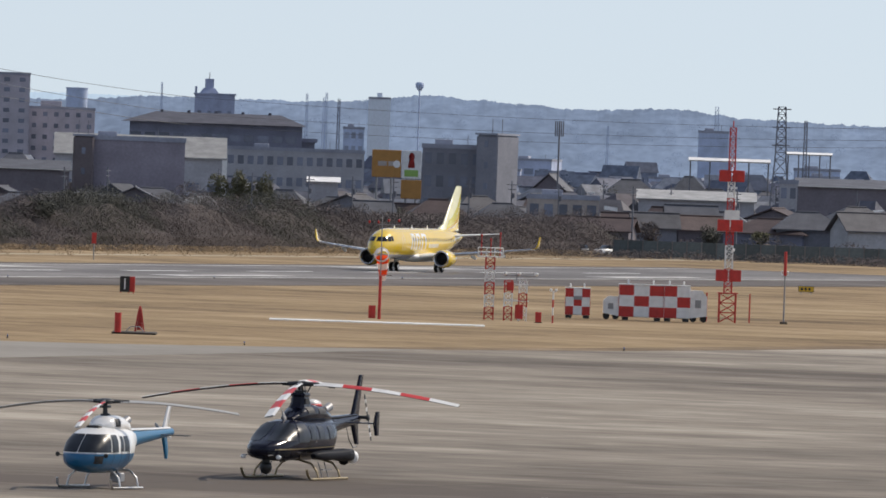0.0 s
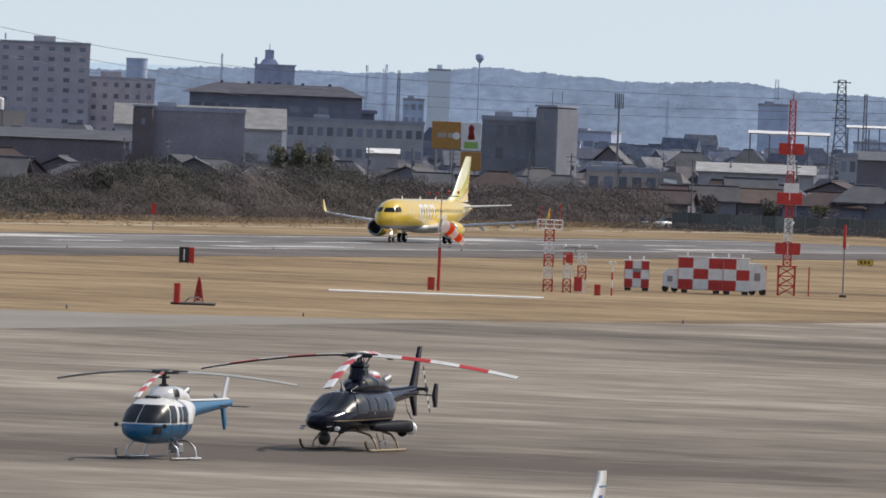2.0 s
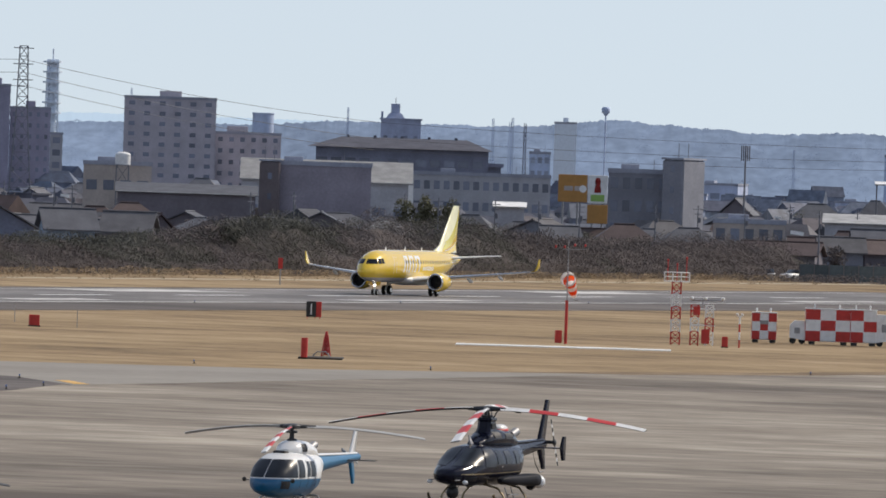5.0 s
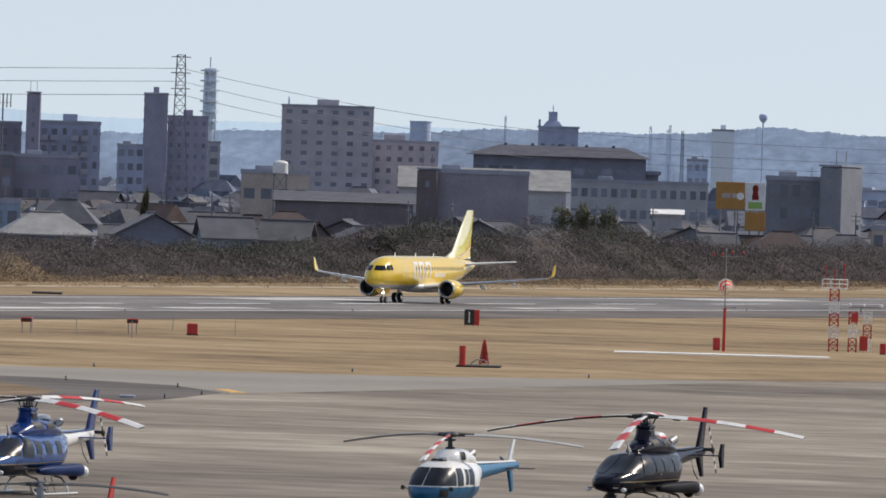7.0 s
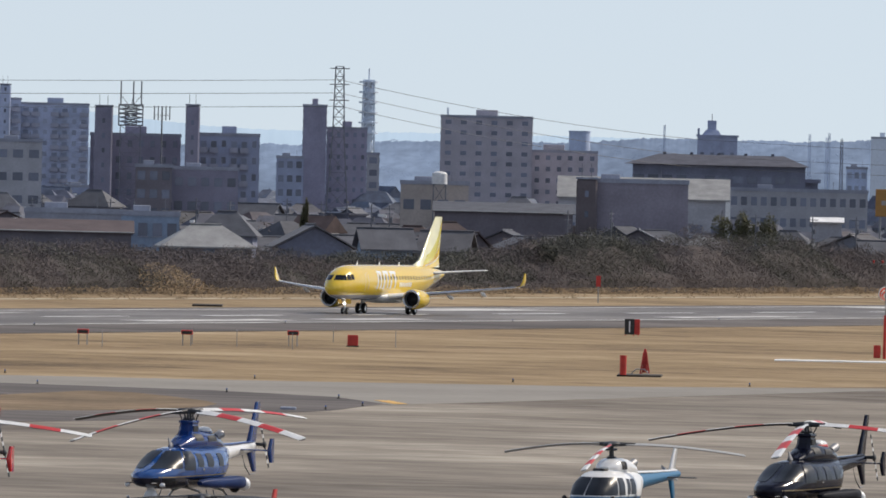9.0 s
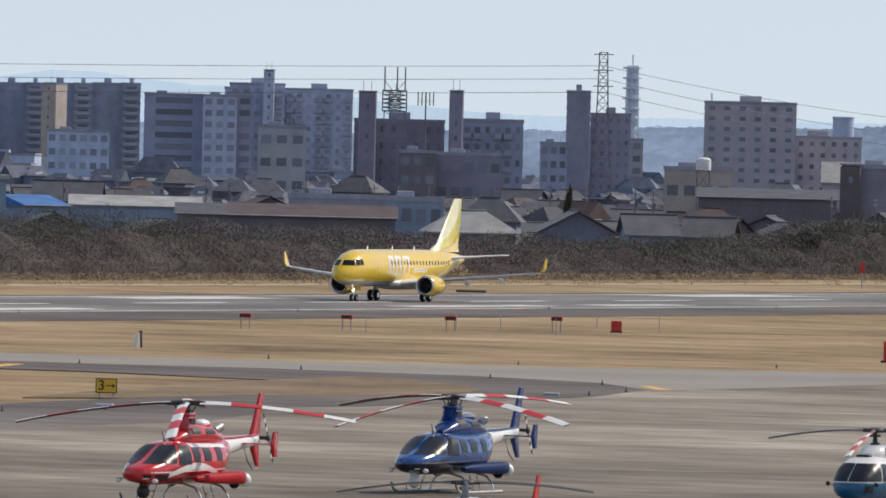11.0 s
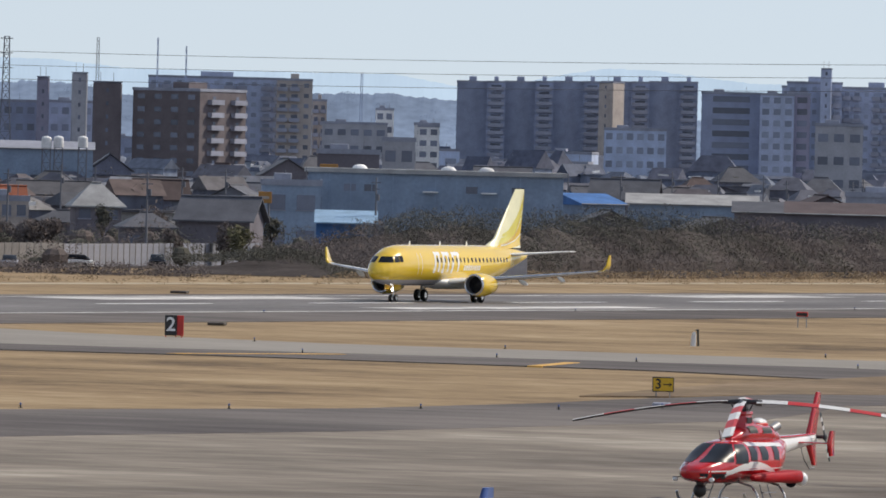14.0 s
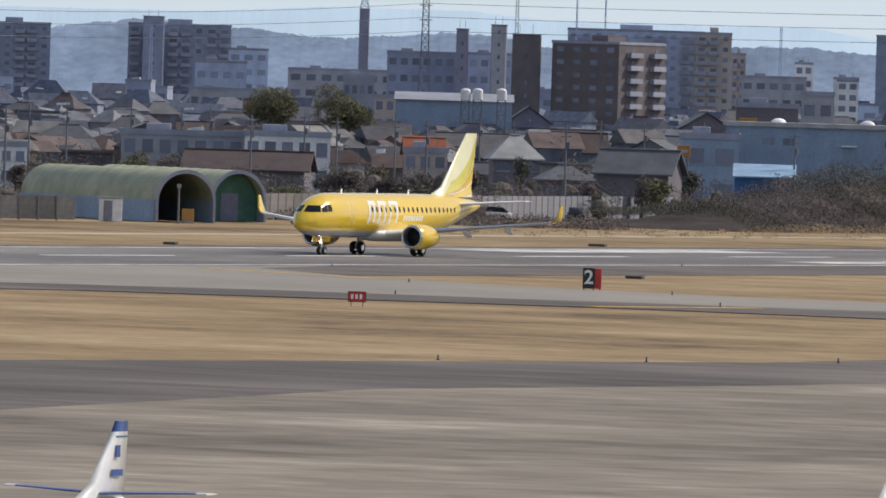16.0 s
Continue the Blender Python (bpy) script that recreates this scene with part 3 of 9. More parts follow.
def build_airliner():
    P = thing("airliner", pose(1291, 421.25, 0.046, 0, 0, 180), "yellow twin-engined regional jet airliner rolling on the runway", "airliner")
    # sections are refined by sampling between the main ones
    xs = []
    for a, b in zip(FUSE, FUSE[1:]):
        xs += [a[0] + (b[0] - a[0]) * k / 4 for k in range(4)]
    xs.append(FUSE[-1][0])
    body = part("fuselage", Shape().loft([ring(x, *fuse_at(x), n=48) for x in xs]), "plane_paint", P, "yellow fuselage with a grey belly")
    fair = Shape().loft([ring(x, hw, zc, hh, 24, 2.6) for x, hw, zc, hh in ((-6.6, 0.5, 1.75, 0.12), (-7.6, 1.3, 1.65, 0.40), (-9.5, 1.62, 1.58, 0.52), (-13.5, 1.62, 1.58, 0.52), (-15.6, 1.2, 1.72, 0.42), (-17.2, 0.4, 1.85, 0.15))])
    part("belly_fairing", fair, "wing_grey", P, "grey wing root fairing under the belly")
    # cockpit panes
    for side in (1, -1):
        for ph0, ph1, z0, z1 in ((3, 34, 3.28, 3.78), (37, 58, 3.30, 3.84), (61, 80, 3.34, 3.86)):
            part("cockpit_window", wrap_patch(fuse_half, 4.2, 0.9, ph0, ph1, z0, z1, side), "glass_dark", body, "dark cockpit window pane")
    for k in range(20):
        x = -5.6 - 0.79 * k
        for side in (1, -1):
            sh = skin_patch(lambda u, v: (x + (0.30 * u - 0.15) * (0.55 + 0.45 * math.sin(math.pi * min(1, max(0, v)))), 3.34 + 0.40 * v), side, 3, 5)
            part("cabin_window", sh, "glass_dark", body)
    for side in (1, -1):
        for x, w in ((-2.1, 0.8), (-22.4, 0.7)):
            for dx in (-w / 2, w / 2):
                part("door_seam", skin_patch(lambda u, v: (x + dx + 0.05 * u, 2.35 + 1.75 * v), side, 1, 8, 0.008), "wing_grey", body)
        # bold white title shapes along the cabin and the small line behind them
        for x0, w, parts_ in ((-4.7, 1.35, ((0, 1), (1, 0.12), (0.55, 0.5))), (-6.4, 1.5, ((0, 1), (1, 0.12), (0.06, 0.12))), (-8.3, 1.7, ((0, 1), (1, 0.12), (0.45, 0.12)))):
            part("title_shape", skin_patch(lambda u, v: (x0 - 0.34 * u - 0.5 * v, 2.45 + 1.75 * v), side, 3, 10), "plane_white", body, "bold white livery shape")
            part("title_shape", skin_patch(lambda u, v: (x0 - 0.3 - (w - 0.45) * u - 0.5, 3.9 + 0.30 * v), side, 5, 3), "plane_white", body, "bold white livery shape")
            part("title_shape", skin_patch(lambda u, v: (x0 - w + 0.42 - 0.30 * u - 0.25 * v, 2.55 + 1.45 * v), side, 3, 8), "plane_white", body, "bold white livery shape")
        for k in range(8):
            part("title_bar", skin_patch(lambda u, v: (-10.9 - 0.44 * k - 0.26 * u - 0.15 * v, 2.66 + 0.42 * v), side, 2, 4), "plane_white", body, "small white livery bar")
    # wings with winglets
    for side in (1, -1):
        secs = [(1.2, -7.9, 6.0, 1.62, 0.13), (4.3, -9.6, 4.1, 1.98, 0.12), (8.5, -12.0, 2.7, 2.42, 0.11), (12.35, -14.1, 1.55, 2.86, 0.10)]
        w = part("wing", Shape().loft([aerofoil(c, x, side * y, z, t) for y, x, c, z, t in secs]), "wing_grey", P, "pale grey swept wing")
        part("slat", Shape().loft([[(x + 0.10 - c * a, side * y, z + 0.02 + t * c * 0.5 * b) for a, b in ((0, 0), (0.03, 0.5), (0.11, 0.86), (0.11, -0.6), (0.03, -0.4))] for y, x, c, z, t in secs[1:]]), "bare_metal", w, "bare metal leading edge")
        tip = [(12.35, -14.1, 1.55, 2.86), (12.72, -14.32, 1.32, 3.02), (12.88, -14.5, 1.1, 3.4), (13.02, -14.75, 0.5, 4.25)]
        part("winglet", Shape().loft([[(x, side * y, z), (x - c * 0.3, side * (y + 0.05), z), (x - c, side * y, z), (x - c * 0.3, side * (y - 0.05), z)] for y, x, c, z in tip]), "plane_yellow", w, "yellow upturned winglet")
        for y, x, z, ln in ((2.9, -12.6, 1.62, 2.2), (6.0, -13.1, 1.95, 1.9), (9.2, -13.7, 2.3, 1.6)):
            part("flap_fairing", shift_y(Shape().loft([ring(x + ln / 2 - ln * k / 6, 0.13 * math.sin(math.pi * (0.06 + 0.88 * k / 6)) + 0.02, z - 0.06 * k, 0.22 * math.sin(math.pi * (0.06 + 0.88 * k / 6)), 10) for k in range(7)]), side * y), "wing_grey", w, "grey flap track fairing")
        # engine
        nac = [(-6.75, 0.80), (-6.9, 0.90), (-7.4, 0.98), (-8.4, 0.98), (-9.6, 0.86), (-10.2, 0.74)]
        e = part("engine", shift_y(Shape().loft([ring(x, r, 1.52, r, 28) for x, r in nac], cap=False), side * 4.25), "plane_yellow", P, "yellow engine nacelle")
        part("inlet_lip", shift_y(Shape().loft([ring(x, r, 1.52, r, 28) for x, r in ((-6.9, 0.905), (-6.74, 0.84), (-6.72, 0.78), (-6.85, 0.72))], cap=False), side * 4.25), "bare_metal", e, "polished inlet lip")
        part("inlet_throat", shift_y(Shape().loft([ring(x, r, 1.52, r, 28) for x, r in ((-6.86, 0.72), (-7.7, 0.70))], cap=False), side * 4.25), "steel_grey", e, "grey inlet throat")
        part("fan", shift_y(Shape().loft([ring(x, r, 1.52, r, 28) for x, r in ((-7.15, 0.02), (-7.5, 0.22), (-7.52, 0.71), (-7.6, 0.71))]), side * 4.25), "dark_void", e, "dark fan with a spinner")
        part("exhaust_cone", shift_y(Shape().loft([ring(x, r, 1.52, r, 20) for x, r in ((-9.4, 0.55), (-10.4, 0.45), (-11.1, 0.10))]), side * 4.25), "steel_grey", e, "grey exhaust cone")
        part("pylon", Shape().loft([[(x, side * 4.25 - 0.12, z0), (x, side * 4.25 + 0.12, z0), (x, side * 4.25 + 0.12, z1), (x, side * 4.25 - 0.12, z1)] for x, z0, z1 in ((-7.6, 2.4, 2.5), (-9.4, 1.9, 2.25), (-11.0, 1.75, 2.0))]), "wing_grey", e, "engine pylon")
        # stabiliser
        part("stabiliser", Shape().loft([aerofoil(c, x, side * y, z, 0.10) for y, x, c, z in ((0.35, -21.7, 3.3, 3.95), (5.0, -25.2, 1.35, 4.36))]), "wing_grey", P, "pale grey tailplane")
    # fin: a white leading part and a yellow rear
    fin = [(4.55, -18.2, 7.9), (5.3, -20.4, 5.5), (9.53, -24.7, 1.95)]
    f = part("fin", Shape().loft([[(x - c * a, 0.5 * b * c * 0.11, z) for a, b in ((0, 0), (0.05, 0.5), (0.3, 1), (0.7, 0.6), (1, 0.04), (1, -0.04), (0.7, -0.6), (0.3, -1), (0.05, -0.5))] for z, x, c in fin]), "fin_pale", P, "pale yellow-white fin with yellow streaks")
    for side in (1, -1):
        for k, (za, zb, ta, tb) in enumerate(((4.6, 5.25, 0.34, 0.99), (4.75, 6.15, 0.24, 0.99), (5.0, 7.1, 0.20, 0.99), (5.25, 8.0, 0.18, 0.99), (5.6, 8.85, 0.18, 0.99))):
            def fp(t, z):
                u = min(1, max(0, (z - 5.3) / 4.23)) if z >= 5.3 else 0
                x0, c = (-20.4 + (-24.7 + 20.4) * u, 5.5 + (1.95 - 5.5) * u) if z >= 5.3 else (-18.2 - 2.2 * (z - 4.55) / 0.75, 7.9 - 2.4 * (z - 4.55) / 0.75)
                prof = ((0, 0), (0.05, 0.5), (0.3, 1), (0.7, 0.6), (1.001, 0.04))
                h = 0
                for (a0, b0), (a1, b1) in zip(prof, prof[1:]):
                    if a0 <= t <= a1:
                        h = b0 + (b1 - b0) * (t - a0) / (a1 - a0)
                return (x0 - c * t, side * (0.5 * h * c * 0.11 + 0.02), z)
            s = Shape()
            nu = 14
            vs = []
            for i in range(nu + 1):
                u = i / nu
                t = ta + (tb - ta) * u
                zm = za + (zb - za) * (u ** 1.5)
                hw = 0.13 + 0.325 * u
                vs += [fp(t, zm - hw), fp(t, zm), fp(t, min(9.4, zm + hw))]
            s.add(vs, [(3 * i + j, 3 * i + j + 1, 3 * i + j + 4, 3 * i + j + 3) for i in range(nu) for j in (0, 1)], True)
            part("streak", s, "fin_yellow" if k > 1 else "plane_yellow", f, "golden yellow streak")
    for side in (1, -1):
        for k in range(4):
            s = Shape()
            vs = []
            for i in range(15):
                u = i / 14
                t, zm = 0.30 + 0.08 * k + (0.69 - 0.08 * k) * u, 4.75 + 0.12 * k + (1.0 + 0.95 * k) * u ** 1.7
                x0, c = (-20.4 - 4.3 * (zm - 5.3) / 4.23, 5.5 - 3.55 * (zm - 5.3) / 4.23) if zm >= 5.3 else (-18.2 - 2.2 * (zm - 4.55) / 0.75, 7.9 - 2.4 * (zm - 4.55) / 0.75)
                h = 1 - 0.4 * max(0, t - 0.3) / 0.4 if t < 0.7 else 0.6 - 0.56 * (t - 0.7) / 0.3
                vs += [(x0 - c * t, side * (0.055 * h * c + 0.035), zm - 0.05), (x0 - c * t, side * (0.055 * h * c + 0.035), zm + 0.05)]
            s.add(vs, [(2 * i, 2 * i + 1, 2 * i + 3, 2 * i + 2) for i in range(14)], True)
            part("fin_line", s, "plane_gold" if k % 2 else "plane_white", f, "thin curved fin line")
    # undercarriage
    g1 = part("nose_gear", Shape().tube((0, 0, 0.35), (0.1, 0, 1.7), 0.09).tube((0, -0.28, 0.34), (0, 0.28, 0.34), 0.06).tube((0.1, 0, 0.9), (0.9, 0, 1.55), 0.05), "wing_grey", P, "nose landing gear leg")
    wheel(g1, "nose_wheel", 0.22, 0, 0.33, 0.2)
    wheel(g1, "nose_wheel", -0.22, 0, 0.33, 0.2)
    for side in (1, -1):
        part("gear_door", Shape().box(-0.5, 0.9, side * 0.42 - 0.02, side * 0.42 + 0.02, 1.0, 1.5), "plane_gold", g1, "yellow nose gear door")
    part("taxi_light", Shape().ball((0.22, 0, 1.05), 0.10, 0.13, 0.13), "lamp_white", g1, "lit taxi lamp")
    for side in (1, -1):
        g2 = part("main_gear", Shape().tube((-11.4, side * 2.6, 0.5), (-11.5, side * 2.45, 1.9), 0.13).tube((-11.4, side * 2.25, 0.5), (-11.4, side * 2.95, 0.5), 0.09).tube((-11.4, side * 2.6, 0.9), (-11.4, side * 1.4, 1.6), 0.07), "wing_grey", P, "main landing gear leg")
        wheel(g2, "main_wheel", side * 2.30, -11.4, 0.5, 0.33)
        wheel(g2, "main_wheel", side * 2.90, -11.4, 0.5, 0.33)
    for x in (-2.8, -9.0, -14.5):
        part("aerial", Shape().loft([[(x, -0.02, 4.72), (x, 0.02, 4.72), (x - 0.35, 0.02, 4.72), (x - 0.35, -0.02, 4.72)], [(x - 0.2, -0.01, 5.08), (x - 0.2, 0.01, 5.08), (x - 0.38, 0.01, 5.08), (x - 0.38, -0.01, 5.08)]]), "plane_white", P, "blade aerial")
    return P


def shift_y(s, dy):
    s.v = [(x, y + dy, z) for x, y, z in s.v]
    return s


airliner = build_airliner()


# ---- helicopters ----
def blade(parent, ang, r, hub_z, droop, chord, bands, under):
    """One rotor blade out of painted bands, drooping to its tip, with a dark underside."""
    rot = Matrix.Rotation(radians(ang), 4, 'Z')
    n = len(bands)
    first = None
    for k, m in enumerate(bands):
        rings = []
        for u in (k / n, (k + 0.5) / n, (k + 1) / n):
            x = 0.55 + (r - 0.55) * u
            z = hub_z - droop * (u ** 1.6)
            tw = math.sin(radians(13 - 4 * u)) * chord / 2
            rings.append([rot @ Vector(p) for p in ((x, chord / 2, z + tw), (x, chord * 0.2, z + tw * 0.4 + 0.035), (x, -chord / 2, z - tw), (x, chord * 0.2, z + tw * 0.4 - 0.015))])
        o = part("blade_band" if first else "blade", Shape().loft(rings, smooth=False), m, first or parent, {"blade_red": "red blade band", "aviation_white": "white blade band", "blade_dark": "dark blade", "blade_grey": "grey blade"}.get(m, ""))
        first = first or o
        s = Shape()
        for u0, u1 in ((k / n, (k + 0.5) / n), ((k + 0.5) / n, (k + 1) / n)):
            q = []
            for u in (u0, u1):
                x = 0.55 + (r - 0.55) * u
                z = hub_z - droop * (u ** 1.6) - 0.02
                tw = math.sin(radians(13 - 4 * u)) * chord / 2
                q += [rot @ Vector((x, chord / 2 - 0.02, z + tw)), rot @ Vector((x, -chord / 2 + 0.02, z - tw - 0.004)), rot @ Vector((x, 0.05, z - 0.025))]
            s.add(q, [(0, 3, 5, 2), (2, 5, 4, 1), (0, 2, 1), (3, 4, 5)])
        part("blade_underside", s, under, first, "dark blade underside")
    return first


def interp(secs, x):
    for a, b in zip(secs, secs[1:]):
        if b[0] <= x <= a[0]:
            u = (a[0] - x) / (a[0] - b[0])
            return [p + (q - p) * u for p, q in zip(a[1:], b[1:])]
    return list(secs[-1][1:])


def hull_half(secs, e=2.5):
    def half(x, z):
        hw, zc, hh = interp(secs, x)[:3]
        k = abs(z - zc) / hh
        return hw * (1 - k ** e) ** (1 / e) if k < 1 else -1.0
    return half


def hull_patch(secs, fn, side, nu=4, nv=5, off=0.012, e=2.5):
    """A pane or stripe that follows a lofted hull: fn(u, v) gives x and z."""
    s = Shape()
    vs = []
    for j in range(nv + 1):
        for i in range(nu + 1):
            x, z = fn(i / nu, j / nv)
            hw, zc, hh = interp(secs, x)[:3]
            k = max(-0.995, min(0.995, (z - zc) / hh))
            vs.append((x, side * (hw * (1 - abs(k) ** e) ** (1 / e) + off), z))
    s.add(vs, [(j * (nu + 1) + i, j * (nu + 1) + i + 1, (j + 1) * (nu + 1) + i + 1, (j + 1) * (nu + 1) + i) for j in range(nv) for i in range(nu)], True)
    return s


BODY = [(4.85, 0.06, 1.20, 0.05), (4.65, 0.38, 1.19, 0.22), (4.2, 0.64, 1.20, 0.36), (3.5, 0.84, 1.27, 0.50), (2.8, 0.96, 1.42, 0.68), (2.2, 1.02, 1.53, 0.79), (1.5, 1.04, 1.57, 0.82),
        (-0.8, 1.04, 1.57, 0.82), (-1.7, 0.96, 1.62, 0.78), (-2.5, 0.72, 1.76, 0.64), (-3.0, 0.50, 1.92, 0.48), (-3.5, 0.32, 2.04, 0.32)]


def corporate_helicopter(m, paint, trim, label, rotor, skid, cowl, stripe=None, fin_mat=None, boom_mat=None):
    """A twin-engined helicopter with a four-bladed rotor on tall skids."""
    H = thing("helicopter", m, label, "helicopter", "helicopters parked on the apron")
    xs = []
    for a, b in zip(BODY, BODY[1:]):
        xs += [a[0] + (b[0] - a[0]) * k / 3 for k in range(3)]
    xs.append(BODY[-1][0])
    body = part("cabin", Shape().loft([ring(x, *interp(BODY, x), n=36, e=2.5) for x in xs]), paint, H, "glossy rounded cabin")
    for side in (1, -1):
        part("windscreen", wrap_patch(hull_half(BODY), 4.9, 1.3, 3, 33, 1.56, 2.24, side, 8, 6, 0.02), "heli_glass", body, "dark windscreen half")
        part("front_side_window", wrap_patch(hull_half(BODY), 4.9, 1.3, 37, 72, 1.50, 2.22, side, 8, 6, 0.02), "heli_glass", body, "dark front side window")
        part("chin_window", wrap_patch(hull_half(BODY), 4.9, 2.4, 10, 46, 0.92, 1.14, side, 6, 3, 0.02), "heli_glass", body, "dark chin window")
        for x0, w in ((1.38, 0.56), (0.40, 0.62), (-0.75, 0.56)):
            part("side_window", hull_patch(BODY, lambda u, v: (x0 - w * u - (0.06 - 0.12 * u) * (2 * v - 1) ** 4, 1.62 + 0.52 * v), side, 6, 8, 0.016), "heli_glass", body, "dark side window")
        for x0, w in ((1.68, 0.03), (0.82, 0.03), (-1.3, 0.03)):
            part("door_seam", hull_patch(BODY, lambda u, v: (x0 - w * u, 0.85 + 1.5 * v), side, 1, 6, 0.008), "dark_void", body)
        part("door_handle", hull_patch(BODY, lambda u, v: (0.95 - 0.14 * u, 1.5 + 0.05 * v), side, 2, 1, 0.03), "bare_metal", body, "bare metal door handle")
        part("belt_line", hull_patch(BODY, lambda u, v: (4.3 - 6.2 * u, 1.20 + 0.10 * u + 0.045 * v), side, 24, 1, 0.012), stripe or "skid_gold", body, "thin pale belt line")
        if stripe:
            part("stripe", hull_patch(BODY, lambda u, v: (3.3 - 5.6 * u, 1.02 + 0.30 * math.sin(1.3 * u * 3.0) + 0.26 * (0.3 + 0.7 * math.sin(math.pi * min(1, u + 0.15))) * v), side, 24, 3, 0.010), stripe, body, "white curved stripe")
            part("stripe", hull_patch(BODY, lambda u, v: (1.3 - 3.4 * u, 2.16 - 0.06 * u + 0.14 * v), side, 14, 2, 0.010), stripe, body, "white curved stripe")
    pod = {"heli_black": "pod_black", "heli_red": "pod_red"}.get(trim, "pod_blue")
    for side in (1, -1):
        # sponson with a pale rounded end
        sp = part("sponson", shift_y(Shape().loft([ring(x, 0.34 * k, 0.98, 0.23 * k, 18, 3.2) for x, k in ((1.7, 0.3), (1.3, 0.66), (0.4, 0.84), (-1.0, 0.9), (-1.6, 1.12), (-2.2, 1.08), (-2.45, 0.66))]), side * 1.24), pod, H, "side sponson")
        part("searchlight", shift_y(Shape().ball((-1.75, 0, 0.74), 0.2, 0.2, 0.17), side * 1.30), "pod_black", sp, "dark searchlight under the sponson")
        part("sponson_cap", shift_y(Shape().ball((-2.45, 0.10 * side, 0.90), 0.27, 0.27, 0.27), side * 1.30), "white_paint_gloss", sp, "white dome at the sponson end")
    # engine deck
    deck = [(1.45, 0.26, 2.40, 0.06), (0.9, 0.42, 2.48, 0.24), (0.3, 0.52, 2.56, 0.36), (-0.6, 0.58, 2.60, 0.38), (-1.8, 0.54, 2.56, 0.36), (-2.7, 0.38, 2.42, 0.26), (-3.2, 0.22, 2.30, 0.14)]
    dk = part("engine_cowling", Shape().loft([ring(x, *interp(deck, x), n=24, e=2.4) for x in [1.45 - 0.2 * k for k in range(24)] + [-3.2]]), cowl, H, "glossy engine cowling")
    for side in (1, -1):
        part("engine_intake", hull_patch(deck, lambda u, v: (0.35 - 0.6 * u, 2.62 + 0.26 * v), side, 3, 3, 0.02, 2.4), "dark_void", dk, "dark engine intake")
        part("cowling_grille", hull_patch(deck, lambda u, v: (-0.7 - 0.9 * u, 2.60 + 0.22 * v), side, 3, 3, 0.015, 2.4), "dark_void", dk, "dark cooling grille")
        part("exhaust", shift_y(Shape().tube((-1.9, 0, 2.72), (-2.5, 0, 2.86), 0.15, 0.18, 14), side * 0.34), "steel_grey", dk, "exhaust pipe")
    sect = lambda x0, x1, hw, z: [(x0, -hw * 0.6, z), (x0, hw * 0.6, z), (x0 - 0.12, hw, z), (x1 + 0.15, hw, z), (x1, hw * 0.5, z), (x1, -hw * 0.5, z), (x1 + 0.15, -hw, z), (x0 - 0.12, -hw, z)]
    part("mast_fairing", Shape().loft([sect(0.62, -0.75, 0.36, 2.70), sect(0.42, -0.55, 0.29, 3.0), sect(0.36, -0.42, 0.27, 3.26), sect(0.42, -0.48, 0.31, 3.34), sect(0.40, -0.46, 0.30, 3.42)], smooth=False), cowl, dk, "upright boxy mast fairing")
    for side in (1, -1):
        part("fairing_side_intake", Shape().box(-0.25, 0.2, side * 0.295 - 0.02, side * 0.295 + 0.02, 2.98, 3.2), "dark_void", dk, "dark side intake")
    part("cowling_cap_band", Shape().ball((-1.5, 0, 2.92), 0.56, 0.34, 0.14), "blade_red" if paint != "heli_blue" else trim, dk, "band under the fairing cap")
    part("beacon", Shape().ball((-1.5, 0, 2.98), 0.52, 0.30, 0.18), "white_paint_gloss", dk, "white rear fairing cap")
    # rotor
    ro = part("rotor_mast", Shape().tube((0, 0, 3.1), (0, 0, 3.78), 0.11, 0.09, 14).tube((0, 0, 3.44), (0, 0, 3.52), 0.24, 0.24, 18).tube((0, 0, 3.70), (0, 0, 3.86), 0.22, 0.16, 16), "blade_dark", H, "rotor mast with swashplate")
    ro.matrix_basis = pose(0, 0, 3.78, 0, 4.5, 0) @ pose(0, 0, -3.78)
    for k in range(4):
        part("control_rod", Shape().tube((0.20 * math.cos(k * 1.57 + 0.4), 0.20 * math.sin(k * 1.57 + 0.4), 3.36), (0.16 * math.cos(k * 1.57 + 0.4), 0.16 * math.sin(k * 1.57 + 0.4), 3.74), 0.022, n=6), "steel_grey", ro, "thin control rod")
        a = rotor + 90 * k
        c, s_ = math.cos(radians(a)), math.sin(radians(a))
        part("blade_grip", Shape().tube((0.1 * c, 0.1 * s_, 3.78), (0.75 * c, 0.75 * s_, 3.77), 0.11, 0.07, 10).tube((0.2 * c - 0.15 * s_, 0.2 * s_ + 0.15 * c, 3.34), (0.42 * c - 0.15 * s_, 0.42 * s_ + 0.15 * c, 3.74), 0.025, n=6), "blade_dark", ro, "rotor blade grip with pitch link")
        blade(ro, a, 6.4, 3.79, 0.72, 0.42, ["aviation_white", "blade_red", "aviation_white", "blade_red", "aviation_white"], "blade_dark")
    # tail
    boom = part("tail_boom", Shape().loft([ring(x, r, z, r * 1.1, 18) for x, r, z in ((-3.1, 0.38, 2.04), (-4.0, 0.29, 2.12), (-5.3, 0.23, 2.22), (-6.75, 0.17, 2.32))]), boom_mat or paint, H, "slim tail boom")
    part("boom_spine", Shape().loft([[(x, -w, z), (x, w, z), (x, w * 0.6, z + 0.06), (x, -w * 0.6, z + 0.06)] for x, w, z in ((-3.1, 0.26, 2.40), (-4.6, 0.19, 2.42), (-6.6, 0.12, 2.48))]), trim, boom, "painted spine along the boom")
    fm = fin_mat or paint
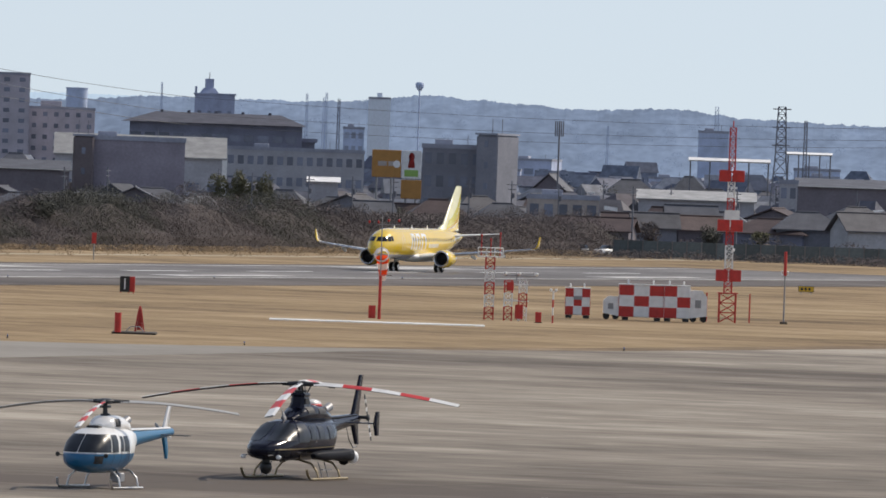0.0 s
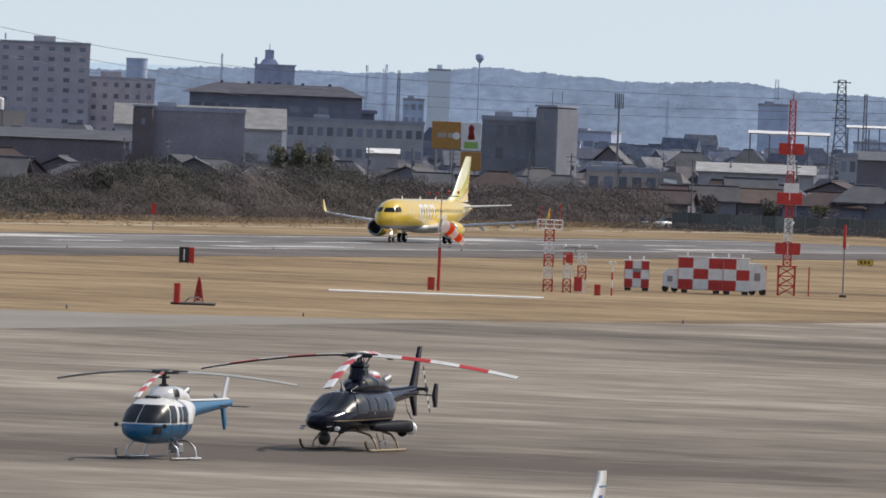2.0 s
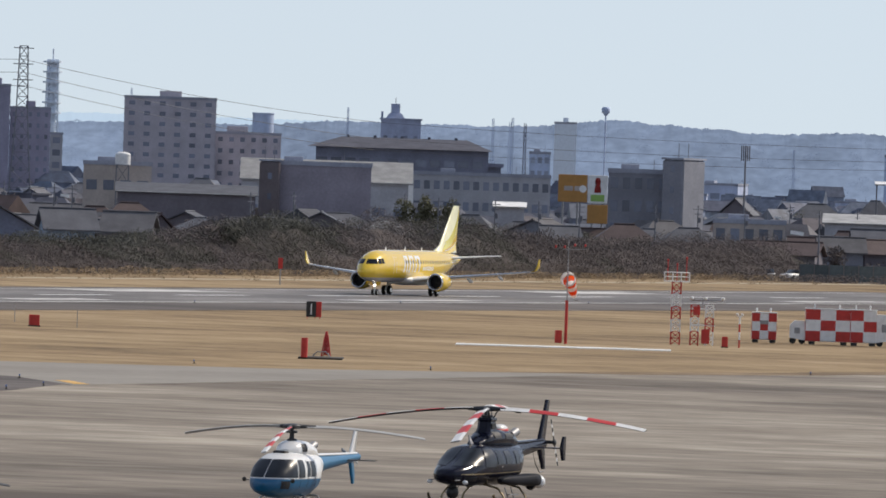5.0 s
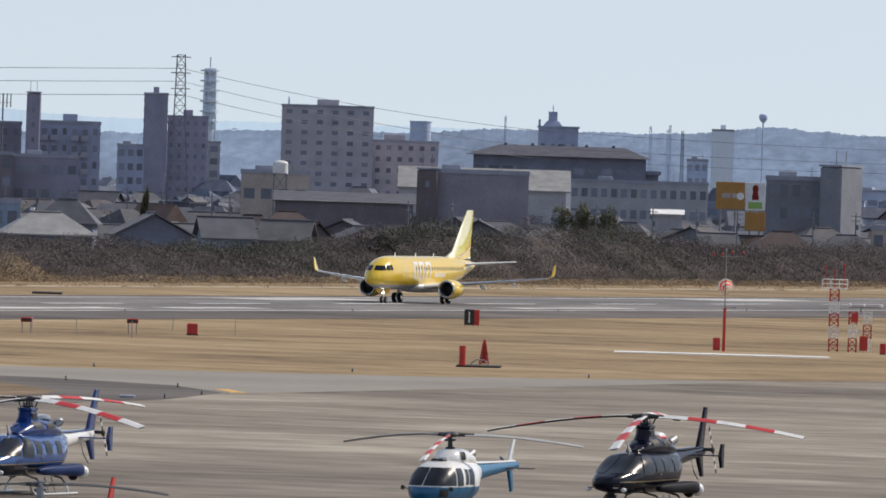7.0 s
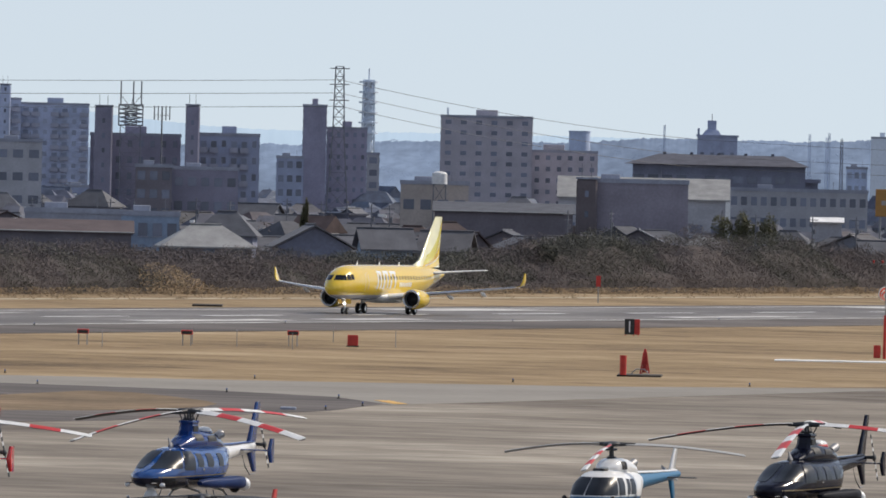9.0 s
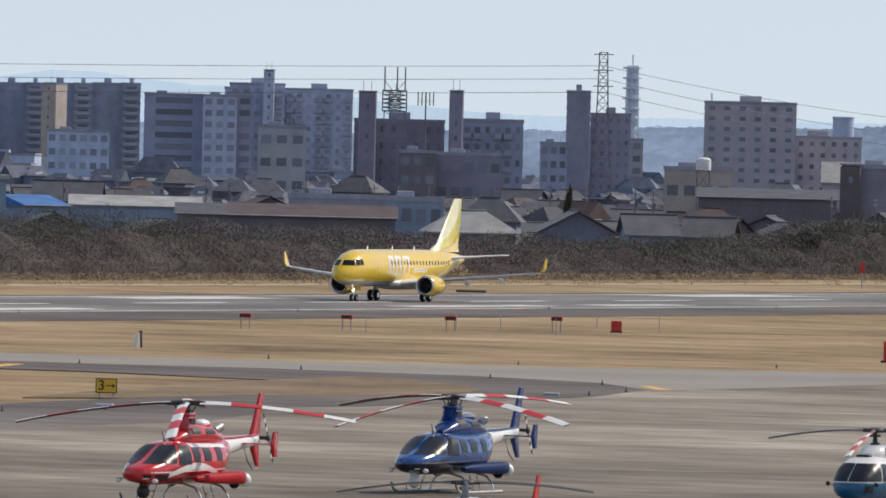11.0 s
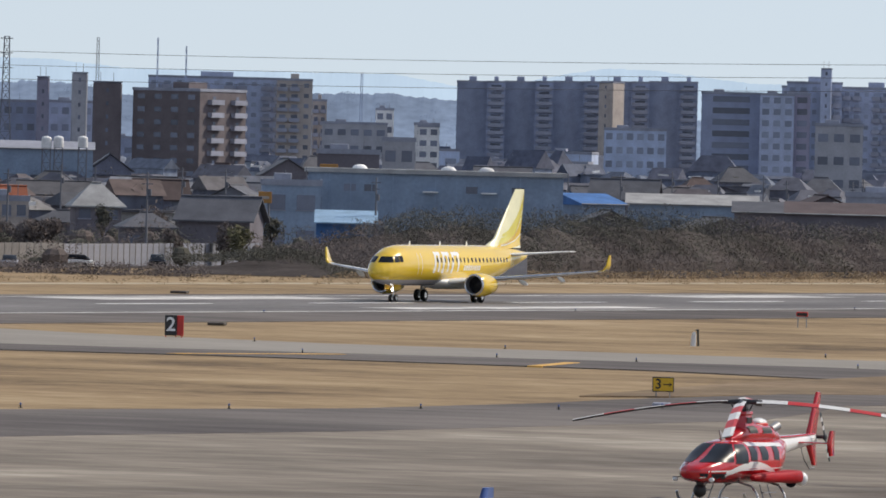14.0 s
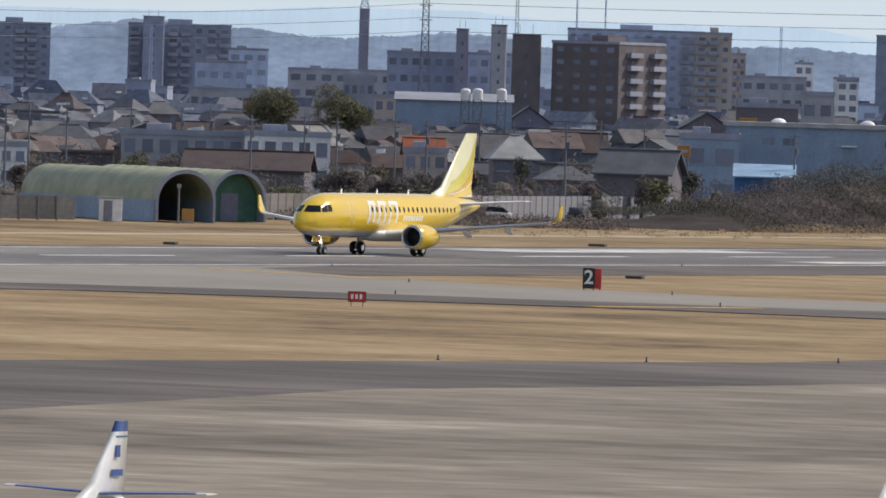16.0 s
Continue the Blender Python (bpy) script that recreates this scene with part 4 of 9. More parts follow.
    part("fin", Shape().loft([[(x, -0.01, z), (x - c * 0.3, 0.07, z), (x - c, 0.01, z), (x - c, -0.01, z), (x - c * 0.3, -0.07, z)] for z, x, c in ((1.30, -6.65, 0.42), (2.2, -5.95, 0.95), (2.5, -6.0, 0.95), (4.10, -6.85, 0.50))]), fm, H, "swept fin with a lower tip")
    st = part("stabiliser", Shape().loft([aerofoil(0.62, -4.75, y, 2.20, 0.12) for y in (-1.45, 1.45)]), fm, H, "horizontal stabiliser")
    for y in (-1.45, 1.45):
        part("endplate", Shape().loft([[(x, y - 0.03, z), (x - c * 0.4, y + 0.03, z), (x - c, y, z)] for z, x, c in ((1.72, -4.98, 0.42), (2.2, -4.75, 0.66), (2.68, -5.0, 0.42))]), fm, st, "upright end plate")
    tr = part("tail_rotor_hub", Shape().tube((-6.68, 0.1, 2.4), (-6.68, 0.5, 2.4), 0.07, n=10).ball((-6.68, 0.5, 2.4), 0.14, 0.08, 0.14), "blade_dark", H, "tail rotor hub")
    ta = radians(62)
    for sgn in (1, -1):
        d = Vector((math.cos(ta) * sgn, 0, math.sin(ta) * sgn))
        for k in range(5):
            a, b = Vector((-6.68, 0.5, 2.4)) + d * (0.12 + 0.185 * k), Vector((-6.68, 0.5, 2.4)) + d * (0.12 + 0.185 * (k + 1))
            q = Vector((-d.z, 0, d.x)) * 0.07
            part("tail_rotor_band", Shape().loft([[c + q, c + Vector((0, 0.02, 0)), c - q, c - Vector((0, 0.02, 0))] for c in (a, b)], smooth=False), ("blade_dark", "aviation_white")[k % 2], tr, "dark and white tail rotor band")
    part("tail_guard", Shape().path([(-5.5, 0, 2.1), (-5.9, 0, 1.5), (-6.4, 0, 1.18), (-6.9, 0, 1.22)], 0.025), "steel_grey", boom, "tubular tail guard")
    # skids
    for side in (1, -1):
        part("skid", Shape().path([(2.75, side * 1.38, 0.42), (2.6, side * 1.38, 0.22), (2.35, side * 1.38, 0.08), (2.0, side * 1.38, 0.055), (-2.0, side * 1.38, 0.055)], 0.055), skid, H, "tubular landing skid")
    for x in (1.35, -1.15):
        part("cross_tube", Shape().path([(x, -1.38, 0.06), (x, -1.30, 0.35), (x, -1.05, 0.66), (x, -0.5, 0.80), (x, 0.5, 0.80), (x, 1.05, 0.66), (x, 1.30, 0.35), (x, 1.38, 0.06)], 0.045), skid, H, "curved skid cross tube")
    for side in (1, -1):
        part("step", Shape().box(-0.2, 0.9, side * 1.32 - 0.07, side * 1.32 + 0.07, 0.40, 0.44).tube((0.7, side * 1.32, 0.06), (0.7, side * 1.1, 0.7), 0.02, n=6).tube((0, side * 1.32, 0.06), (0, side * 1.1, 0.7), 0.02, n=6), "steel_grey", H, "boarding step")
    part("camera_ball", Shape().ball((3.7, 0, 0.50), 0.25, 0.25, 0.27).tube((3.7, 0, 0.62), (3.7, 0, 0.95), 0.15, n=12), "sign_black" if paint != "heli_blue" else "white_paint_gloss", H, "gimbal camera ball under the nose")
    part("pitot_probe", Shape().tube((4.3, 0.5, 1.0), (4.95, 0.55, 1.0), 0.02, n=6).tube((4.3, -0.5, 1.0), (4.95, -0.55, 1.0), 0.02, n=6), "steel_grey", H, "thin nose probes")
    part("wire_cutter", Shape().loft([[(1.9, -0.02, 2.35), (1.9, 0.02, 2.35), (1.5, 0.02, 2.4), (1.5, -0.02, 2.4)], [(2.1, -0.01, 2.75), (2.1, 0.01, 2.75), (2.0, 0.01, 2.75), (2.0, -0.01, 2.75)]]), "steel_grey", H, "wire cutter blade on the roof")
    for side in (1, -1):
        part("mirror", Shape().ball((4.3, side * 0.74, 0.92), 0.09, 0.12, 0.09), "white_paint_gloss", H, "small white landing lamp")
    return H


LIGHT = [(2.9, 0.06, 1.15, 0.05), (2.75, 0.45, 1.16, 0.28), (2.4, 0.72, 1.24, 0.50), (1.9, 0.86, 1.37, 0.73), (1.3, 0.92, 1.46, 0.86), (0.6, 0.93, 1.47, 0.88), (-0.4, 0.92, 1.48, 0.86),
         (-1.2, 0.80, 1.57, 0.76), (-2.0, 0.52, 1.72, 0.55), (-2.6, 0.34, 1.80, 0.36)]


def light_helicopter(m, paint, boom_mat, fin_mat, label, rotor, plain=None, fin_top=3.15):
    """A light helicopter with a three-bladed rotor and a bubble cabin."""
    H = thing("helicopter", m, label, "helicopter", "helicopters parked on the apron")
    xs = []
    for a, b in zip(LIGHT, LIGHT[1:]):
        xs += [a[0] + (b[0] - a[0]) * k / 3 for k in range(3)]
    xs.append(LIGHT[-1][0])
    body = part("cabin", Shape().loft([ring(x, *interp(LIGHT, x), n=36, e=2.5) for x in xs]), paint, H, "two-tone bubble cabin")
    for side in (1, -1):
        part("windscreen", wrap_patch(hull_half(LIGHT), 2.95, 0.7, 0.6, 47, 1.40, 2.08, side, 10, 7, 0.02), "heli_glass", body, "dark windscreen half")
        part("front_side_window", wrap_patch(hull_half(LIGHT), 2.95, 0.7, 51, 80, 1.40, 2.06, side, 8, 7, 0.02), "heli_glass", body, "dark front side window")
        for x0, w in ((0.62, 0.30), (0.22, 0.45)):
            part("side_window", hull_patch(LIGHT, lambda u, v: (x0 - w * u - 0.08 * v, 1.44 + 0.58 * v), side, 3, 4, 0.014), "heli_glass", body, "dark side window")
        for x0 in (1.28, 0.52, -0.3):
            part("door_seam", hull_patch(LIGHT, lambda u, v: (x0 - 0.03 * u, 0.9 + 1.35 * v), side, 1, 6, 0.008), "dark_void", body)
        part("mirror", Shape().ball((2.3, side * 0.98, 1.3), 0.05, 0.09, 0.09).tube((2.2, side * 0.7, 1.25), (2.3, side * 0.98, 1.3), 0.015, n=6), "sign_black", H, "black mirror on an arm")
    part("nose_lamp", hull_patch(LIGHT, lambda u, v: (2.55 - 0.45 * u, 0.98 + 0.3 * v), 1, 4, 4, 0.012), "dark_void", body, "dark oval lamp opening")
    deck = [(0.75, 0.20, 2.40, 0.06), (0.45, 0.44, 2.42, 0.26), (0.0, 0.54, 2.44, 0.36), (-0.9, 0.54, 2.42, 0.34), (-1.7, 0.42, 2.32, 0.28), (-2.3, 0.24, 2.14, 0.18)]
    dk = part("engine_cowling", Shape().loft([ring(x, *interp(deck, x), n=24, e=2.4) for x in [0.75 - 0.14 * k for k in range(21)] + [-2.3]]), "white_paint_gloss", H, "white engine cowling")
    for side in (1, -1):
        part("engine_intake", hull_patch(deck, lambda u, v: (0.15 - 0.42 * u, 2.36 + 0.3 * v), side, 3, 3, 0.02, 2.4), "dark_void", dk, "dark engine intake")
        part("exhaust", shift_y(Shape().tube((-1.2, 0, 2.45), (-1.75, 0, 2.6), 0.14, 0.16, 14), side * 0.26), "steel_grey", dk, "exhaust pipe")
    part("roof_vent", Shape().box(0.9, 1.3, -0.25, 0.25, 2.28, 2.40, bevel=0.03), "sign_black", dk, "black roof vent")
    ro = part("rotor_mast", Shape().tube((0, 0, 2.6), (0, 0, 3.18), 0.10, 0.08, 14).tube((0, 0, 2.58), (0, 0, 2.72), 0.24, 0.16, 16).ball((0, 0, 3.2), 0.34, 0.34, 0.10).tube((0, 0, 2.95), (0, 0, 3.02), 0.22, 0.22, 16), "blade_dark", H, "rotor mast and star hub")
    ro.matrix_basis = pose(0, 0, 3.30, 0, 3.5, 0) @ pose(0, 0, -3.18)
    for k in range(3):
        a = rotor + 120 * k
        c, s_ = math.cos(radians(a)), math.sin(radians(a))
        part("blade_grip", Shape().tube((0.1 * c, 0.1 * s_, 3.18), (0.95 * c, 0.95 * s_, 3.16), 0.10, 0.05, 10), "blade_dark", ro, "rotor blade grip")
        blade(ro, a, 5.35, 3.17, 0.55, 0.26, [plain] * 3 if plain else ["blade_red", "aviation_white"] * 3 if k == 0 else ["blade_grey"] * 3, "blade_grey")
    boom = part("tail_boom", Shape().loft([ring(x, r, z, r * 1.1, 18) for x, r, z in ((-2.3, 0.36, 1.82), (-3.5, 0.27, 1.90), (-5.5, 0.19, 2.0), (-7.2, 0.13, 2.08))]), boom_mat, H, "slim tail boom")
    part("boom_top", Shape().loft([[(x, -w, z), (x, w, z), (x, w * 0.6, z + 0.07), (x, -w * 0.6, z + 0.07)] for x, w, z in ((-2.3, 0.2, 2.18), (-5.0, 0.12, 2.18), (-7.0, 0.07, 2.2))]), "white_paint_gloss", boom, "white spine along the boom")
    part("fin", Shape().loft([[(x, -0.01, z), (x - c * 0.3, 0.05, z), (x - c, 0, z), (x - c * 0.3, -0.05, z)] for z, x, c in ((2.05, -6.1, 0.75), (fin_top, -6.75, 0.42))]), fin_mat, H, "upper fin")
    part("lower_fin", Shape().loft([[(x, -0.01, z), (x - c * 0.3, 0.05, z), (x - c, 0, z), (x - c * 0.3, -0.05, z)] for z, x, c in ((1.05, -6.6, 0.3), (1.35, -6.45, 0.5), (2.0, -6.15, 0.6))]), boom_mat, H, "lower fin")
    part("stabiliser", Shape().loft([aerofoil(0.5, -5.6, y, 1.98, 0.12) for y in (-1.25, 1.25)]), "blade_dark", H, "dark horizontal stabiliser")
    tr = part("tail_rotor_hub", Shape().tube((-7.1, 0.05, 2.1), (-7.1, -0.3, 2.1), 0.05, n=10), "blade_dark", H, "tail rotor hub")
    for sgn in (1, -1):
        d = Vector((math.cos(0.3) * sgn, 0, math.sin(0.3) * sgn))
        c0 = Vector((-7.1, -0.3, 2.1))
        q = Vector((-d.z, 0, d.x)) * 0.07
        part("tail_rotor_blade", Shape().loft([[c + q, c + Vector((0, 0.015, 0)), c - q, c - Vector((0, 0.015, 0))] for c in (c0 + d * 0.1, c0 + d * 0.93)], smooth=False), "blade_grey", tr)
    for side in (1, -1):
        part("skid", Shape().path([(2.0, side * 1.08, 0.40), (1.95, side * 1.08, 0.18), (1.75, side * 1.08, 0.06), (-1.4, side * 1.08, 0.05)], 0.05), "skid_silver", H, "tubular landing skid")
    for x in (0.95, -0.95):
        part("cross_tube", Shape().path([(x, -1.08, 0.06), (x, -1.0, 0.45), (x, -0.72, 0.70), (x, 0.72, 0.70), (x, 1.0, 0.45), (x, 1.08, 0.06)], 0.042), "skid_silver", H, "curved skid cross tube")
    part("belly_equipment", Shape().box(-0.4, 0.2, 0.35, 0.75, 0.25, 0.62, bevel=0.05).tube((-0.1, 0.55, 0.6), (-0.1, 0.5, 0.85), 0.05, n=8), "steel_grey", H, "grey equipment pod under the belly")
    return H


HEAD = 178.5
corporate_helicopter(pose(469.1, 156.35, 0, 0, 0, HEAD), "heli_black", "heli_black", "glossy black helicopter with red and white rotor blades on the apron", 99, "skid_gold", "heli_black")
corporate_helicopter(pose(458.3, 178.5, 0, 0, 0, HEAD), "heli_blue", "heli_blue_plain", "glossy dark blue helicopter with a silver tail boom on the apron", 67, "skid_silver", "heli_blue_plain", None, "heli_blue_plain", "white_paint_gloss")
corporate_helicopter(pose(431.7, 178.9, 0, 0, 0, HEAD), "heli_red", "heli_red", "glossy red helicopter with white stripes and white tail boom", 109, "skid_silver", "heli_red", "white_paint_gloss", "heli_red", "white_paint_gloss")
light_helicopter(pose(444.3, 155.85, 0, 0, 0, HEAD), "heli_white_teal", "teal", "white_paint_gloss", "small white and teal-blue helicopter with a three-bladed rotor", 9.7)
light_helicopter(pose(368.2, 142.9, 0, 0, 0, HEAD) @ Matrix.Scale(0.88, 4), "white_paint_gloss", "white_paint_gloss", "aviation_red", "small white helicopter with a red fin on the apron", 22.7, "blade_dark", 3.48)


# ---- light aircraft whose tails reach into view ----
def light_aircraft(m, cap="blue_cap", label="white light aeroplane with a blue-capped fin on the apron"):
    A = thing("light_aircraft", m, label, "aeroplane", "light aeroplanes parked on the apron")
    secs = [(0.3, 0.10, 1.42, 0.10), (1.8, 0.2, 1.3, 0.2), (4.2, 0.42, 0.98, 0.34), (6.2, 0.55, 0.88, 0.42), (7.8, 0.52, 0.84, 0.40), (9.0, 0.40, 0.8, 0.32), (9.6, 0.15, 0.78, 0.12)]
    f = part("fuselage", Shape().loft([ring(x, hw, zc, hh, 24, 2.3) for x, hw, zc, hh in secs]), "white_paint_gloss", A, "white fuselage")
    part("windscreen", Shape().loft([ring(x, hw, zc, hh, 20, 2.3) for x, hw, zc, hh in ((5.6, 0.44, 1.12, 0.22), (6.6, 0.5, 1.14, 0.26), (7.6, 0.44, 1.05, 0.2))]), "glass_dark", f, "dark cabin glazing")
    fin = part("fin", Shape().loft([[(x, 0, z), (x - c * 0.3, 0.07, z), (x - c, 0, z), (x - c * 0.3, -0.07, z)] for z, x, c in ((1.35, 3.3, 3.0), (1.9, 2.2, 2.05), (3.32, 1.0, 0.95))]), "white_paint_gloss", A, "white swept fin")
    part("fin_cap", Shape().loft([[(x, 0, z), (x - c * 0.3, 0.072, z), (x - c, 0, z), (x - c * 0.3, -0.072, z)] for z, x, c in ((3.325, 1.0, 0.95), (3.62, 0.82, 0.76))]), cap, fin, "painted fin cap")
    part("fin_stripe", Shape().loft([[(x, 0, z), (x - c * 0.3, 0.078, z), (x - c, 0, z), (x - c * 0.3, -0.078, z)] for z, x, c in ((3.16, 1.12, 1.08), (3.21, 1.09, 1.04))]), "teal", fin, "thin blue stripe")
    for z0, z1, x0, x1 in ((2.62, 2.95, 0.85, 0.62), (2.1, 2.28, 1.05, 0.45)):
        for side in (1, -1):
            part("lettering_bar", Shape().box(x1, x0, side * 0.085 - 0.012, side * 0.085 + 0.012, z0, z1), "blue_cap", fin, "dark blue bar of writing")
    # dark blue stands in for the shade on the tailplane's underside
    part("tailplane", Shape().loft([aerofoil(c, x, y, z, 0.1) for y, x, c, z in ((-2.85, 1.3, 0.7, 1.72), (0, 1.75, 1.15, 1.62), (2.85, 1.3, 0.7, 1.72))]), "blue_cap", A, "tailplane coloured dark blue for its shaded underside")
    for side in (1, -1):
        part("tailplane_tip", Shape().loft([aerofoil(0.7, 1.3, side * y, 1.72, 0.11) for y in (2.86, 3.2)]), "white_paint_gloss", A, "white tailplane tip")
    part("wing", Shape().loft([aerofoil(c, x, y, z, 0.13) for y, x, c, z in ((-6.0, 6.3, 1.1, 0.95), (0, 7.0, 1.8, 0.62), (6.0, 6.3, 1.1, 0.95))]), "white_paint_gloss", A, "white low wing")
    for x, y in ((8.6, 0), (6.1, 1.7), (6.1, -1.7)):
        g = part("gear_leg", Shape().tube((x, y, 0.25), (x, y, 0.75), 0.06, n=10), "bare_metal", A, "undercarriage leg")
        wheel(g, "wheel", y, x, 0.25, 0.16)
    return A


light_aircraft(pose(306.4, 157.8, 0, 0, 0, HEAD))
light_aircraft(pose(318.0, 139.2, 0, 0, 0, HEAD))
light_aircraft(pose(331.3, 103.0, 0, 0, 0, HEAD), "white_paint_gloss", "plain white light aeroplane with a tall fin on the apron")


# ---- airfield equipment ----
def lattice(s, w0, w1, z0, z1, n, r, x=0, y=0, sides=4):
    """Braced lattice between two heights, n bays."""
    def corner(k, z):
        w = w0 + (w1 - w0) * (z - z0) / (z1 - z0)
        a = math.pi / 4 + 2 * math.pi * k / sides
        return Vector((x + w * 0.7071 * math.cos(a), y + w * 0.7071 * math.sin(a), z))
    for k in range(sides):
        s.tube(corner(k, z0), corner(k, z1), r, n=5, smooth=False)
    for b in range(n):
        za, zb = z0 + (z1 - z0) * b / n, z0 + (z1 - z0) * (b + 1) / n
        for k in range(sides):
            s.tube(corner(k, zb), corner(k + 1, zb), r * 0.7, n=4, smooth=False)
            s.tube(corner(k, za), corner(k + 1, zb), r * 0.6, n=4, smooth=False)
            s.tube(corner(k + 1, za), corner(k, zb), r * 0.6, n=4, smooth=False)
    return s


TURN = -72.0


def checker_cabin(x, y, turn, w, h, d, cols, rows, label, van):
    T = thing("shelter", pose(x, y, 0, 0, 0, turn), label, "equipment shelter")
    b0 = 0.25
    body = part("body", Shape().box(-w / 2, w / 2, 0, d, b0, h, bevel=0.06), "aviation_white", T, "white painted body")
    pw, ph = w / cols, (h - b0) / rows
    for i in range(cols):
        for j in range(rows):
            if (i + j) % 2 == 0:
                part("panel", Shape().box(-w / 2 + pw * i + 0.015, -w / 2 + pw * (i + 1) - 0.015, -0.012, 0.02, b0 + ph * j + 0.02, b0 + ph * (j + 1) - 0.02), "aviation_red", body, "red checker panel")
    nd = max(1, round(d / pw))
    for i in range(nd):
        for j in range(rows):
            if (i + j) % 2 == 1:
                for sx in (-1, 1):
                    part("panel", Shape().box(sx * w / 2 - 0.012, sx * w / 2 + 0.012, d * i / nd + 0.015, d * (i + 1) / nd - 0.015, b0 + ph * j + 0.02, b0 + ph * (j + 1) - 0.02), "aviation_red", body, "red checker panel")
    for k in (-0.7, 0.7):
        part("skid_foot", Shape().box(k * w / 2 - 0.25, k * w / 2 + 0.25, 0.1, d - 0.1, 0, b0), "sign_black", T, "dark support foot")
    part("roof_rim", Shape().box(-w / 2 - 0.04, w / 2 + 0.04, -0.04, d + 0.04, h, h + 0.06), "aviation_white", T, "white roof rim")
    if van:
        part("vent", Shape().box(-0.35, 0.35, -0.06, 0.02, h * 0.62, h * 0.75, bevel=0.02), "steel_grey", T, "grey vent")
    for sx in (-0.6, 0.5):
        part("roof_lamp", Shape().tube((sx * w / 2, d * 0.4, h), (sx * w / 2, d * 0.4, h + 0.25), 0.05, n=8).ball((sx * w / 2, d * 0.4, h + 0.3), 0.08, 0.08, 0.1), "aviation_white", T, "small obstruction lamp")
    return T


checker_cabin(976.4, 301.7, -72.5, 2.05, 2.45, 2.0, 3, 3, "red and white checkered equipment cabin on the grass", True)
checker_cabin(978.0, 296.7, -72.5, 3.75, 2.9, 2.2, 3, 3, "long red and white checkered shelter on feet", False)
checker_cabin(978.8, 293.9, -72.5, 2.15, 2.92, 2.2, 2, 3, "short red and white checkered shelter on feet", False)


def white_annex(x, y, turn, w, h, flip, label):
    T = thing("generator_annex", pose(x, y, 0, 0, 0, turn), label, "equipment housing")
    s = 1 if not flip else -1
    poly = [(-w / 2 * s, 0, 0.3), (w / 2 * s, 0, 0.5), (w / 2 * s, 0, h * 0.8), (w * 0.2 * s, 0, h), (-w / 2 * s, 0, h)]
    part("housing", Shape().prism(poly, Matrix.Translation((0, 0.1, 0)), Matrix.Translation((0, 1.9, 0))), "aviation_white", T, "white sheet-metal housing")
    for k in (-0.3, 0.3):
        part("wheel", Shape().tube((k * w, 0.2, 0.28), (k * w, 0.5, 0.28), 0.28, n=16), "tyre", T, "small dark wheel")
    part("hatch", Shape().box(-w * 0.2, w * 0.15, 0.06, 0.12, h * 0.45, h * 0.7), "steel_grey", T, "grey hatch")
    return T


white_annex(977.3, 299.1, -72.5, 1.28, 1.9, True, "white sloped housing joined to the checkered shelter")
white_annex(979.3, 292.2, -72.5, 1.4, 2.6, False, "white stepped housing beside the checkered shelter")


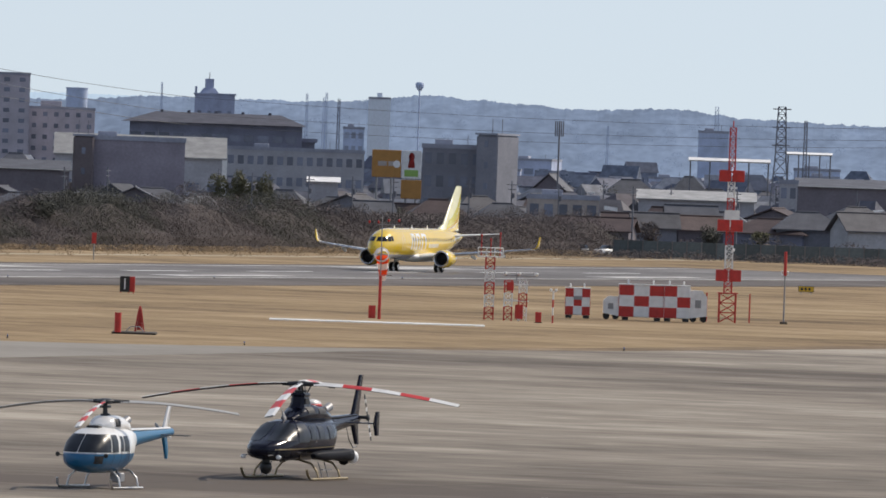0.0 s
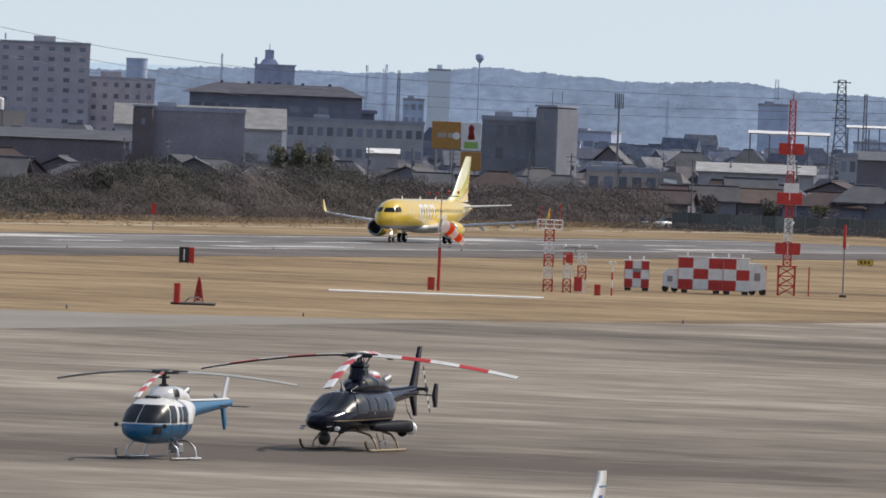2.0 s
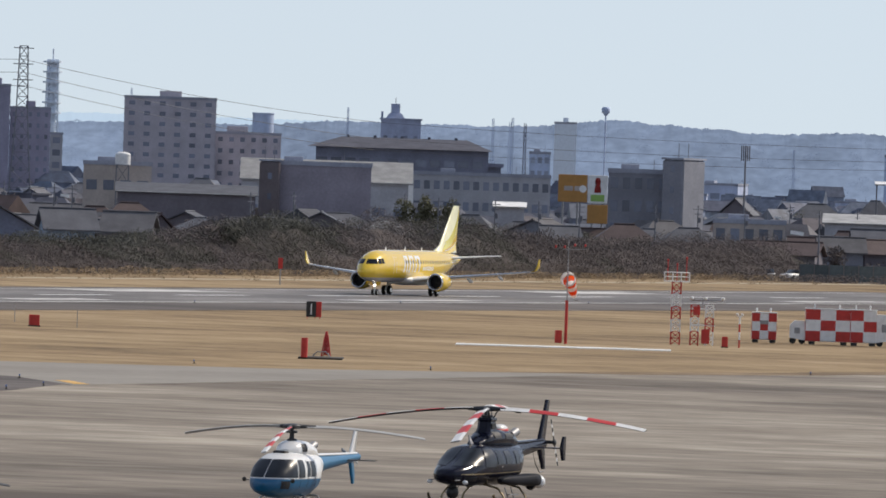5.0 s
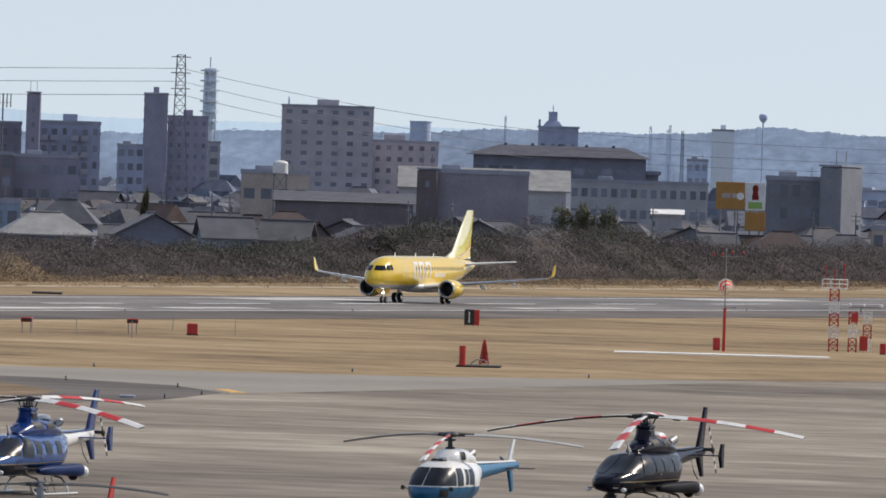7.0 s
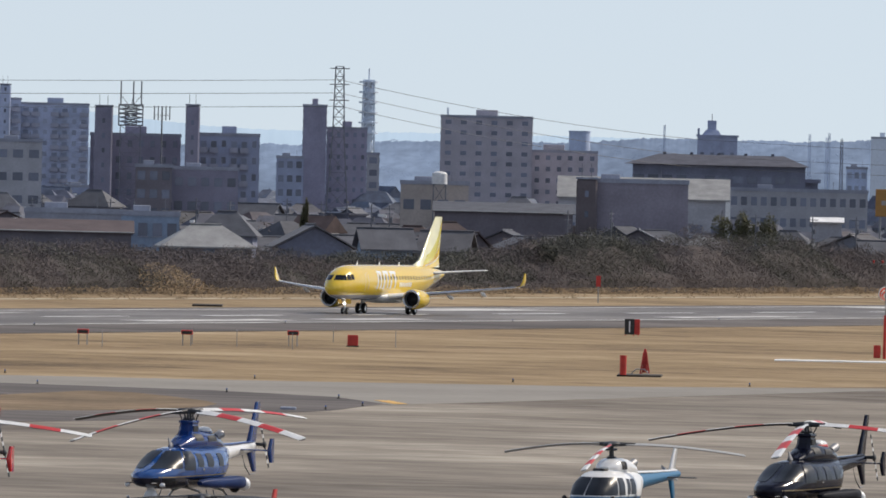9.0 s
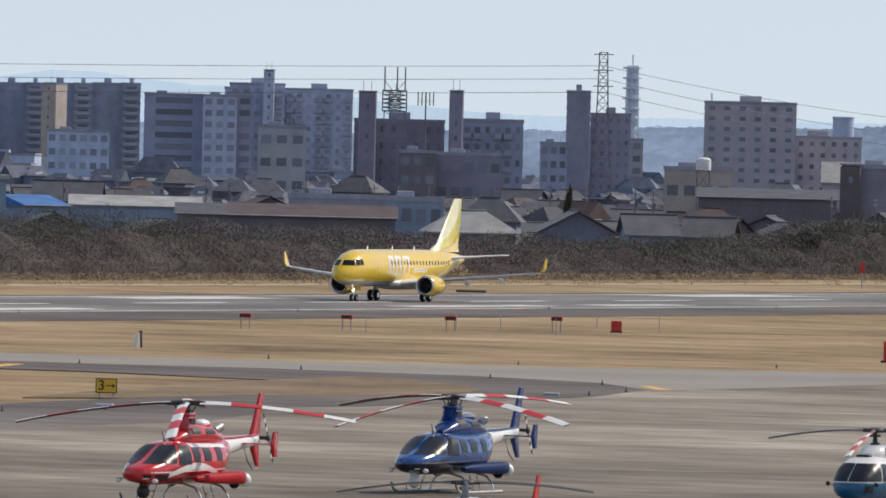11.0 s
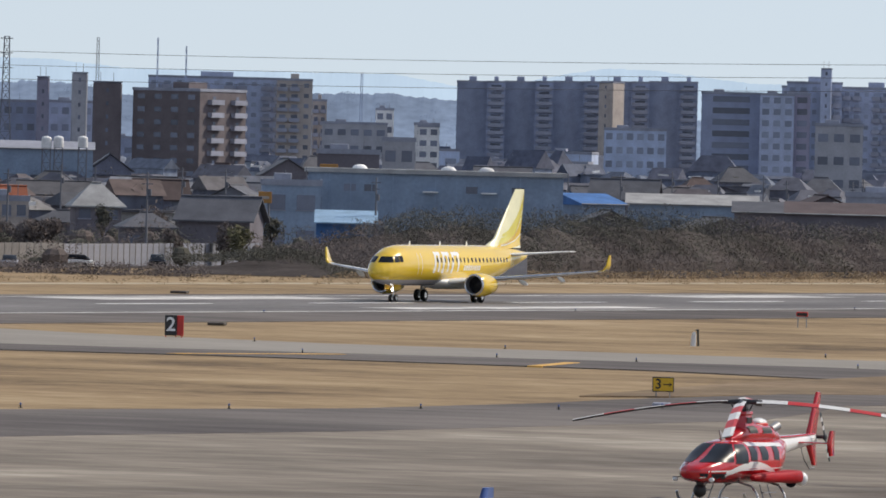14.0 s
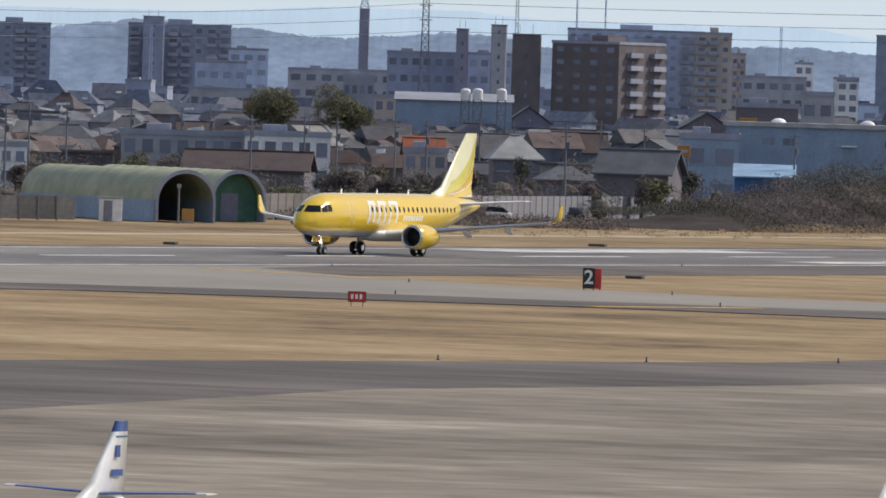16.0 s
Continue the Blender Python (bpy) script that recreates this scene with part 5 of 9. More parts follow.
def mast_pair():
    # braced approach-aid mast with platform
    T = thing("platform_mast", pose(946.9, 300.0, 0, 0, 0, TURN), "red and white lattice mast with a white work platform", "mast")
    for k in range(5):
        part("mast_section", lattice(Shape(), 0.7, 0.7, 1.0 * k, 1.0 * (k + 1), 2, 0.06), ("aviation_red", "aviation_white")[k % 2], T, ("red", "white")[k % 2] + " lattice section")
    pf = Shape().box(-1.0, 1.0, -0.7, 0.7, 5.0, 5.08)
    for xx in (-1, -0.33, 0.33, 1):
        for yy in (-0.7, 0.7):
            pf.tube((xx, yy, 5.0), (xx, yy, 5.75), 0.04, n=5)
    for zz in (5.4, 5.75):
        pf.path([(-1, -0.7, zz), (1, -0.7, zz), (1, 0.7, zz), (-1, 0.7, zz), (-1, -0.7, zz)], 0.035, 5)
    part("platform", pf, "aviation_white", T, "white railed platform")
    for xx, h in ((-0.75, 6.7), (0.0, 6.4), (0.75, 6.9)):
        part("lamp_post", Shape().tube((xx, 0, 5.08), (xx, 0, h), 0.04, n=6).ball((xx, 0, h), 0.09, 0.09, 0.12), "aviation_red", T, "red lamp on a thin post")
    # low frame with red cabinets
    T = thing("instrument_rack", pose(946.4, 297.6, 0, 0, 0, TURN), "red and white instrument rack with red cabinets", "instrument rack")
    fr = Shape()
    lattice(fr, 0.62, 0.62, 0, 1.1, 2, 0.055, -0.62, 0)
    lattice(fr, 0.62, 0.62, 2.2, 3.2, 2, 0.055, -0.62, 0)
    lattice(fr, 0.62, 0.62, 1.1, 2.2, 2, 0.055, 0.55, 0)
    part("frame", fr, "aviation_red", T, "red lattice sections")
    fw = lattice(Shape(), 0.62, 0.62, 1.1, 2.2, 2, 0.055, -0.62, 0)
    lattice(fw, 0.62, 0.62, 0, 1.1, 2, 0.055, 0.55, 0)
    lattice(fw, 0.62, 0.62, 2.2, 3.2, 2, 0.055, 0.55, 0)
    fw.tube((-1.0, -0.3, 1.6), (1.0, -0.3, 1.6), 0.05, n=6).tube((-1.0, -0.3, 2.9), (1.0, -0.3, 2.9), 0.05, n=6)
    part("frame", fw, "aviation_white", T, "white lattice sections")
    part("cabinet", Shape().box(-0.05, 0.6, -0.4, 0.3, 0.15, 1.3, bevel=0.04), "aviation_red", T, "red cabinet")
    part("cabinet", Shape().box(-0.75, -0.2, -0.4, 0.3, 2.4, 3.1, bevel=0.04), "aviation_red", T, "red cabinet")
    part("arm", Shape().tube((-0.9, 0, 3.6), (1.6, 0, 3.6), 0.05, n=6).tube((0, 0, 3.2), (0, 0, 3.7), 0.06, n=6), "steel_grey", T, "grey cross arm")
    for xx in (-0.9, 0.2, 1.6):
        part("sensor", Shape().ball((xx, 0, 3.75), 0.16, 0.16, 0.14), "aviation_white", T, "white round sensor")
    T = thing("lamp_pole", pose(941.0, 292.8, 0, 0, 0, TURN), "thin red and white pole with two lamps", "pole")
    for k in range(4):
        part("pole_section", Shape().tube((0, 0, 0.62 * k), (0, 0, 0.62 * (k + 1)), 0.07, n=8), ("aviation_red", "aviation_white")[k % 2], T)
    part("lamps", Shape().tube((-0.2, 0, 2.48), (0.2, 0, 2.48), 0.04, n=6).ball((-0.2, 0, 2.62), 0.11, 0.11, 0.12).ball((0.2, 0, 2.62), 0.11, 0.11, 0.12), "aviation_white", T, "two white lamps")
    T = thing("red_cabinet", pose(938.8, 293.3, 0, 0, 0, TURN), "small red metal cabinet on the grass", "cabinet")
    part("body", Shape().box(-0.24, 0.24, -0.2, 0.2, 0.06, 0.86, bevel=0.03), "aviation_red", T)
    part("plinth", Shape().box(-0.3, 0.3, -0.26, 0.26, 0, 0.06), "slab", T, "dark plinth")


mast_pair()


def big_mast():
    T = thing("radio_mast", pose(986.6, 291.9, 0, 0, 0, TURN), "tall slim red lattice radio mast with red panel antennas", "mast")
    part("mast_base", lattice(Shape(), 1.35, 1.35, 0, 2.4, 3, 0.07), "aviation_red", T, "red square base frame")
    part("base_platform", Shape().box(-0.85, 0.85, -0.85, 0.85, 2.4, 2.47), "aviation_red", T, "red base platform")
    for k in range(7):
        z = 2.47 + 1.95 * k
        part("mast_section", lattice(Shape(), 0.62 - 0.02 * k, 0.60 - 0.02 * k, z, z + 1.95, 4, 0.055), "aviation_white" if k in (1, 4) else "aviation_red", T, "lattice mast section")
    part("mast_tip", Shape().tube((0, 0, 16.1), (0, 0, 16.7), 0.05, n=6), "aviation_red", T, "tip rod")
    for z in (3.85, 8.0, 12.1):
        for sx in (-0.55, 0.55):
            part("antenna_panel", Shape().box(sx - 0.5, sx + 0.5, -0.42, -0.30, z - 0.45, z + 0.5, bevel=0.03), "aviation_red", T, "red box-shaped panel antenna")
    for z in (6.0, 9.8):
        part("lamp", Shape().ball((0.35, 0, z), 0.12, 0.12, 0.15), "aviation_white", T, "white obstruction lamp")
    part("grille", Shape().box(-0.5, 0.75, -0.36, -0.31, 7.9, 9.3).box(-0.5, 0.75, -0.37, -0.36, 8.2, 8.3), "aviation_white", T, "white reflector panel")
    for sx in (-2.0, 2.2):
        P = thing("guard_post", pose(986.6, 291.9, 0, 0, 0, TURN) @ pose(sx * 0.85, 0.4, 0), "thin red post beside the mast", "post", "posts beside the mast")
        part("post", Shape().tube((0, 0, 0), (0, 0, 2.4), 0.06, n=8), "aviation_red", P)
    T = thing("lamp_pole", pose(990.0, 288.0, 0, 0, 0, TURN), "tall thin red pole with lamps on the grass", "pole")
    part("pole", Shape().tube((0, 0, 0), (0, 0, 4.0), 0.07, n=8), "steel_grey", T, "grey lower pole")
    part("pole_top", Shape().tube((0, 0, 4.0), (0, 0, 6.0), 0.13, n=8), "aviation_red", T, "red upper pole")
    part("cross_arm", Shape().tube((-0.25, 0, 4.1), (0.25, 0, 4.1), 0.05, n=6).ball((-0.22, 0, 4.3), 0.1, 0.1, 0.12).ball((0.22, 0, 4.3), 0.1, 0.1, 0.12), "aviation_white", T, "white lamps on an arm")
    part("foot", Shape().box(-0.3, 0.3, -0.3, 0.3, 0, 0.18), "slab", T, "dark foot block")


big_mast()

# windsock
sock_stand = thing("windsock_pole", pose(925.5, 302.2, 0, 0, 0, TURN), "red pole of the windsock with a thin top and red cabinets", "windsock pole")
part("pole", Shape().tube((0, 0, 0), (0, 0, 3.4), 0.13, 0.12, 12), "aviation_red", sock_stand, "thick red lower pole")
part("upper_pole", Shape().tube((0, 0, 3.4), (0, 0, 8.1), 0.05, 0.035, 8), "steel_grey", sock_stand, "thin dark upper pole")
part("cross_rod", Shape().tube((-0.4, 0, 7.4), (1.4, 0, 7.45), 0.03, n=6).tube((0.6, 0, 3.45), (0.9, 0, 3.45), 0.05, n=6).tube((0, 0, 3.45), (0.7, 0, 3.45), 0.025, n=6), "steel_grey", sock_stand, "thin cross rods")
for xx in (-0.3, 0.5, 1.3, -1.0):
    part("obstruction_lamp", Shape().ball((xx, 0, 7.6 + 0.15 * (xx > 0)), 0.09, 0.09, 0.12), "aviation_red", sock_stand, "small red lamp")
part("cabinet", Shape().box(-0.85, -0.30, -0.2, 0.2, 0.05, 1.05, bevel=0.03), "aviation_red", sock_stand, "red cabinet beside the pole")
windsock = thing("windsock", pose(925.5, 302.2, 5.1, 0, 0, TURN), "orange and white banded fabric windsock", "windsock")
bands = [(0.0, 0.57), (0.5, 0.50), (1.0, 0.43), (1.5, 0.36), (2.0, 0.29), (2.4, 0.22)]
sock_tail = None
for k in range(5):
    (a, r0), (b, r1) = bands[k], bands[k + 1]
    o = 0.1 if k == 0 else -0.5
    sh = Shape().loft([[(x, r * math.cos(2 * math.pi * i / 20), r * math.sin(2 * math.pi * i / 20)) for i in range(20)] for x, r in ((o + a, r0), (o + (a + b) / 2, (r0 + r1) / 2 * 1.04), (o + b, r1))], cap=False)
    paint = ("sock_white", "sock_orange")[k % 2]
    lb = ("white", "orange")[k % 2] + " fabric band"
    if k == 1:
        sock_tail = part("sock_tail", sh, paint, windsock, "drooping orange and white end of the sock", pose(0.55, 0, 0))
    else:
        part("sock_band", sh, paint, windsock if k == 0 else sock_tail, lb)
part("sock_ring", Shape().path([(0.08, 0.57 * math.cos(math.pi * k / 8), 0.57 * math.sin(math.pi * k / 8)) for k in range(17)], 0.035, 6), "aviation_white", windsock, "white hoop")
part("sock_swivel", Shape().tube((0, 0, -0.5), (0, 0, 0.5), 0.06, n=8).tube((0, 0, 0), (0.1, 0.5, 0), 0.02, n=5).tube((0, 0, 0), (0.1, -0.5, 0), 0.02, n=5), "steel_grey", windsock, "swivel tube")

# red post, lattice cone and dark slab
T = thing("red_post", pose(806.8, 282.3, 0.08, 0, 0, TURN), "thick red cylindrical post on a dark slab", "post")
part("post", Shape().tube((0, 0, 0), (0, 0, 1.30), 0.23, 0.23, 18).tube((0, 0, 1.30), (0, 0, 1.34), 0.25, 0.25, 18), "aviation_red", T)
T = thing("red_beacon", pose(812.5, 282.7, 0.08, 0, 0, TURN), "tapered red beacon stand on a dark slab", "beacon")
part("cone", lattice(Shape(), 0.62, 0.18, 0, 1.5, 4, 0.05).tube((0, 0, 0.1), (0, 0, 1.5), 0.2, 0.1, 10), "aviation_red", T, "tapered red frame")
part("top", Shape().tube((0, 0, 1.5), (0, 0, 1.75), 0.12, 0.08, 12), "aviation_red", T, "red lamp head")
T = thing("dark_slab", pose(809.5, 282.2, 0, 0, 0, TURN), "dark weathered concrete slab in the grass", "slab")
part("slab", Shape().box(-1.35, 1.7, -2.5, 3.0, -0.04, 0.10, bevel=0.03), "slab", T)
part("pipe", Shape().path([(-0.4, 0, 0.15), (-0.1, 0, 0.45), (0.5, 0, 0.45), (0.8, 0, 0.15)], 0.04), "steel_grey", T, "thin bent pipe")


def marker_box(x, y, turn, w, h, digit, label):
    T = thing("distance_marker", pose(x, y, 0, 0, 0, turn), label, "marker board", "runway distance markers")
    part("body", Shape().box(-w / 2, w / 2, 0, w * 0.55, 0.15, h, bevel=0.03), "sign_black", T, "black marker body")
    part("side_panel", Shape().box(w / 2, w / 2 + 0.55 * w, 0.02, w * 0.5, 0.15, h - 0.02, bevel=0.03), "aviation_red", T, "red rear panel")
    for k in (-0.4, 0.4, 0.9):
        part("leg", Shape().tube((k * w, w * 0.25, 0), (k * w, w * 0.25, 0.2), 0.04, n=6), "aviation_red", T, "short leg")
    if digit:
        cu = bpy.data.curves.new("digit", 'FONT')
        cu.body, cu.size, cu.extrude, cu.offset = digit, h * 0.85, 0.01, 0.02
        cu.align_x, cu.align_y = 'CENTER', 'CENTER'
        tmp = new("digit", cu)
        me = bpy.data.meshes.new_from_object(tmp.evaluated_get(bpy.context.evaluated_depsgraph_get()))
        bpy.data.objects.remove(tmp)
        me.materials.clear()
        me.materials.append(MATS["aviation_white"])
        part("digit", me, None, T, "white figure", pose(0, -0.015, 0.1 + h / 2, 90))
    else:
        part("digit", Shape().box(-0.05, 0.06, -0.015, 0, 0.35, h - 0.2), "aviation_white", T, "white upright bar")
    return T


marker_box(1020.6, 356.6, TURN, 0.85, 1.5, "", "black and red runway distance marker board")
marker_box(741.6, 348.2, -66, 0.8, 1.5, "2", "black and red runway distance marker with a white figure")


def guidance_sign(x, y, turn, w, h, face, label, text="", bars=0):
    T = thing("guidance_sign", pose(x, y, 0, 0, 0, turn), label, "sign", "airfield signs")
    part("cabinet", Shape().box(-w / 2, w / 2, 0, 0.2, 0.28, 0.28 + h, bevel=0.02), "sign_black", T, "dark sign cabinet")
    part("face", Shape().box(-w / 2 + 0.05, w / 2 - 0.05, -0.012, 0.0, 0.33, 0.23 + h), face, T, "painted sign face")
    for k in (-0.32, 0.32):
        part("leg", Shape().tube((k * w, 0.1, 0), (k * w, 0.1, 0.3), 0.035, n=6), "steel_grey", T, "sign leg")
    if text:
        cu = bpy.data.curves.new("figure", 'FONT')
        cu.body, cu.size, cu.extrude, cu.offset = text, h * 0.95, 0.008, 0.012
        cu.align_x, cu.align_y = 'CENTER', 'CENTER'
        tmp = new("figure", cu)
        me = bpy.data.meshes.new_from_object(tmp.evaluated_get(bpy.context.evaluated_depsgraph_get()))
        bpy.data.objects.remove(tmp)
        me.materials.clear()
        me.materials.append(MATS["sign_black"])
        part("figure", me, None, T, "black figure", pose(-0.26, -0.02, 0.28 + h / 2, 90))
        ar = Shape().box(0.0, 0.42, -0.022, -0.012, 0.25 + h / 2, 0.31 + h / 2)
        ar.add([(0.48, -0.022, 0.28 + h / 2), (0.30, -0.022, 0.42 + h / 2), (0.30, -0.022, 0.14 + h / 2), (0.36, -0.022, 0.28 + h / 2)], [(0, 1, 3), (0, 3, 2)])
        part("arrow", ar, "sign_black", T, "black arrow")
    for k in range(bars):
        part("lettering_bar", Shape().box(-w * 0.34 + k * w * 0.24, -w * 0.34 + k * w * 0.24 + w * 0.14, -0.022, -0.012, 0.28 + h * 0.28, 0.28 + h * 0.72), "aviation_white" if face == "aviation_red" else "sign_black", T, "bar of unreadable writing")
    return T


guidance_sign(611.0, 257.8, -67.5, 1.15, 0.78, "sign_yellow", "yellow taxiway sign with a black figure and arrow", "3")
guidance_sign(659.0, 324.5, -64, 1.08, 0.62, "aviation_red", "red runway holding sign with pale writing", bars=3)
guidance_sign(1223.4, 353.6, -73, 1.6, 0.6, "sign_yellow", "yellow airfield sign with dark writing", bars=3)
# precision approach lamps: red heads on thin legs
for x, y in ((872.4, 356.8), (879.6, 351.4), (890.1, 347.0), (904.1, 343.6)):
    T = thing("approach_lamp", pose(x, y, 0, 0, 0, -69), "red approach lamp box on thin legs in the grass", "approach lamp", "approach lamps beside the runway")
    part("head", Shape().box(-0.45, 0.45, -0.5, 0.5, 0.85, 1.2, bevel=0.05), "aviation_red", T, "red lamp head")
    part("lens", Shape().box(-0.38, 0.38, -0.53, -0.5, 0.9, 1.12), "sign_black", T, "dark lens slot")
    for a in (-0.32, 0.32):
        for b in (-0.35, 0.35):
            part("leg", Shape().tube((a, b, 0), (a, b, 0.87), 0.04, n=6), "steel_grey", T, "thin leg")
T = thing("red_cabinet", pose(909.1, 340.5, 0, 0, 0, -69), "red metal cabinet on the grass", "cabinet")
part("body", Shape().box(-0.42, 0.42, -0.35, 0.35, 0.08, 0.92, bevel=0.04), "aviation_red", T, "red cabinet body")
part("plinth", Shape().box(-0.48, 0.48, -0.4, 0.4, 0, 0.09), "slab", T, "dark plinth")
T = thing("instrument_post", pose(774.1, 324.4, 0, 0, 0, -68), "pale box and dark post of a weather instrument", "instrument")
part("box", Shape().loft([[(x, -0.15, z), (x2, -0.15, z), (x2, 0.15, z), (x, 0.15, z)] for z, x, x2 in ((0, -0.28, 0.10), (0.7, -0.22, 0.1), (0.95, -0.12, 0.05))]), "aviation_white", T, "weathered pale box")
part("post", Shape().tube((0.26, 0, 0), (0.2, 0, 1.1), 0.07, n=8).box(0.05, 0.3, -0.06, 0.06, 1.05, 1.13), "sign_black", T, "dark post with a cap")
# slim stakes in the grass
for x, y in ((884, 336), (893, 344), (899, 350), (912, 338), (870, 346), (930, 350)):
    T = thing("stake", pose(x, y, 0), "thin pale marker stake in the grass", "stake", "stakes in the grass")
    part("rod", Shape().tube((0, 0, 0), (0, 0, 1.3), 0.03, n=6), "steel_grey", T)
# edge lights
for x, y in ((739, 323), (709, 301), (745, 303), (702, 271), (692, 260), (672, 251), (751, 288), (564, 251), (572, 247), (711, 287), (583, 246), (537, 260), (550, 255), (702, 343), (747, 364), (703, 321), (737, 340),
             (708, 310), (767, 276), (777, 263), (817, 249), (658, 248), (860, 396), (920, 396), (980, 396), (1040, 396), (1100, 396), (1160, 396), (1220, 396), (800, 396)):
    T = thing("edge_light", pose(x, y, 0.03) @ Matrix.Scale(0.7, 4), "small dark taxiway edge light", "edge light", "edge lights")
    part("stem", Shape().tube((0, 0, 0), (0, 0, 0.22), 0.07, 0.05, 8).tube((0, 0, 0), (0, 0, 0.03), 0.16, n=10), "sign_black", T, "dark stem")
    part("globe", Shape().ball((0, 0, 0.28), 0.08, 0.08, 0.09, 8, 5), "blue_cap", T, "blue glass globe")
# covers and low dark things on the grass
for x, y, w in ((656, 249.5, 0.9), (590, 249, 0.9), (1165, 452, 3.0), (960, 450, 1.4), (880, 450, 1.0), (800, 372, 1.2)):
    T = thing("pit_cover", pose(x, y, 0.0, 0, 0, -70), "low concrete pit cover beside the paving", "pit cover", "pit covers")
    part("slab", Shape().box(-w / 2, w / 2, -w, w, -0.04, 0.16, bevel=0.04), "concrete_grey" if w < 1 else "slab", T)
T = thing("red_post", pose(1300.0, 458.0, 0, 0, 0, -72), "thin dark post with a red top on the far grass", "post")
part("pole", Shape().tube((0, 0, 0), (0, 0, 1.8), 0.07, n=8), "steel_grey", T, "dark pole")
part("board", Shape().box(-0.25, 0.25, -0.05, 0.05, 1.8, 3.0), "aviation_red", T, "red board")


# ---- beyond the fence ----
def far_shed(x, y, turn, w, h, d, label):
    T = thing("shed", pose(x, y, 0, 0, 0, turn), label, "shed")
    part("body", Shape().box(-w / 2, w / 2, 0, d, 0, h, bevel=0.03), "concrete_pale", T, "pale grey container body")
    part("roof", Shape().box(-w / 2 - 0.08, w / 2 + 0.08, -0.08, d + 0.08, h, h + 0.1), "roof_pale", T, "pale flat roof")
    part("door", Shape().box(w / 2 - 1.1, w / 2 - 0.2, -0.03, 0.0, 0.1, h - 0.2), "plaster_pale", T, "pale door")
    return T


far_shed(1132, 494.2, -52, 3.0, 2.05, 2.4, "grey container shed with a pale end on the far grass")


def car(x, y, turn, paint, label):
    T = thing("car", pose(x, y, 0, 0, 0, turn), label, "car", "parked cars")
    b = part("body", Shape().loft([[(px, -0.82, 0.3), (px, 0.82, 0.3), (px, 0.84, z), (px, 0.6, z + 0.06), (px, -0.6, z + 0.06), (px, -0.84, z)] for px, z in ((-2.1, 0.7), (-1.9, 0.85), (-0.9, 0.92), (1.0, 0.92), (1.9, 0.82), (2.1, 0.65))]), paint, T, "painted body")
    part("cabin", Shape().loft([[(px, -w, 0.9), (px, w, 0.9), (px, w * 0.86, z), (px, -w * 0.86, z)] for px, w, z in ((-1.8, 0.7, 0.95), (-1.2, 0.74, 1.42), (0.3, 0.74, 1.45), (1.1, 0.7, 0.95))]), "glass_dark", b, "dark cabin glass")
    for px in (-1.3, 1.3):
        for s in (-0.8, 0.8):
            part("wheel", Shape().tube((px, s - 0.1, 0.3), (px, s + 0.1, 0.3), 0.3, n=14), "tyre", T)
    return T


car(1133, 498.5, 130, "white_paint_gloss", "white car beside the grey shed")
car(1616.1, 501.1, 160, "white_paint_gloss", "white car parked behind the airfield fence")
car(1616.7, 499.2, 20, "steel_grey", "grey car parked behind the airfield fence")
car(1617.7, 495.9, 160, "white_paint_gloss", "white car parked behind the airfield fence")
car(1058.4, 522.1, 110, "sign_black", "black car parked before the weathered panel fence")
car(1079.7, 527.4, 25, "steel_grey", "grey car parked before the weathered panel fence")
car(1087.1, 527.9, 25, "concrete_grey", "grey car parked before the weathered panel fence")
car(1108.7, 531.5, 110, "white_paint_gloss", "white car parked before the weathered panel fence")
car(1132.2, 533.3, 25, "glass_dark", "dark car parked before the weathered panel fence")



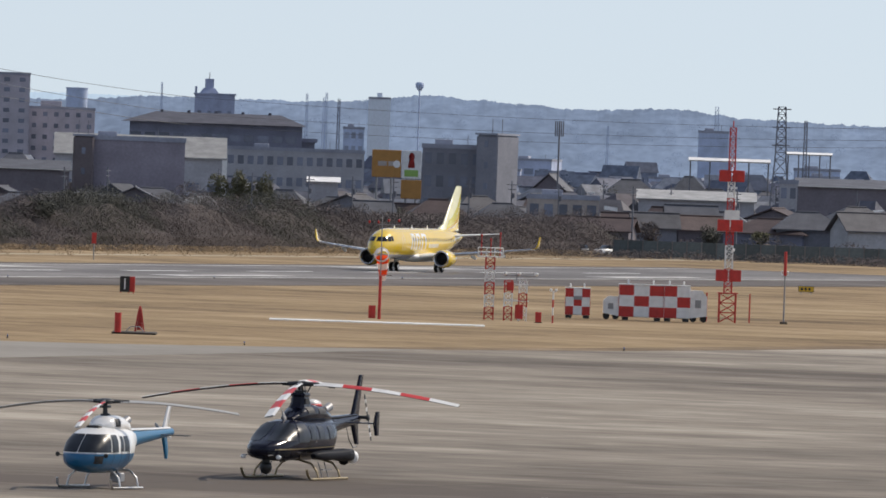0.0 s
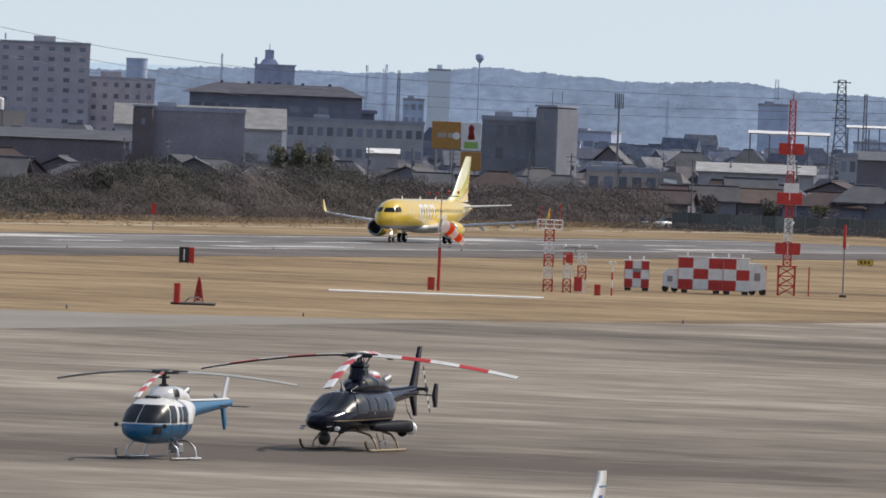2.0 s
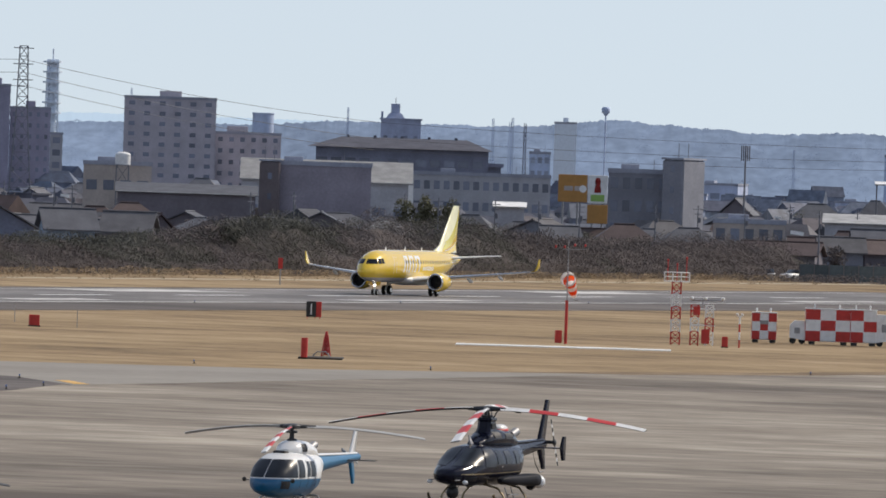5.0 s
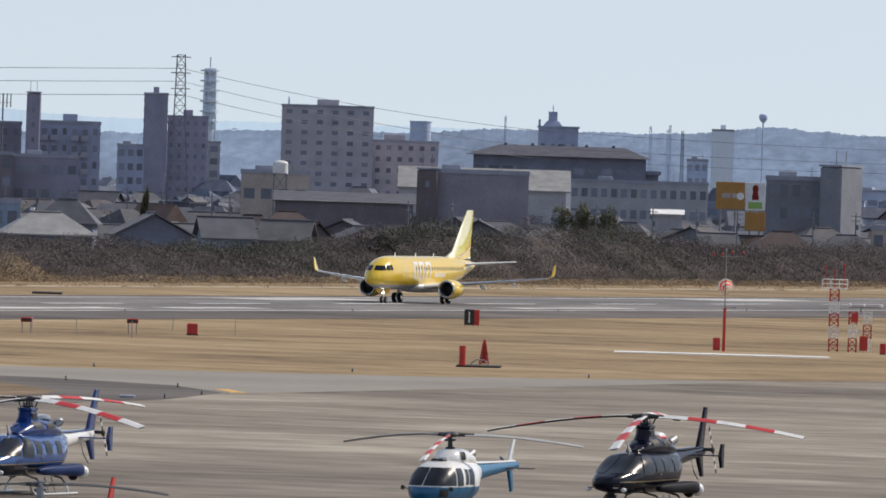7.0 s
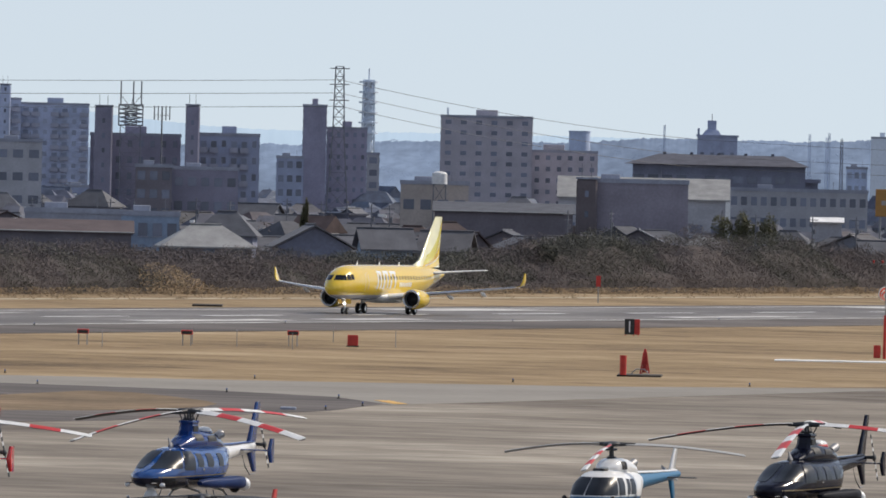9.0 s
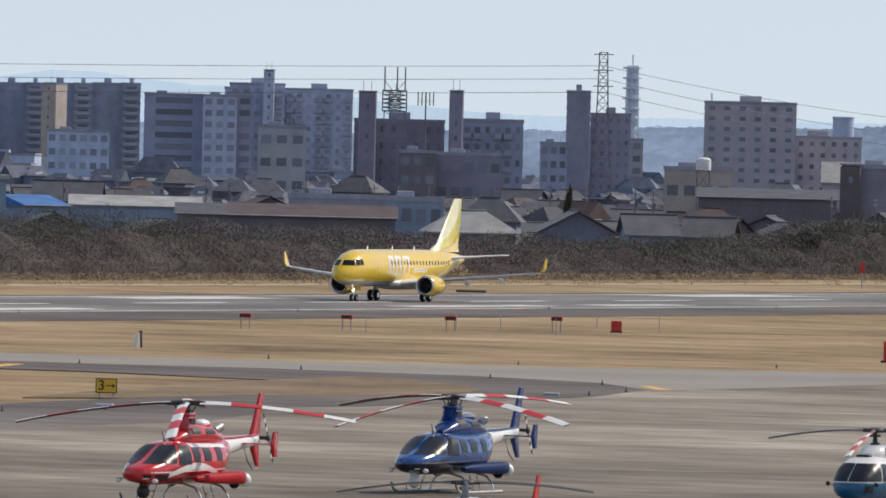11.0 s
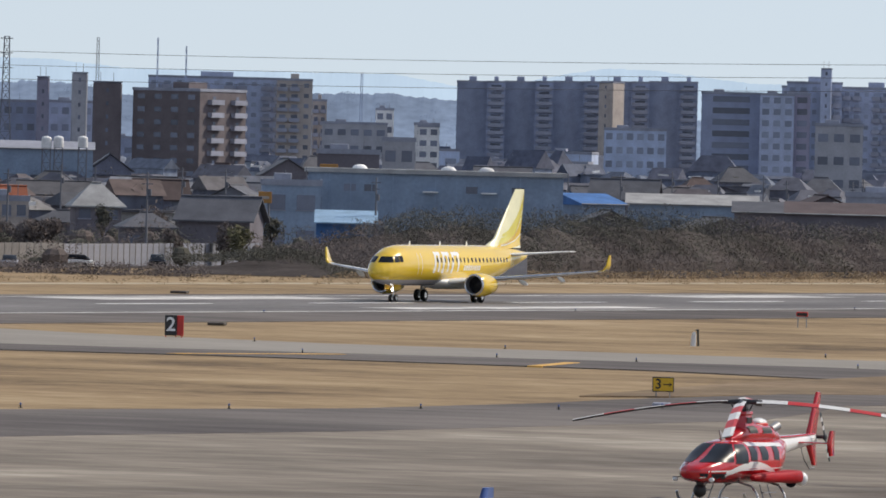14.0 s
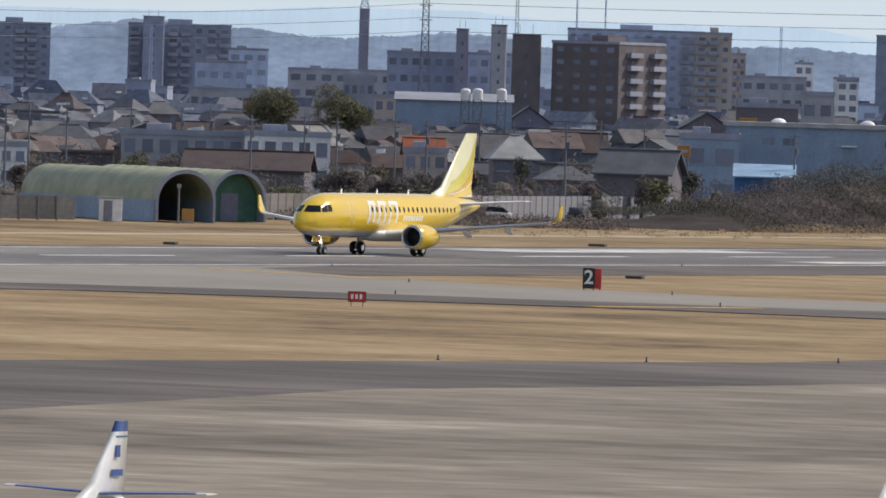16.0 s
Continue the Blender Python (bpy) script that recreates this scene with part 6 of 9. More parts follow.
def arch_hangar(x, y, turn, w, h, ln, inside, label, screen=0):
    """A round-roofed hangar: the arched mouth faces local -y, the shell runs back along +y."""
    T = thing("hangar", pose(x, y, 0, 0, 0, turn), label, "hangar", "round-roofed hangars")
    hw = h * 0.42
    arc = [(w / 2 * math.cos(math.pi * k / 20), hw + (h - hw) * math.sin(math.pi * k / 20)) for k in range(21)]
    outer = [(w / 2, 0)] + arc + [(-w / 2, 0)]
    inner = [(a * 0.955, b * 0.955) for a, b in outer]
    n = len(arc)
    s = Shape()
    s.add([(a, q, b) for q in (0.0, ln) for a, b in arc] + [(a * 0.965, q, hw + (b - hw) * 0.955) for q in (0.0, ln) for a, b in arc],
          [(i, i + 1, n + i + 1, n + i) for i in range(n - 1)] + [(2 * n + i, 2 * n + i + 1, 3 * n + i + 1, 3 * n + i) for i in range(n - 1)], True)
    part("roof_shell", s, "roof_green", T, "olive green curved metal roof")
    for q in range(1, 12):
        yy = ln * q / 12
        part("roof_seam", Shape().path([(a * 1.001, yy, b * 1.001) for a, b in arc], 0.025, 4), "roof_green", T, "raised roof seam")
    for sx in (-1, 1):
        part("side_wall", Shape().box(sx * w / 2 - 0.12, sx * w / 2 + 0.12, 0, ln, 0, hw), "blue_grey", T, "blue-grey side wall")
    m = len(outer)
    fr = Shape()
    fr.add([(a * 1.01, q, b * 1.01) for q in (-0.35, 0.0) for a, b in outer] + [(a * 0.935, q, b * 0.935) for q in (-0.35, 0.0) for a, b in outer],
           [(i, i + 1, 2 * m + i + 1, 2 * m + i) for i in range(m - 1)] + [(i, i + 1, m + i + 1, m + i) for i in range(m - 1)] + [(2 * m + i, 2 * m + i + 1, 3 * m + i + 1, 3 * m + i) for i in range(m - 1)])
    part("mouth_frame", fr, "concrete_grey", T, "grey arched frame round the mouth")
    part("back_wall", Shape().add([(a * 0.96, ln - 0.2, b * 0.96) for a, b in outer] + [(a * 0.96, ln, b * 0.96) for a, b in outer], [tuple(range(m)), tuple(range(2 * m - 1, m - 1, -1))]), inside, T, "hangar end wall")
    if screen:
        part("screen_wall", Shape().add([(a * 0.95, screen, b * 0.95) for a, b in outer] + [(a * 0.95, screen + 0.15, b * 0.95) for a, b in outer], [tuple(range(m)), tuple(range(2 * m - 1, m - 1, -1))]), "screen_green", T, "green inner screen")
        part("screen_door", Shape().box(-w * 0.2, w * 0.12, screen - 0.08, screen - 0.02, 0.05, h * 0.55), "plaster_dark", T, "dark doorway in the screen")
    return T


arch_hangar(1014.2, 517.3, -41.0, 5.8, 4.8, 34, "plaster_dark", "green round-roofed hangar with an open dark mouth")
arch_hangar(1032.3, 521.0, -41.2, 5.4, 4.8, 32, "roof_green", "green round-roofed hangar with a green inside", 1.6)



def yard_hut(x, y, turn, w, h, d, wall, label):
    """A small flat-roofed store with a door and a gutter."""
    T = thing("hut", pose(x, y, 0, 0, 0, turn), label, "hut")
    part("body", Shape().box(-w / 2, w / 2, 0, d, 0, h, bevel=0.03), wall, T, "hut walls")
    part("roof", Shape().box(-w / 2 - 0.12, w / 2 + 0.12, -0.15, d + 0.12, h, h + 0.12), "roof_pale", T, "flat sheet roof")
    part("door", Shape().box(-w * 0.3, -w * 0.3 + 0.8, -0.03, 0.0, 0.05, min(1.9, h - 0.15)), "plaster_grey", T, "grey door")
    return T


yard_hut(1001.6, 518.4, -62.8, 2.1, 2.1, 2.2, "white_paint", "white store hut beside the hangars")
yard_hut(1043.0, 528.0, -62.8, 4.2, 3.4, 4.0, "concrete_grey", "grey yard store behind the green hangar")
T = thing("lamp_post", pose(1004.6, 513.0, 0, 0, 0, -62.8), "thin dark post with a box before the hangar mouth", "lamp post")
part("pole", Shape().tube((0, 0, 0), (0, 0, 3.5), 0.10, 0.08, 8), "pole_grey", T, "dark pole")
part("lamp_box", Shape().box(-0.2, 0.2, -0.15, 0.15, 3.2, 3.6, bevel=0.03), "steel_grey", T, "grey box")
T = thing("notice_board", pose(1007.7, 513.6, 0, 0, 0, -62.8), "orange board leaning inside the hangar mouth", "board")
part("board", Shape().box(-0.55, 0.55, -0.04, 0.04, 0.25, 1.35, bevel=0.02), "billboard_brown", T, "orange panel")
part("foot", Shape().box(-0.5, 0.5, -0.15, 0.2, 0, 0.25), "steel_grey", T, "grey foot")


def panel_fence(x0, y0, x1, y1, h, pale, label):
    n = int(math.hypot(x1 - x0, y1 - y0) / 2.0)
    a = math.degrees(math.atan2(y1 - y0, x1 - x0))
    T = thing("fence", pose(x0, y0, 0, 0, 0, a), label, "fence")
    me = Shape().box(0.06, 1.94, -0.04, 0.04, 0.1, h).mesh("panel", pale)
    po = Shape().box(-0.08, 0.08, -0.08, 0.08, 0, h + 0.1).mesh("post", "fence_concrete")
    for k in range(n):
        part("panel", me, None, T, "", pose(2.0 * k, 0, 0))
        part("post", po, None, T, "", pose(2.0 * k, 0, 0))
    return T


panel_fence(1115.5, 535.8, 1184.0, 545.4, 2.4, "plaster_grey", "grey corrugated panel fence behind the far grass")
panel_fence(1049.6, 530.5, 1115.5, 535.8, 2.5, "fence_concrete", "dark weathered panel fence behind the far grass")
panel_fence(990.1, 523.6, 998.2, 518.9, 2.2, "fence_concrete", "weathered concrete fence beside the hangars")
panel_fence(1611.2, 493.1, 1622.8, 453.7, 2.3, "fence_green", "dark green-grey panel fence along the far grass")



# ---- buildings of the town ----
WIN = {}


def window_mesh(w, h, wall=""):
    # hazed walls get panes with haze in their colour as well
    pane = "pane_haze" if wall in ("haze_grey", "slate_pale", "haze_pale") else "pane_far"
    key = (round(w, 1), round(h, 1), pane)
    if key not in WIN:
        w, h = key[:2]
        WIN[key] = Shape().box(-w / 2, w / 2, -0.05, 0.05, 0, h).mesh("window", pane), Shape().box(-w / 2 - 0.1, w / 2 + 0.1, -0.14, 0.0, -0.14, -0.02).mesh("sill", "balcony_wall")
    return WIN[key]


BALC = {}


def balcony_mesh(w):
    key = round(w, 1)
    if key not in BALC:
        BALC[key] = Shape().box(-key / 2, key / 2, -1.2, 0, -0.15, 0.0).box(-key / 2, key / 2, -1.2, -1.1, 0, 1.05).box(-key / 2, -key / 2 + 0.1, -1.2, 0, 0, 1.05).box(key / 2 - 0.1, key / 2, -1.2, 0, 0, 1.05).mesh("balcony", "balcony_wall")
    return BALC[key]


def shell(T, w, h, depth, wall):
    s = Shape().box(-w / 2, w / 2, 0, depth, 0, h)
    body = part("wall", s, wall, T, "plastered outer wall")
    r = Shape().box(-w / 2 - 0.15, w / 2 + 0.15, -0.15, depth + 0.15, h, h + 0.25).box(-w / 2 - 0.15, w / 2 + 0.15, -0.15, 0.1, h + 0.25, h + 0.7).box(-w / 2 - 0.15, -w / 2 + 0.1, 0.1, depth, h + 0.25, h + 0.7).box(w / 2 - 0.1, w / 2 + 0.15, 0.1, depth, h + 0.25, h + 0.7)
    part("roof", r, "concrete_grey", T, "flat roof with a parapet")
    return body


def office_block(x, y, turn, w, h, depth=12, floors=3, bays=4, wall="concrete_pale", label="", panes=True):
    T = thing("office_building", pose(x, y, 0, 0, 0, turn), label, "building")
    h -= 0.7
    body = shell(T, w, h, depth, wall)
    fh = h / floors
    bw = w / bays
    pane, sill = window_mesh(bw * 0.62, min(1.7, fh * 0.5), wall)
    side_p, _ = window_mesh(1.4, min(1.5, fh * 0.45), wall)
    for i in range(floors if panes else 0):
        for j in range(bays):
            xx = -w / 2 + bw * (j + 0.5)
            part("window", pane, None, body, "", pose(xx, -0.02, fh * i + fh * 0.32))
            if h < 9:
                part("sill", sill, None, body, "", pose(xx, 0, fh * i + fh * 0.32))
        for k in range(1):
            for sx in (() if "far away" in label else (-1, 1)):
                part("window", side_p, None, body, "", pose(sx * (w / 2 + 0.02), 2.5 + 5 * k, fh * i + fh * 0.32, 0, 0, 90))
    if w > 5:
        part("roof_unit", Shape().box(-w * 0.3, -w * 0.3 + min(3, w * 0.3), depth * 0.3, depth * 0.6, h + 0.25, h + 1.4, bevel=0.08), "concrete_grey", T, "grey roof plant")
        part("aerial", Shape().tube((w * 0.25, depth * 0.5, h), (w * 0.25, depth * 0.5, h + 2.2), 0.05, n=5), "pole_grey", T, "thin roof aerial")
    return T


def apartment_block(x, y, turn, w, h, depth=16, floors=8, bays=6, wall="concrete_grey", label="", front="balconies", end=0):
    T = thing("apartment_building", pose(x, y, 0, 0, 0, turn), label, "building")
    h -= 0.7
    body = shell(T, w, h, depth, wall)
    fh = h / floors
    bw = w / bays
    pane, _ = window_mesh(bw * 0.55, fh * 0.6, wall)
    small, sill = window_mesh(bw * 0.4, fh * 0.4, wall)
    side_p, _ = window_mesh(1.2, fh * 0.4, wall)
    bal = balcony_mesh(bw * 0.86)
    eb = balcony_mesh(depth / max(1, end) * 0.55)
    for i in range(floors):
        for j in range(bays if front != "plain" else 0):
            xx = -w / 2 + bw * (j + 0.5)
            if j % 3 == 2 or front == "windows":
                part("window", small, None, body, "", pose(xx, -0.02, fh * i + fh * 0.35))
            else:
                part("window", pane, None, body, "", pose(xx, -0.02, fh * i + 0.3))
                if i:
                    part("balcony", bal, None, body, "", pose(xx, -0.002, fh * i + 0.1))
        for k in range(end):
            yy = depth * (k + 0.62) / end
            part("window", side_p, None, body, "", pose(w / 2 + 0.02, yy, fh * i + fh * 0.25, 0, 0, 90))
            part("balcony", eb, None, body, "", pose(w / 2 + 0.002, yy, fh * i + 0.1, 0, 0, 90))
        if not end:
            for sx in (-1, 1):
                part("window", side_p, None, body, "", pose(sx * (w / 2 + 0.02), depth * 0.4, fh * i + fh * 0.35, 0, 0, 90))
    part("lift_house", Shape().box(-w * 0.12, w * 0.12, depth * 0.3, depth * 0.7, h + 0.25, h + 2.2, bevel=0.1), wall, T, "lift house on the roof")
    return T


def stair_tower(x, y, turn, w, h, depth=8, wall="brick_brown", label=""):
    T = thing("tower_building", pose(x, y, 0, 0, 0, turn), label, "building")
    body = part("wall", Shape().box(-w / 2, w / 2, 0, depth, 0, h, bevel=0.3), wall, T, "plain tower wall")
    part("roof", Shape().box(-w / 2 - 0.1, w / 2 + 0.1, -0.1, depth + 0.1, h, h + 0.3), "concrete_grey", T, "flat roof slab")
    sl, _ = window_mesh(0.6, 1.0)
    for k in range(int(h / 3.2)):
        part("window", sl, None, body, "", pose(0, -0.02, 1.5 + 3.2 * k))
    for sx in (-0.25, 0.2):
        part("aerial", Shape().tube((w * sx, depth / 2, h + 0.3), (w * sx, depth / 2, h + 2.5), 0.06, n=5), "pole_grey", T, "thin aerial")
    return T


def house(x, y, turn, w, h, roof="hip", wall="timber", tile="tile_dark", plain=False):
    words = {"timber": "brown timber", "plaster_dark": "dark plastered", "plaster_grey": "grey plastered", "plaster_pale": "pale plastered", "blue_grey": "blue-grey"}[wall]
    # on houses roof_pale puts the brightness of sunlit tiles into the colour
    tone = {"tile_dark": "dark tiled", "tile_grey": "grey tiled", "tile_brown": "brown tiled", "tile_red": "reddish tiled", "roof_pale": "pale sunlit"}[tile]
    T = thing("house", pose(x, y, 0, 0, 0, turn), f"{words} two-storey house with a {tone} {'hipped' if roof == 'hip' else 'gabled'} roof", "house", "houses of the town")
    d = max(7.0, min(11.0, w * 0.8))
    eave = max(2.6, h * 0.64)
    body = part("wall", Shape().box(-w / 2 + 0.5, w / 2 - 0.5, 0.5, d - 0.5, 0, eave), wall, T, "house wall")
    W, D0, D1 = w / 2 + 0.1, -0.1, d + 0.1
    ym = d / 2
    s = Shape()
    t = 0.18
    if roof == "hip":
        rl = max(0.6, w / 2 - d * 0.42)
        base = [(-W, D0, eave), (W, D0, eave), (W, D1, eave), (-W, D1, eave)]
        s.add(base + [(-rl, ym, h), (rl, ym, h)] + [(a, b, c - t) for a, b, c in base], [(0, 1, 5, 4), (1, 2, 5), (2, 3, 4, 5), (3, 0, 4), (0, 6, 7, 1), (1, 7, 8, 2), (2, 8, 9, 3), (3, 9, 6, 0), (6, 9, 8, 7)])
        rg = [(-rl, ym, h + 0.05), (rl, ym, h + 0.05)]
    elif roof == "gable":
        s.prism([(0, D0, eave), (0, ym, h), (0, D1, eave), (0, D1, eave - t), (0, ym, h - t), (0, D0, eave - t)], Matrix.Translation((-W, 0, 0)), Matrix.Translation((W, 0, 0)))
        part("gable_wall", Shape().prism([(0, 0.5, eave), (0, ym, h - t - 0.1), (0, d - 0.5, eave)], Matrix.Translation((-w / 2 + 0.5, 0, 0)), Matrix.Translation((w / 2 - 0.5, 0, 0))), wall, T, "gable wall")
        rg = [(-W, ym, h + 0.05), (W, ym, h + 0.05)]
    else:
        s.prism([(-W, 0, eave), (0, 0, h), (W, 0, eave), (W, 0, eave - t), (0, 0, h - t), (-W, 0, eave - t)], Matrix.Translation((0, D0, 0)), Matrix.Translation((0, D1, 0)))
        part("gable_wall", Shape().prism([(-w / 2 + 0.5, 0, eave), (0, 0, h - t - 0.1), (w / 2 - 0.5, 0, eave)], Matrix.Translation((0, 0.5, 0)), Matrix.Translation((0, d - 0.5, 0))), wall, T, "gable wall")
        rg = [(0, D0, h + 0.05), (0, D1, h + 0.05)]
    rf = part("roof", s, tile, T, "tiled roof with deep eaves")
    part("ridge", Shape().tube(rg[0], rg[1], 0.13, n=6), tile, rf, "raised ridge tiles")
    pane, sill = window_mesh(1.4, 1.1)
    n = 2 if plain else max(2, int(w / 3))
    for k in range(n):
        xx = -w / 2 + w * (k + 0.5) / n
        for z in ((0.9, 3.4) if eave > 4.6 else (0.9,)):
            part("window", pane, None, body, "", pose(xx, 0.48, z))
            if not plain:
                part("sill", sill, None, body, "", pose(xx, 0.5, z))
    return T


def long_shed(x, y, turn, w, h, depth=14, wall="timber", roof="tile_dark", rise=1.4, open_sides=False):
    T = thing("shed", pose(x, y, 0, 0, 0, turn), "long low shed with a shallow roof", "shed")
    e = h - rise
    if open_sides:
        for k in range(5):
            for yy in (0.2, depth - 0.2):
                part("post", Shape().tube((-w / 2 + w * k / 4, yy, 0), (-w / 2 + w * k / 4, yy, e), 0.14, n=6), "pole_grey", T)
    else:
        body = part("wall", Shape().box(-w / 2, w / 2, 0, depth, 0, e), wall, T, "shed wall")
    part("roof", Shape().prism([(0, -0.5, e), (0, depth / 2, h), (0, depth + 0.5, e), (0, depth + 0.5, e - 0.2), (0, -0.5, e - 0.2)], Matrix.Translation((-w / 2 - 0.4, 0, 0)), Matrix.Translation((w / 2 + 0.4, 0, 0))), roof, T, "shallow sheet roof")
    part("gutter", Shape().tube((-w / 2 - 0.4, -0.55, e - 0.05), (w / 2 + 0.4, -0.55, e - 0.05), 0.09, n=6), "roof_pale", T, "pale roof edge")
    pane, _ = window_mesh(1.6, 1.0)
    for k in range(0 if open_sides else max(2, int(w / 4))):
        part("window", pane, None, body, "", pose(-w / 2 + w * (k + 0.5) / max(2, int(w / 4)), -0.02, e * 0.45))
    return T


def billboard(x, y, turn, w, h):
    T = thing("billboard", pose(x, y, 0, 0, 0, turn), "brown and white roadside billboard on a yellow base", "billboard")
    part("panel", Shape().box(-w / 2, w * 0.09, -0.2, 0.2, h - 4.1, h, bevel=0.05), "billboard_brown", T, "brown advertising panel")
    part("panel", Shape().box(w * 0.10, w / 2, -0.25, 0.2, h - 4.2, h, bevel=0.05), "white_paint", T, "white advertising panel")
    part("panel", Shape().box(w * 0.10, w / 2 + 0.1, -0.2, 0.2, h - 7.2, h - 4.4, bevel=0.05), "billboard_brown", T, "ochre lower panel")
    part("picture_shape", Shape().loft([[(w * 0.3 + r * math.cos(a), -0.27, h - z) for a in (0, 1.57, 3.14, 4.71)] for r, z in ((0.2, 0.35), (0.45, 0.8), (0.35, 1.4), (0.5, 2.2), (0.5, 2.6))]), "aviation_red", T, "red picture shape")
    part("lettering_bar", Shape().box(w * 0.16, w * 0.44, -0.28, -0.25, h - 3.9, h - 2.9), "billboard_green", T, "green bar of writing")
    for a, b in ((-0.38, -0.2), (-0.17, -0.02)):
        part("lettering_bar", Shape().box(w * a, w * b, -0.22, -0.2, h - 2.4, h - 1.7), "cream", T, "pale bar of writing")
    part("emblem", Shape().tube((0.0, -0.23, h - 2.1), (0.0, -0.2, h - 2.1), 0.55, n=20), "white_paint", T, "round white emblem")
    for k in (-0.4, -0.1, 0.2, 0.4):
        part("post", Shape().tube((k * w, 0.1, 0), (k * w, 0.1, h - 4), 0.16, n=8), "steel_grey", T, "steel post")
    return T


def tiled_hall(x, y, turn, w, h):
    T = thing("hall", pose(x, y, 0, 0, 0, turn), "wide dark-roofed multi-storey hall with deep eaves", "building")
    d, e = 22, h * 0.88
    body = part("wall", Shape().box(-w / 2 + 2, w / 2 - 3, 0, d, 0, e), "plaster_dark", T, "dark wall")
    base = [(-w / 2, -1.5, e), (w / 2 - 2, -1.5, e), (w / 2 - 2, d + 1.5, e), (-w / 2, d + 1.5, e)]
    rf = part("roof", Shape().add(base + [(-w / 2 + 8, d / 2, h), (w / 2 - 8, d / 2, h)], [(0, 1, 5, 4), (1, 2, 5), (2, 3, 4, 5), (3, 0, 4), (3, 2, 1, 0)]), "hall_roof", T, "dark hipped roof")
    for k in range(5):
        part("roof_vent", Shape().box(-w / 2 + 9 + (w - 20) * k / 4, -w / 2 + 9.7 + (w - 20) * k / 4, d / 2 - 0.4, d / 2 + 0.4, h - 0.3, h + 0.45), "hall_roof", rf, "small roof vent")
    pane, sill = window_mesh(2.4, 1.6)
    for i in range(4):
        for j in range(12):
            part("window", pane, None, body, "", pose(-w / 2 + 3.5 + (w - 9) * j / 11, -0.02, 2 + i * (e - 2) / 4))
    part("end_wing", Shape().box(w / 2 - 3, w / 2, 2, d - 2, 0, e * 0.8), "plaster_dark", T, "dark end wing")
    for k in (0.4, 0.8):
        part("end_balcony", Shape().box(w / 2 - 2.98, w / 2 + 0.6, 1, d - 1, e * k, e * (k + 0.05)), "plaster_dark", T, "end balcony slab")
    return T


def turret_block(x, y, turn, w, h):
    T = thing("tower_building", pose(x, y, 0, 0, 0, turn), "block hazed to blue-grey with a stepped turret on its roof", "building")
    body = part("wall", Shape().box(-w / 2, w / 2, 0, 14, 0, h), "slate_wall", T, "wall hazed to blue-grey")
    part("cornice", Shape().box(-w / 2 - 0.4, w / 2 + 0.4, -0.4, 14.4, h, h + 0.5), "slate_wall", T, "roof cornice")
    part("turret", Shape().loft([[(a - s, 5 - s, z), (a + s, 5 - s, z), (a + s, 5 + s, z), (a - s, 5 + s, z)] for z, s, a in ((h + 0.5, 3.0, -1.8), (h + 2, 1.9, -1.8), (h + 2.2, 1.4, -1.8), (h + 5.0, 1.4, -1.8))], smooth=False), "slate_wall", T, "stepped roof turret")
    part("rod", Shape().tube((-1.8, 5, h + 5), (-1.8, 5, h + 7), 0.12, n=6), "pole_grey", T, "roof rod")
    part("chimney", Shape().box(-w / 2, -w / 2 + 0.7, 4, 5, h + 0.5, h + 2.5), "slate_wall", T, "roof chimney")
    pane, _ = window_mesh(1.2, 1.2)
    for i in range(5):
        for j in range(4):
            part("window", pane, None, body, "", pose(-w / 2 + w * (j + 0.5) / 4, -0.02, 2 + i * (h - 3) / 5))
    return T


def gable_hall(x, y, turn, w, h):
    T = thing("hall", pose(x, y, 0, 0, 0, turn), "long pale-roofed hall with a white gable end", "building")
    e = h - 3.6
    part("wall", Shape().box(-w / 2, w / 2, 0, 16, 0, e), "concrete_pale", T, "pale wall")
    part("roof", Shape().prism([(0, -0.6, e), (0, 10, h), (0, 18, e + 1.5), (0, 18, e), (0, -0.6, e - 0.25)], Matrix.Translation((-w / 2 - 0.3, 0, 0)), Matrix.Translation((w / 2 + 0.3, 0, 0))), "roof_pale", T, "pale sloping roof")
    part("end_frame", Shape().box(w / 2 - 0.5, w / 2 + 0.35, -0.5, 0.2, 0, e + 0.1), "white_paint", T, "white end frame")
    pane, _ = window_mesh(2.2, 1.4)
    for i in range(2):
        for j in range(8):
            part("window", pane, None, T, "", pose(-w / 2 + w * (j + 0.5) / 8, -0.03, 1.5 + 3.6 * i))
    return T


